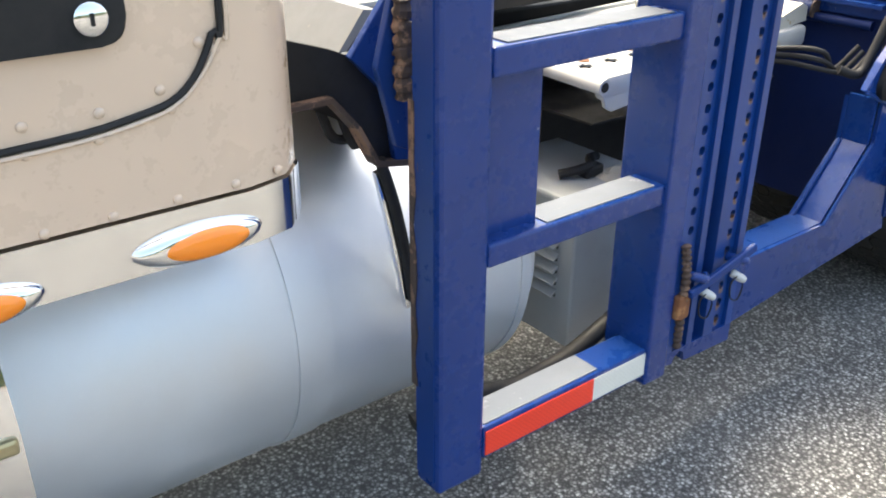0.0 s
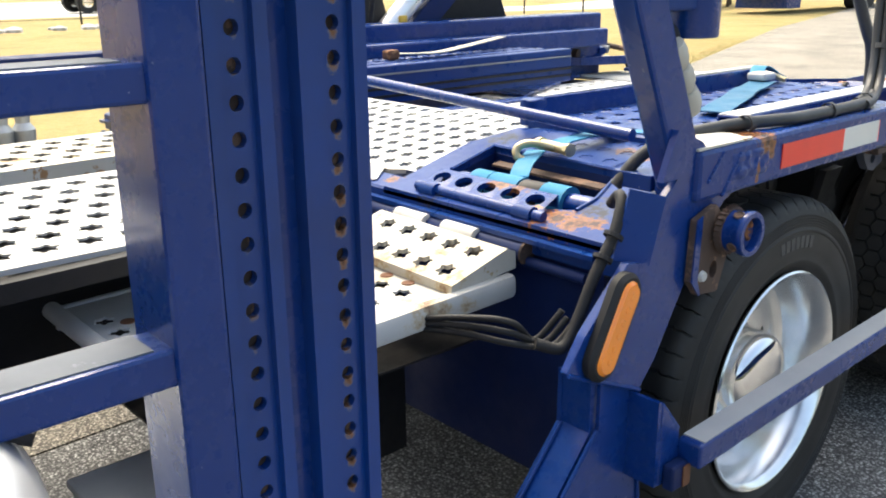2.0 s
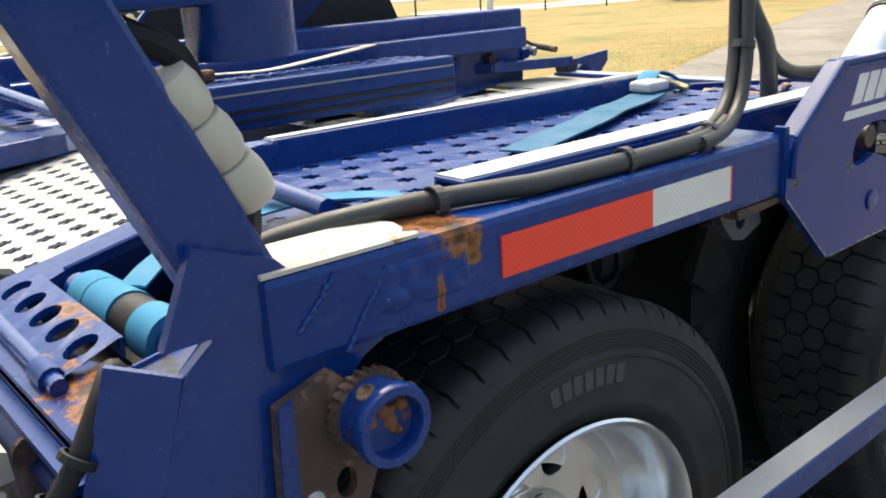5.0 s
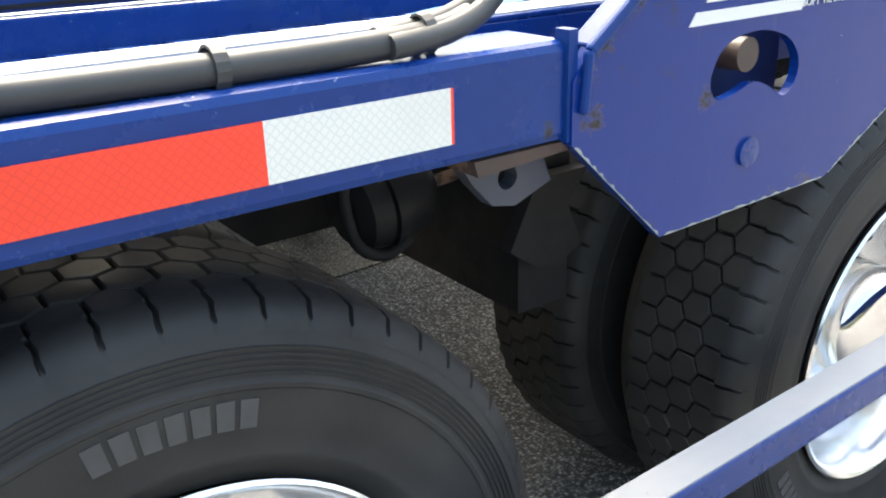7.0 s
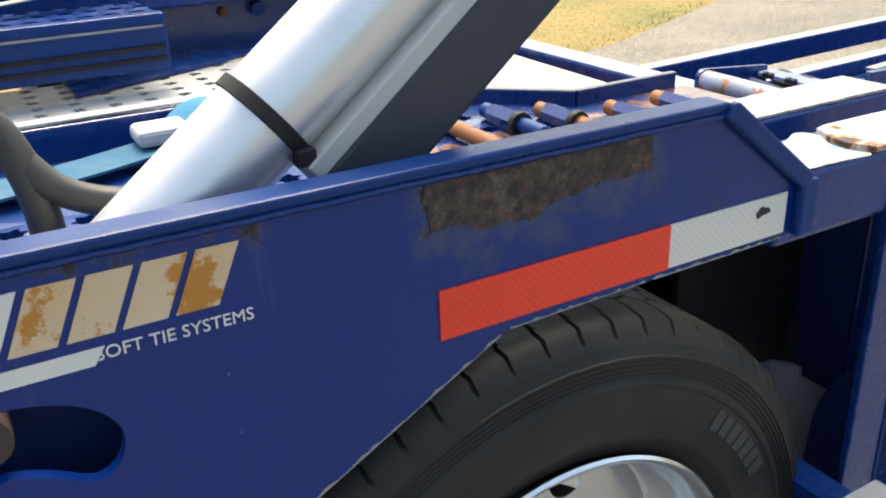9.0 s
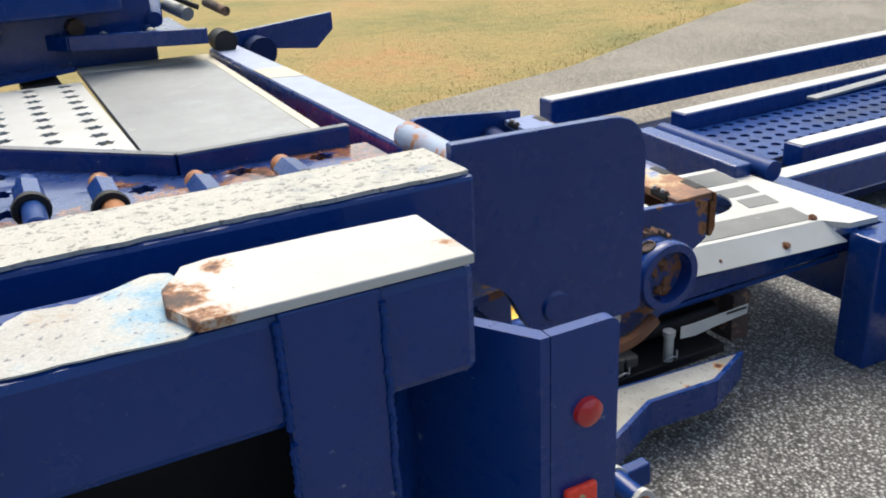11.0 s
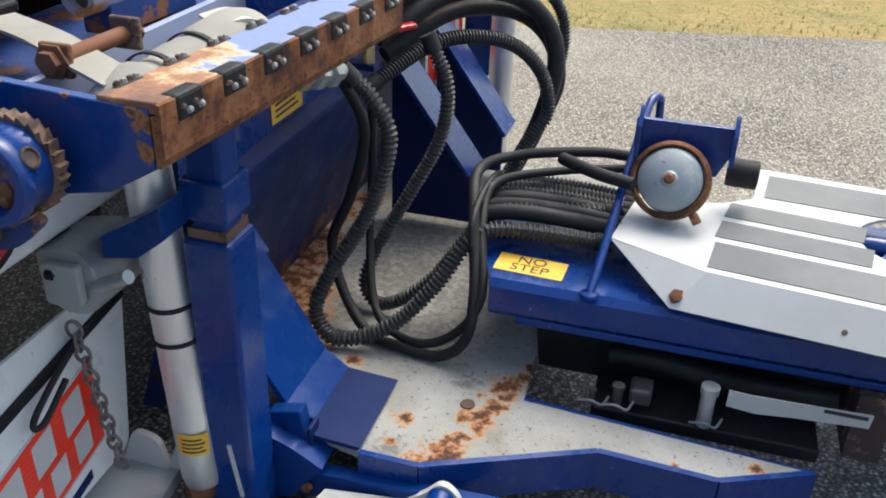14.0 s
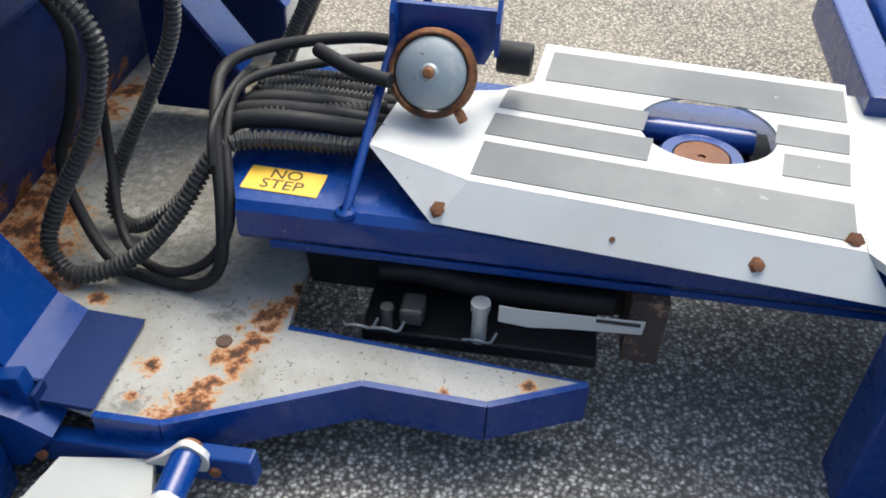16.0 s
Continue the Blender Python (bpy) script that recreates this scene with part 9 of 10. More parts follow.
part("apron", bm, WHITE, cv, "sloping front apron")
bm = B()
prism(bm, [(3.372, 1.53), (3.317, 1.055), (3.36, 1.0), (3.46, 0.99), (3.46, 1.52)], "z", 0.395, 0.4105)
part("end_sheet", bm, WHITE, cv)


def strip(y0, y1, x0, x1, skew=-0.105):
    bm = B()
    prism(bm, [(x0, y0), (x1, y0 + skew * (x1 - x0)), (x1 + 0.012, y1 + skew * (x1 - x0)), (x0 + 0.012, y1)], "z", 0.4142, 0.4156)
    part("grip_strip", moved(bm, tilt), GRIP, cv, "grey anti-slip strip")


strip(1.135, 1.228, 2.72, 3.305)
strip(1.250, 1.315, 2.73, 3.0)
strip(1.222, 1.285, 3.215, 3.32, -0.09)
strip(1.335, 1.395, 2.745, 2.995)
strip(1.312, 1.372, 3.215, 3.335, -0.09)
strip(1.440, 1.545, 2.82, 3.35, -0.075)
for x, y, z in ((2.678, 1.088, 0.372), (2.95, 1.062, 0.374), (3.165, 1.04, 0.374), (3.30, 1.075, 0.413)):
    bolt(x, y, z, (0, -0.75, 0.66), 0.010 if x != 2.95 else 0.005, RUST, cv)
# Added sheet closes the opening; its black stands in for shade.
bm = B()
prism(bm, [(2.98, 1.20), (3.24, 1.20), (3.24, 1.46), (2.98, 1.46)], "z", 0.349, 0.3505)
part("well_floor", bm, BLACK_PAINT_SHADE, cv, "black sheet for the shade in the round opening")
yoke = thing("tongue_yoke", (3.1, 1.33, 0.35), "blue yoke with a rusty disc inside the round opening", "yoke")
bm = B()
lathe(bm, [(0.045, 0.0), (0.075, 0.0), (0.078, 0.03), (0.070, 0.04), (0.047, 0.04)], Matrix.Translation((3.10, 1.30, 0.349)), 28)
part("collar", bm, BLUE, yoke, "", True)
bm = B()
lathe(bm, [(0.0, 0.036), (0.006, 0.036), (0.007, 0.040), (0.05, 0.040), (0.052, 0.0)], Matrix.Translation((3.10, 1.30, 0.349)), 28)
part("disc", bm, RUST, yoke, "rusty orange disc", True)
bm = B()
tube(bm, [(3.0, 1.395, 0.375), (3.20, 1.385, 0.375)], 0.024, 14)
part("cross_tube", bm, BLUE, yoke, "", True)

# motor disc, guard rod
mo = thing("alarm_motor", (2.64, 1.28, 0.42), "grey round motor in a rusty clamp on a blue bracket", "motor")
md = Vector((-0.10, -0.80, 0.45)).normalized()
mc = Vector((2.632, 1.265, 0.514))
bm = B()
lathe(bm, [(0.0, 0.010), (0.012, 0.010), (0.016, 0.004), (0.05, 0.0), (0.060, -0.008), (0.062, -0.07), (0.0, -0.07)], axis_m(mc, md), 40)
part("drum", bm, SCRATCHED, mo, "scratched grey motor drum", True)
bm = B()
lathe(bm, [(0.0, 0.019), (0.006, 0.019), (0.010, 0.012), (0.012, 0.006)], axis_m(mc, md), 8)
part("center_nut", bm, RUST, mo)
bm = B()
lathe(bm, [(0.063, -0.040), (0.070, -0.038), (0.0745, -0.030), (0.0745, -0.014), (0.071, -0.007), (0.066, -0.004), (0.063, -0.006)], axis_m(mc, md), 44)
part("clamp_ring", bm, PITTED, mo, "rusty clamp ring", True)
bm = B()
obox(bm, (2.683, 1.250, 0.458), (2.695, 1.242, 0.442), 0.014, 0.014, (0, 0, 1), 0.003)
part("clamp_ear", bm, RUST, mo)
bm = B()
prism(bm, [(2.575, 0.50), (2.715, 0.50), (2.735, 0.545), (2.735, 0.60), (2.555, 0.60), (2.555, 0.545)], "y", 1.335, 1.347, 0.002)
part("bracket", bm, BLUE, mo)
for x, s in ((2.560, -1), (2.732, 1)):
    bm = B()
    prism(bm, rounded([(1.29, 0.54), (1.36, 0.54), (1.36, 0.585), (1.325, 0.635), (1.29, 0.60)], [0, 0, 0, 0.012, 0], 3), "x", x, x + 0.008)
    part("bracket_ear", bm, BLUE, mo)
bm = B()
lathe(bm, [(0.0, 0.0), (0.026, 0.0), (0.028, 0.005), (0.028, 0.058), (0.020, 0.060), (0.018, 0.045), (0.0, 0.045)], axis_m((2.735, 1.375, 0.50), (1, -0.05, 0.0)), 24)
part("end_can", bm, BLACK, mo, "black end can", True)
bm = B()
tube(bm, [(2.57, 1.25, 0.50), (2.50, 1.28, 0.498), (2.42, 1.36, 0.485)], 0.013, 10, 4)
part("hose_tail", bm, BLACK, mo, "", True)
gr = thing("guard_rod", (2.53, 1.08, 0.35), "bent blue guard rod over the motor", "rod")
bm = B()
tube(bm, [(2.527, 1.083, 0.345), (2.535, 1.15, 0.39), (2.552, 1.30, 0.493), (2.568, 1.435, 0.58), (2.575, 1.468, 0.596), (2.585, 1.485, 0.592), (2.59, 1.50, 0.56), (2.595, 1.505, 0.345)], 0.0085, 10, 4)
part("rod", bm, BLUE, gr, "", True)
bm = B()
lathe(bm, [(0.018, 0.0), (0.016, 0.006), (0.009, 0.010)], Matrix.Translation((2.527, 1.083, 0.347)), 14)
part("weld", bm, BLUE_WORN, gr, "", True)

# hoses of the hitch
ring_hose("corrugated_hose", [(2.04, 1.14, 0.69), (2.09, 1.15, 0.64), (2.125, 1.15, 0.56), (2.09, 1.13, 0.42), (2.02, 1.10, 0.29), (1.998, 1.07, 0.21), (2.05, 1.045, 0.172), (2.15, 1.07, 0.205), (2.23, 1.11, 0.29),
                              (2.285, 1.165, 0.375), (2.35, 1.198, 0.392), (2.545, 1.215, 0.388)], 0.0165, "thick corrugated black hose looping to the platform", HOSE_GREY, 0.0105)
ring_hose("corrugated_hose", [(2.15, 1.30, 0.72), (2.19, 1.30, 0.63), (2.18, 1.30, 0.52), (2.12, 1.28, 0.39), (2.06, 1.25, 0.27), (2.05, 1.21, 0.20), (2.10, 1.19, 0.175), (2.19, 1.20, 0.24), (2.26, 1.23, 0.34),
                              (2.32, 1.245, 0.405), (2.55, 1.30, 0.415)], 0.0150, "corrugated black hose looping to the platform", HOSE_GREY, 0.0098)
ring_hose("black_cable", [(2.02, 1.18, 0.66), (2.06, 1.19, 0.56), (2.03, 1.19, 0.42), (1.99, 1.18, 0.31), (2.03, 1.14, 0.22), (2.10, 1.09, 0.17), (2.18, 1.07, 0.163), (2.26, 1.06, 0.168), (2.31, 1.06, 0.22), (2.315, 1.09, 0.31), (2.28, 1.20, 0.42), (2.26, 1.32, 0.455),
                          (2.33, 1.39, 0.468), (2.47, 1.44, 0.475), (2.56, 1.43, 0.48)], 0.011, "smooth black cable looping on the platform")
ring_hose("black_cable", [(2.05, 1.26, 0.60), (2.05, 1.26, 0.45), (2.05, 1.24, 0.30), (2.10, 1.14, 0.19), (2.19, 1.08, 0.175), (2.27, 1.08, 0.20), (2.33, 1.08, 0.30), (2.30, 1.19, 0.40), (2.30, 1.30, 0.44), (2.42, 1.38, 0.45), (2.56, 1.42, 0.46)], 0.009,
          "smooth black cable looping on the platform")
for k, (y0, y1, kind) in enumerate(((1.230, 1.245, 0), (1.262, 1.275, 0), (1.295, 1.31, 0), (1.325, 1.345, 1), (1.355, 1.375, 1), (1.385, 1.405, 1))):
    ring_hose("bundle_hose", [(2.275 + 0.01 * k, y0 - 0.01, 0.385 + 0.008 * (k % 2)), (2.32, y0, 0.410), (2.42, (y0 + y1) / 2, 0.414), (2.57, y1, 0.402)], 0.0165 if kind == 0 else 0.0135,
              "black hydraulic hose of the tongue bundle", HOSE_GREY if kind else BLACK, 0.0085 if kind else 0.0, "bundle hoses")
    bm = B()
    tube(bm, [(2.535, y1 - 0.004, 0.405), (2.60, y1, 0.400)], 0.012, 8)
    solo("hose_end", bm, BRASS if k % 2 else DULL, "plated hose end fitting at the cover", "fitting", "hose fittings", smooth=True)
tie = thing("bundle_tie", (2.30, 1.24, 0.40), "black tie round the hose bundle", "cable tie")
bm = B()
tube(bm, [(2.298, 1.12, 0.385), (2.290, 1.16, 0.432), (2.286, 1.28, 0.440), (2.290, 1.38, 0.425), (2.296, 1.40, 0.385)], 0.007, 8, 4)
part("strap", bm, BLACK, tie, "", True)
for dy, dz, r in ((0.0, 0.0, 0.021), (0.05, -0.05, 0.019), (0.10, 0.03, 0.016), (-0.06, -0.09, 0.017)):
    ring_hose("arching_hose", [(1.99, 1.45 + dy, 0.66 + dz), (2.10, 1.60 + dy, 0.73 + dz), (2.22, 1.70 + dy, 0.72 + dz), (2.30, 1.75 + dy, 0.65 + dz), (2.33, 1.75 + dy, 0.55 + dz), (2.30, 1.72 + dy, 0.40), (2.24, 1.66 + dy, 0.26),
                               (2.24, 1.55 + dy, 0.19)], r, "thick black hose arching behind the strap box", BLACK if r > 0.018 else HOSE_GREY, 0.0 if r > 0.018 else 0.008)
sc = thing("far_cylinder", (2.12, 2.1, 0.15), "silver hydraulic cylinder on the far rear corner", "hydraulic cylinder")
bm = B()
tube(bm, [(2.12, 2.12, 0.66), (2.12, 2.12, 0.15)], 0.035, 24)
part("barrel", bm, ALU_TUBE, sc, "", True)
bm = B()
tube(bm, [(2.12, 2.12, 0.84), (2.12, 2.12, 0.6605)], 0.030, 20)
part("dark_cap", bm, BLUE_DARK, sc, "dark blue upper end", True)
bm = B()
tube(bm, [(2.02, 2.16, 0.915), (2.02, 2.24, 0.915)], 0.034, 18)
part("pivot", bm, BLACK, sc, "black rubber pivot", True)
ff = thing("far_mud_flap", (1.99, 2.1, 0.2), "white mud flap with a red panel on the far side", "mud flap")
bm = B()
box(bm, 1.975, 1.98, 1.84, 2.2, 0.18, 0.70)
part("sheet", bm, WHITE, ff)
bm = B()
box(bm, 1.981, 1.983, 1.86, 2.18, 0.42, 0.62)
part("red_panel", bm, RED_TAPE, ff, "red panel")
for k in range(4):
    bm = B()
    box(bm, 1.9832, 1.985, 1.89 + 0.07 * k, 1.93 + 0.07 * k, 0.46, 0.58)
    part("panel_bar", bm, WHITE, ff)

# ---- trailer ----
tr = thing("parked_trailer", (3.4, 1.5, 0.0), "blue trailer front with a square leg", "trailer")
bm = B()
box(bm, 3.36, 3.50, 0.90, 1.0, 0.0, 0.385, 0.006)
part("leg", bm, BLUE, tr)
bm = B()
obox(bm, (3.43, 1.46, 0.40), (3.43, 1.95, 0.42), 0.07, 0.10, (0, 0, 1), 0.006)
part("cross_tube", bm, BLUE, tr)
bm = B()
tube(bm, [(3.52, 1.42, 0.42), (3.52, 1.95, 0.44)], 0.035, 14)
part("round_tube", bm, BLUE_WORN, tr, "", True)
bm = B()
box(bm, 3.505, 3.60, 0.6, 1.9, 0.10, 0.38)
part("front_beam", bm, BLUE, tr)

# trailer deck and rails
TR_RAILS = ((3.15, 0.30, 0.13, 3.82, 12.0, 0.35), (2.72, 0.24, 0.10, 4.3, 12.0, 0.30), (2.02, 0.24, 0.10, 4.3, 12.0, 0.06), (1.72, 0.26, 0.12, 3.62, 12.0, 0.0))
td = thing("trailer_deck", (6.0, 2.3, 0.1), "blue trailer deck with white-topped rails and perforated tracks", "trailer deck")
for y, z, hgt, x0, x1, drift in TR_RAILS:
    bm = B()
    obox(bm, (x0, y, z - hgt / 2), (x1, y + drift, z - hgt / 2 + 0.04), 0.10, hgt, (0, 0, 1), 0.006)
    rl2 = part("rail", bm, BLUE, td)
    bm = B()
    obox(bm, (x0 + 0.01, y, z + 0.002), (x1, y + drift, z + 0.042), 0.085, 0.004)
    part("rail_top", bm, WHITE, rl2, "white rail top")
bm = B()
punched(bm, (3.9, 2.10, 0.16), (5.0, 0.1, 0.02), (0, 0.56, 0), 60, 6, 0.024, "round", 0.01, True)
part("track", bm, BLUE_WORN, td, "perforated blue track")
bm = B()
prism(bm, [(3.80, 3.20), (3.62, 1.72), (3.74, 1.66), (3.93, 3.20)], "z", 0.0, 0.17)
part("front_beam", bm, BLUE, td)
bm = B()
prism(bm, [(3.9, 1.75), (12.0, 1.9), (12.0, 3.5), (3.95, 3.1)], "z", 0.06, 0.09)
part("pan", bm, BLUE_DARK, td)
bm = B()
obox(bm, (4.9, 2.45, 0.27), (7.4, 2.62, 0.33), 0.06, 0.012, (0, 0, 1))
part("loose_bar", bm, GREY_STEEL, td, "pale loose bar")

# far side of the truck: slanted cylinder and dark plates
fcy = thing("far_lift_cylinder", (0.44, 2.42, 1.1), "silver slanted lift cylinder on the far rail", "hydraulic cylinder")
bm = B()
tube(bm, [(0.42, 2.42, 1.16), (1.55, 2.42, 2.12)], 0.050, 28)
part("barrel", bm, ALU_TUBE, fcy, "", True)
bm = B()
box(bm, 0.455, 0.50, 2.362, 2.370, 1.19, 1.225, 0.002)
part("yellow_sticker", bm, YELLOW, fcy, "yellow sticker", True)
bm = B()
obox(bm, (0.58, 2.44, 1.14), (1.70, 2.44, 2.10), 0.10, 0.11, (-0.66, 0, 0.75), 0.006)
part("beam", bm, BLUE_DARK, fcy, "dark blue lift beam")
for pts, y in (([(0.04, 1.19), (0.16, 1.31), (0.43, 1.315), (0.47, 1.19)], 2.46), ([(0.62, 1.19), (0.60, 1.30), (1.16, 1.33), (1.22, 1.28), (1.26, 1.19)], 2.47)):
    fp = thing("far_side_plate", (pts[0][0], y, 1.19), "dark blue side plate standing on the far rail", "side plate", "far side plates")
    bm = B()
    prism(bm, pts, "y", y, y + 0.014, 0.002)
    part("plate", bm, BLACK_PAINT_SHADE, fp)
    bm = B()
    obox(bm, (pts[0][0] - 0.005, y + 0.006, pts[0][1]), (pts[1][0] - 0.005, y + 0.006, pts[1][1]), 0.02, 0.012, (1, 0, 0))
    part("edge", bm, BLUE, fp)
ring_hose("far_hose", [(-0.50, 2.36, 1.17), (-0.2, 2.36, 1.22), (-0.05, 2.36, 1.28), (0.02, 2.36, 1.42), (0.06, 2.38, 1.7)], 0.012, "black hose rising from the far rail")
ring_hose("far_hose", [(0.30, 2.38, 1.20), (0.31, 2.36, 1.34), (0.34, 2.34, 1.42), (0.48, 2.33, 1.40), (0.62, 2.34, 1.46)], 0.012, "black hose looped over the far cylinder")
clip = thing("rusty_strap_end", (0.12, 2.02, 1.08), "rusty hook with pale webbing on the far track", "strap")
bm = B()
box(bm, 0.10, 0.16, 2.0, 2.05, 1.07, 1.11, 0.01)
part("hook", bm, RUST, clip)
part("webbing", band(B(), [(0.16, 2.02, 1.09), (0.35, 2.0, 1.085), (0.60, 2.05, 1.10), (0.85, 2.10, 1.12)], 0.05), CREAM, clip)

# clutter of the far rear corner
fcl = thing("far_corner_straps", (1.7, 2.3, 1.0), "rusty rollers and straps heaped on the far rear corner", "straps")
rr6 = random.Random(4)
for k in range(8):
    x = 1.30 + 0.11 * k
    bm = B()
    tube(bm, [(x, 2.30 + rr6.uniform(-0.03, 0.05), 0.985), (x + rr6.uniform(-0.05, 0.08), 2.44, 0.99 + rr6.uniform(0, 0.03))], rr6.uniform(0.014, 0.026), 10)
    part("roller", bm, (RUST, BLUE_WORN, GREY_STEEL, RUST_DARK)[k % 4], fcl, "", True)
bm = B()
tube(bm, [(1.35, 2.36, 1.0), (1.55, 2.40, 1.04), (1.72, 2.36, 1.03), (1.86, 2.38, 1.06), (2.0, 2.36, 1.0)], 0.008, 8, 6)
part("cable", bm, BLACK, fcl, "", True)

# cable beside the marker lamp, handle, wiring at the gusset
ring_hose("lamp_cable", [(-0.868, 0.115, 0.985), (-0.885, 0.085, 1.010), (-0.905, 0.065, 0.995), (-0.937, 0.055, 0.948), (-0.985, 0.055, 0.885), (-1.028, 0.058, 0.805), (-1.062, 0.062, 0.765), (-1.10, 0.09, 0.775)], 0.011, "thick black cable sleeve beside the marker lamp")
for p, d in (((-0.937, 0.055, 0.948), (-0.5, 0, -0.7)), ((-0.965, 0.055, 0.912), (-0.5, 0, -0.7))):
    bm = B()
    lathe(bm, [(0.0155, -0.005), (0.019, -0.004), (0.019, 0.004), (0.0155, 0.005)], axis_m(p, d), 14)
    solo("cable_tie", bm, BLACK, "black cable tie round the lamp cable", "cable tie", "cable ties")
for k in range(3):
    ring_hose("wiring", [(-1.03, 0.065 + 0.012 * k, 0.80 + 0.01 * k), (-1.07, 0.08 + 0.02 * k, 0.765), (-1.13, 0.12, 0.775 + 0.02 * k), (-1.18, 0.20, 0.785 + 0.015 * k), (-1.25, 0.40, 0.77)], 0.006, "thin black wiring under the ramp")
hd = thing("pull_handle", (-0.97, 0.8, 0.25), "blue bent pull handle on the inner panel", "handle")
bm = B()
tube(bm, [(-0.975, 0.68, 0.40), (-1.02, 0.68, 0.385), (-1.04, 0.70, 0.375), (-1.04, 0.86, 0.375), (-1.02, 0.88, 0.385), (-0.975, 0.88, 0.40)], 0.009, 8, 3)
part("bar", bm, BLUE, hd, "", True)


# ---- distance ----
def leaf_cloud(bm, c, r, n, size, rnd, squash=0.8):
    """Small leaf faces scattered over an uneven ball of air."""
    for _ in range(n):
        d = Vector((rnd.gauss(0, 1), rnd.gauss(0, 1), rnd.gauss(0, 1))).normalized() * (rnd.random() ** 0.4)
        p = Vector(c) + Vector((d.x * r, d.y * r, d.z * r * squash))
        a = Vector((rnd.gauss(0, 1), rnd.gauss(0, 1), rnd.gauss(0, 0.6))).normalized()
        b = a.orthogonal().normalized()
        s = size * rnd.uniform(0.5, 1.3)
        bm.faces.new([bm.verts.new(p + a * s), bm.verts.new(p + b * s * 0.6), bm.verts.new(p - a * s), bm.verts.new(p - b * s * 0.6)])


def leaf_mesh(name, bm, mat):
    me = bpy.data.meshes.new(name)
    bm.to_mesh(me)
    bm.free()
    me.materials.append(mat)
    return new(name, me)


def tree(x, y, hgt, spread, seed, label, leaves=520):
    rnd = random.Random(seed)
    e = thing("tree", (x, y, -0.03), label, "tree", "far trees")
    bm = B()
    base = Vector((x, y, -0.05))
    tops = []
    line = [base + Vector((rnd.uniform(-0.1, 0.1) * k, rnd.uniform(-0.1, 0.1) * k, hgt * 0.22 * k)) for k in range(4)]
    for a, b, r in zip(line, line[1:], (0.16, 0.12, 0.08)):
        tube(bm, [a, b], r * hgt / 7, 7)
    for k in range(7):
        a = line[1] + (line[3] - line[1]) * (k / 7)
        ang = rnd.uniform(0, 6.28)
        b = a + Vector((math.cos(ang) * spread * 0.6, math.sin(ang) * spread * 0.6, hgt * rnd.uniform(0.08, 0.22)))
        tube(bm, [a, b], 0.04 * hgt / 7, 5)
        tops.append(b)
    part("trunk", bm, BARK, e)
    bm = B()
    for p in tops + [line[3], line[2] + Vector((0, 0, hgt * 0.1))]:
        leaf_cloud(bm, p, spread * rnd.uniform(0.34, 0.55), leaves // 9, 0.16 + hgt * 0.012, rnd)
    crown = leaf_mesh("crown", bm, LEAF)
    crown.parent = e
    crown.matrix_parent_inverse = e.matrix_basis.inverted()


for i, (x, y, hgt, sp) in enumerate(((28.5, 21, 3.6, 1.9), (31.0, 21.6, 4.2, 2.0), (33.5, 20.6, 3.2, 1.8), (36.0, 22, 4.0, 2.1), (39.0, 23, 3.6, 2.0))):
    tree(x, y, hgt, sp, 40 + i, "bushy green young tree at the field edge", 620)
rnd7 = random.Random(8)
bm = B()
for k in range(150):
    x = -90 + 250 * k / 150 + rnd7.uniform(-1, 1)
    y = 92 + rnd7.uniform(-8, 10)
    hgt = rnd7.uniform(6, 11)
    tube(bm, [(x, y, -0.1), (x, y, hgt * 0.6)], 0.16, 5)
    for j in range(4):
        leaf_cloud(bm, (x + rnd7.uniform(-1.5, 1.5), y + rnd7.uniform(-1.5, 1.5), hgt * (0.25 + 0.2 * j)), 2.4, 70, 0.45, rnd7)
tagged(leaf_mesh("far_woods", bm, LEAF), "belt of green woods behind the yard", "woods", kind="stuff")
# Added woods, out of view, give the paint something dark to reflect.
bm = B()
for k in range(70):
    x = -70 + 150 * k / 70 + rnd7.uniform(-1, 1)
    y = -34 + rnd7.uniform(-6, 3)
    hgt = rnd7.uniform(4, 8)
    tube(bm, [(x, y, -0.1), (x, y, hgt * 0.6)], 0.16, 5)
    for j in range(4):
        leaf_cloud(bm, (x + rnd7.uniform(-1.2, 1.2), y + rnd7.uniform(-1.2, 1.2), hgt * (0.2 + 0.2 * j)), 2.0, 50, 0.45, rnd7)
tagged(leaf_mesh("near_woods", bm, LEAF), "unseen tree belt added behind the camera for dark reflections", "woods", kind="stuff")

# concrete roads and yard beyond the field
for nm, pts in (("road_far", [(21.0, 26.5), (30.0, 23.5), (48.0, 29.0), (90, 46), (88, 50), (46.0, 34.0), (30, 28.5), (23, 31)]), ("road_back", [(30, 50), (60, 44), (110, 66), (108, 76), (60, 58), (34, 62)]),
                ("road_yard", [(-60, 33), (8, 36.0), (17.5, 35.5), (26, 40), (24, 62), (-60, 58)]), ("road_verge", [(8.5, 25.0), (12.5, 20.0), (14.2, 20.0), (15.5, 28.0), (13.0, 28.4), (9.5, 28.6)])):
    bm = B()
    prism(bm, pts, "z", -0.06, -0.022)
    solo(nm, bm, CONCRETE, "pale concrete road beyond the field", "road", kind="structure")

# wire fence
FENCE = [(-30, 33.0), (-10, 31.0), (9.1, 29.7), (12.2, 28.9), (16.0, 25.2), (21.0, 24.0), (26.0, 22.4), (36.0, 25.5), (60.0, 34.0)]
fe = thing("wire_fence", (9.0, 29.7, 0.0), "low wire fence with thin dark posts along the field", "fence")
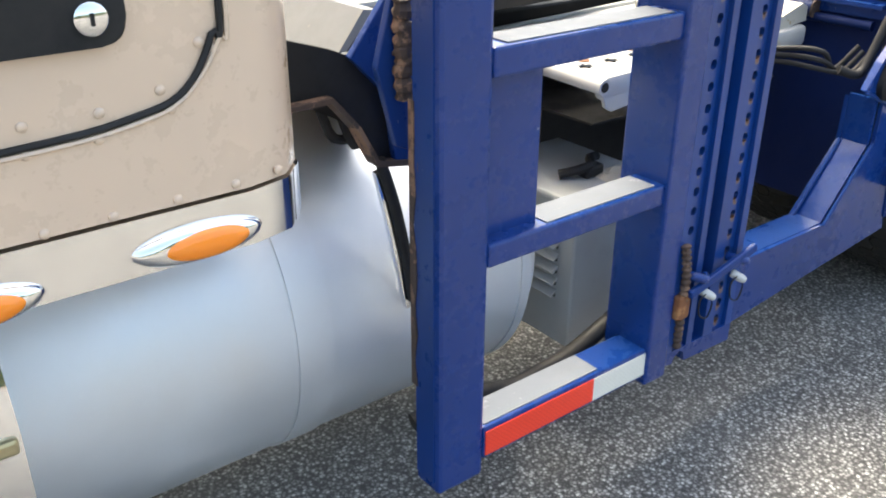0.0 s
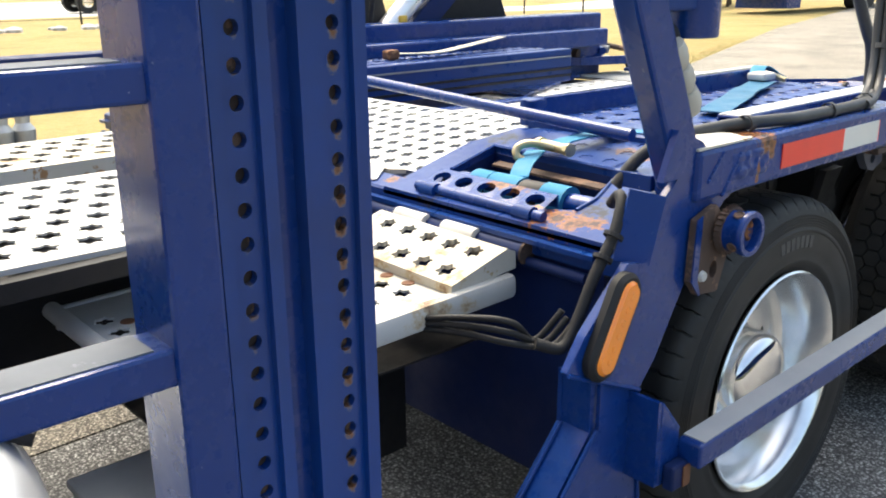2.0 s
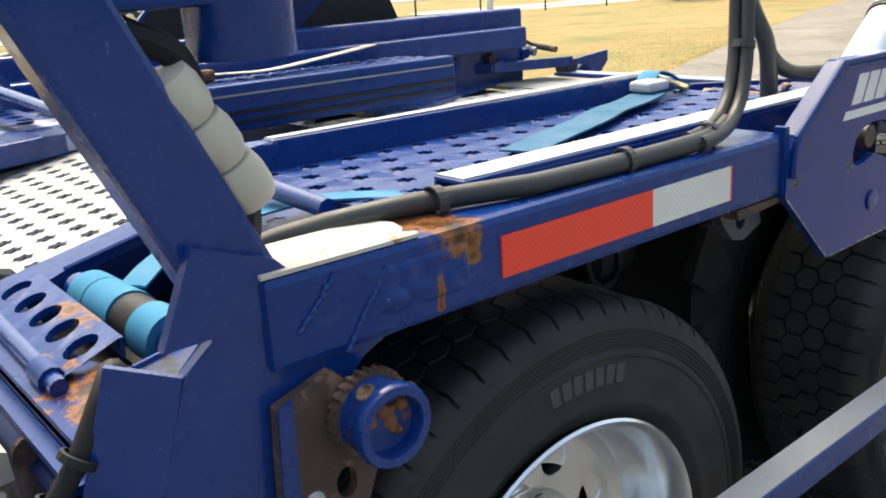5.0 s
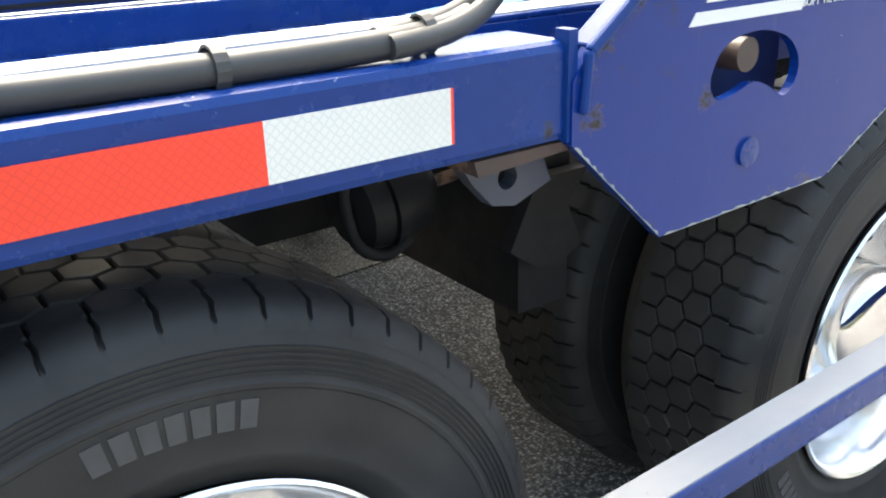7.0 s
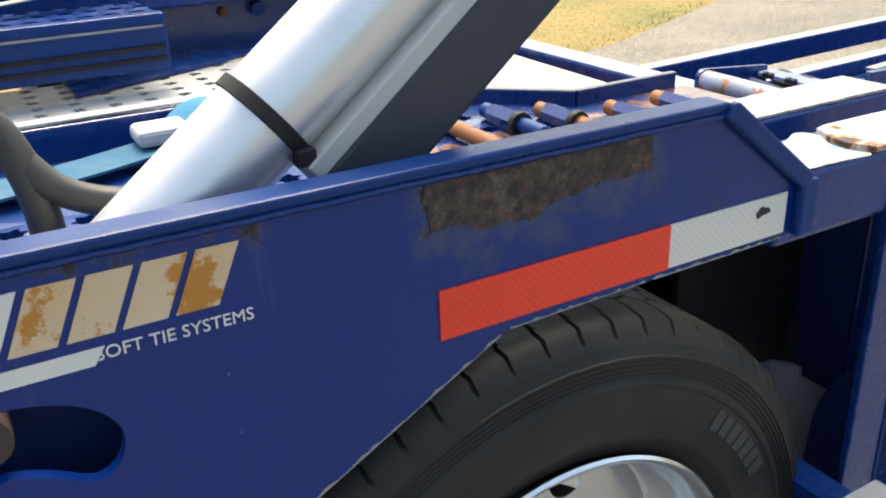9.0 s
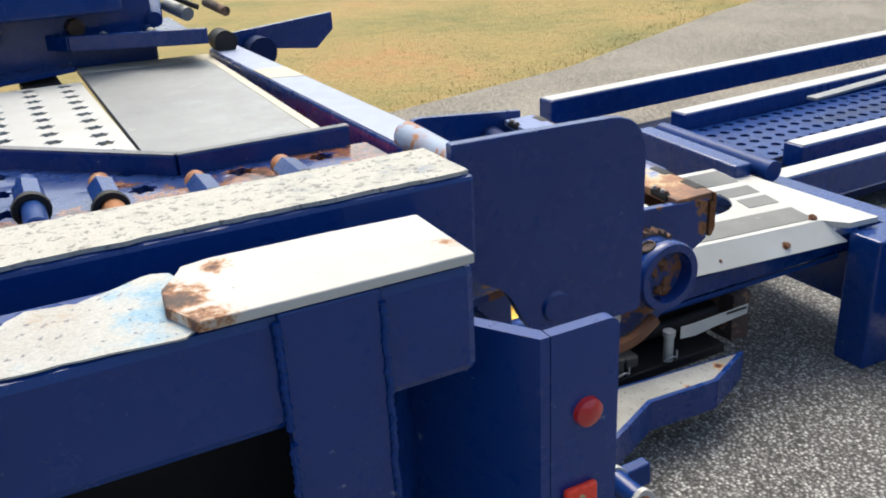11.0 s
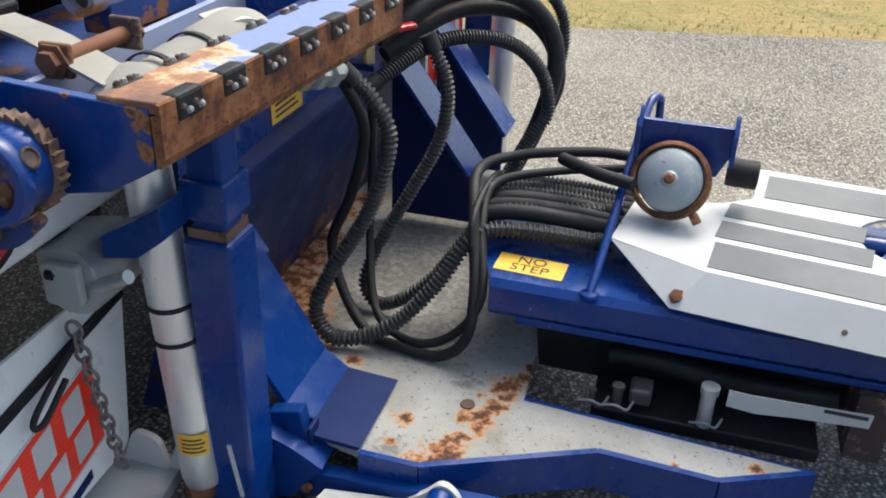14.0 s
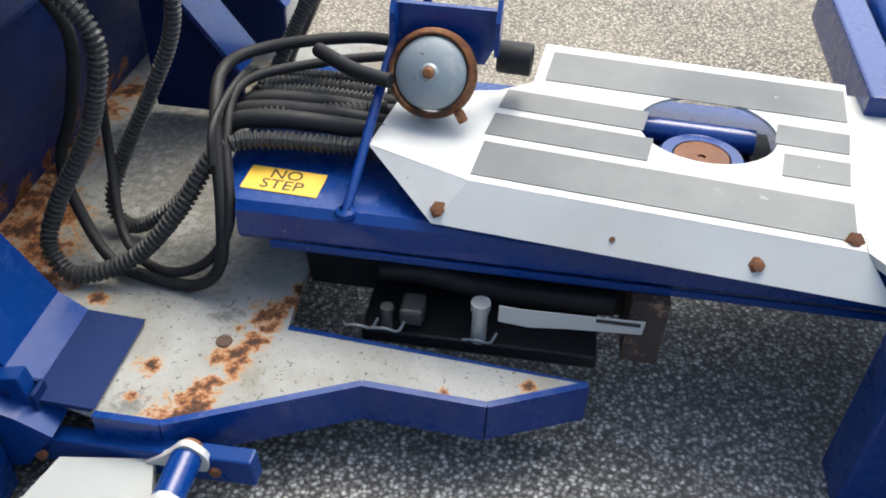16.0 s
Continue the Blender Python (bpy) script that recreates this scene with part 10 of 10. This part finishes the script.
for a, b in zip(FENCE, FENCE[1:]):
    a, b = Vector((*a, 0)), Vector((*b, 0))
    n = max(1, round((b - a).length / 3.1))
    for k in range(n):
        p = a.lerp(b, k / n)
        bm = B()
        tube(bm, [(p.x, p.y, -0.05), (p.x, p.y, 1.22)], 0.035, 6)
        part("post", bm, BLACK_PAINT_SHADE, fe)
    for z in (0.15, 0.65, 1.16):
        bm = B()
        tube(bm, [a + Vector((0, 0, z)), b + Vector((0, 0, z))], 0.010 if z < 1 else 0.016, 5)
        part("wire", bm, BLACK_PAINT_SHADE, fe)
bm = B()
lathe(bm, [(0.0, -0.05), (0.17, -0.05), (0.15, 6.0), (0.0, 6.0)], Matrix.Translation((15.6, 30.5, 0)), 14)
solo("utility_pole", bm, CONCRETE, "pale round utility pole beyond the fence", "pole", "poles", smooth=True)
bm = B()
lathe(bm, [(0.0, -0.05), (0.15, -0.05), (0.13, 6.0), (0.0, 6.0)], Matrix.Translation((24.2, 27.0, 0)), 14)
solo("utility_pole", bm, CONCRETE, "pale round utility pole beyond the fence", "pole", "poles", smooth=True)
SKY_BLUE = painted("pale_blue_truck_paint", (0.22, 0.42, 0.62), (0.25, 0.4, 0.55), (0.3, 0.4, 0.5), 0.35, 0.2, 0.85, 0.3)


def far_truck(x, y, mat, label, s=1.0):
    """A small tractor seen from its side, hood towards +x, with a bare rack behind."""
    e = thing("car_hauler", (x, y, 0.0), label, "truck", "parked car haulers")
    def bx(name, x0, x1, y0, y1, z0, z1, m, r=0.03):
        bm = B()
        box(bm, x + x0 * s, x + x1 * s, y + y0 * s, y + y1 * s, z0 * s, z1 * s, r)
        return part(name, bm, m, e)
    bm = B()
    prism(bm, [(x + q * s, w * s) for q, w in ((0.0, 0.75), (0.0, 2.35), (1.1, 2.4), (1.35, 1.75), (2.35, 1.6), (2.45, 0.75))], "y", y, y + 1.9 * s, 0.04)
    cabp = part("cab", bm, mat, e)
    bm = B()
    prism(bm, [(x + q * s, w * s) for q, w in ((0.62, 1.75), (0.62, 2.2), (1.02, 2.22), (1.2, 1.75))], "y", y - 0.01, y + 0.02)
    part("window", bm, BLACK_PAINT_SHADE, cabp, "dark side window")
    bx("chassis", -3.0, 2.3, 0.2, 1.7, 0.6, 0.78, BLACK_PAINT_SHADE)
    bx("bumper", 2.3, 2.5, 0.0, 1.9, 0.5, 0.85, CHROME)
    bx("fuel_tank", 0.1, 1.1, -0.02, 0.35, 0.45, 0.78, CHROME)
    for wx in (-2.3, -1.3, 1.9):
        for wy in (0.0, 1.7):
            bm = B()
            lathe(bm, [(0.0, 0.0), (0.28 * s, 0.0), (0.30 * s, 0.03), (0.48 * s, 0.03), (0.50 * s, -0.05), (0.50 * s, -0.25), (0.0, -0.25)], axis_m((x + wx * s, y + wy * s, 0.50 * s), (0, -1, 0)), 20)
            wh = part("wheel", bm, TYRE, e, "", True)
            bm = B()
            lathe(bm, [(0.0, 0.012), (0.2 * s, 0.012), (0.26 * s, 0.008)], axis_m((x + wx * s, y + wy * s, 0.50 * s), (0, -1, 0)), 16)
            part("rim", bm, CHROME, wh)
    for px in (-3.4, -2.0, -0.5):
        bx("rack_post", px, px + 0.10, 0.0, 0.1, 0.7, 2.3, mat, 0.0)
    for z in (1.1, 2.2):
        bx("rack_rail", -6.0, 0.0, 0.0, 0.12, z, z + 0.12, mat if z > 2 else GREY_STEEL, 0.0)
    return e


far_truck(14.9, 38.5, SKY_BLUE, "pale blue car hauler parked in the far yard", 0.95)
far_truck(18.2, 39.6, GREY_PAINT, "silver grey car hauler parked in the far yard", 0.95)
far_truck(26.0, 41.0, BLACK_PAINT_SHADE, "dark car hauler parked in the far yard")
far_truck(2.0, 40.0, BLACK_PAINT_SHADE, "dark low trailer rig parked in the far yard")
ft = thing("far_blue_trailer", (31.0, 15.2, 0.0), "blue car trailer parked on the far lot", "trailer")
for name, x0, x1, z0, z1, m in (("deck", 27.6, 40.0, 0.62, 0.74, BLUE), ("upper_deck", 27.2, 40.0, 1.9, 2.0, WHITE), ("front_box", 28.4, 29.4, 0.15, 0.61, BLUE), ("front_post", 28.6, 28.75, 0.75, 1.9, BLUE), ("rear_post", 36.0, 36.15, 0.75, 1.9, BLUE)):
    bm = B()
    box(bm, x0, x1, 15.2, 17.2, z0, z1, 0.01)
    part(name, bm, m, ft)
for x in (34.0, 35.2):
    bm = B()
    tube(bm, [(x, 15.25, 0.42), (x, 15.6, 0.42)], 0.42, 18)
    part("wheel", bm, TYRE, ft, "", True)

# pale stones on the bank and grass along the lot
rnd8 = random.Random(21)
bm = B()
for k in range(110):
    t = rnd8.random()
    c = Vector((-6 + 24 * t, 26.0 + 3.0 * t * (1 - t) + rnd8.uniform(-0.5, 0.5) - 2.5 * max(0, t - 0.6), 0.0))
    bmesh.ops.create_icosphere(bm, subdivisions=1, radius=rnd8.uniform(0.08, 0.22), matrix=Matrix.Translation(c) @ Matrix.Diagonal((1.3, 1, 0.6, 1)))
solo("bank_stones", bm, CONCRETE, "pale rubble stones along the field bank", "stones", kind="stuff")
EDGE = [(-3, 3.1), (0.0, 3.75), (2.4, 4.25), (3.8, 4.6), (5.3, 5.0), (8.0, 6.3), (11.5, 7.7), (20, 11.0)]


def edge_y(x):
    for (x0, y0), (x1, y1) in zip(EDGE, EDGE[1:]):
        if x0 <= x <= x1:
            return y0 + (y1 - y0) * (x - x0) / (x1 - x0)
    return EDGE[-1][1]


verts, faces = [], []
for k in range(26000):
    x = -3 + 19 * rnd8.random()
    d = rnd8.random() ** 1.8 * 3.4
    y = edge_y(x) - 0.05 + d + 0.06 * math.sin(x * 9) * rnd8.random()
    hgt = rnd8.uniform(0.010, 0.028) * (1.3 if d < 0.4 else 0.8)
    w = rnd8.uniform(0.0015, 0.003)
    a = rnd8.uniform(0, 3.14)
    lx, ly = rnd8.uniform(-0.015, 0.015), rnd8.uniform(-0.015, 0.015)
    i = len(verts)
    verts += [(x - w * math.cos(a), y - w * math.sin(a), -0.03), (x + w * math.cos(a), y + w * math.sin(a), -0.03), (x + lx, y + ly, -0.03 + hgt)]
    faces.append((i, i + 1, i + 2))
me = bpy.data.meshes.new("grass_blades")
me.from_pydata(verts, [], faces)
me.materials.append(BLADE)
tagged(new("grass_blades", me), "short dry and green grass along the lot edge", "grass", kind="stuff")
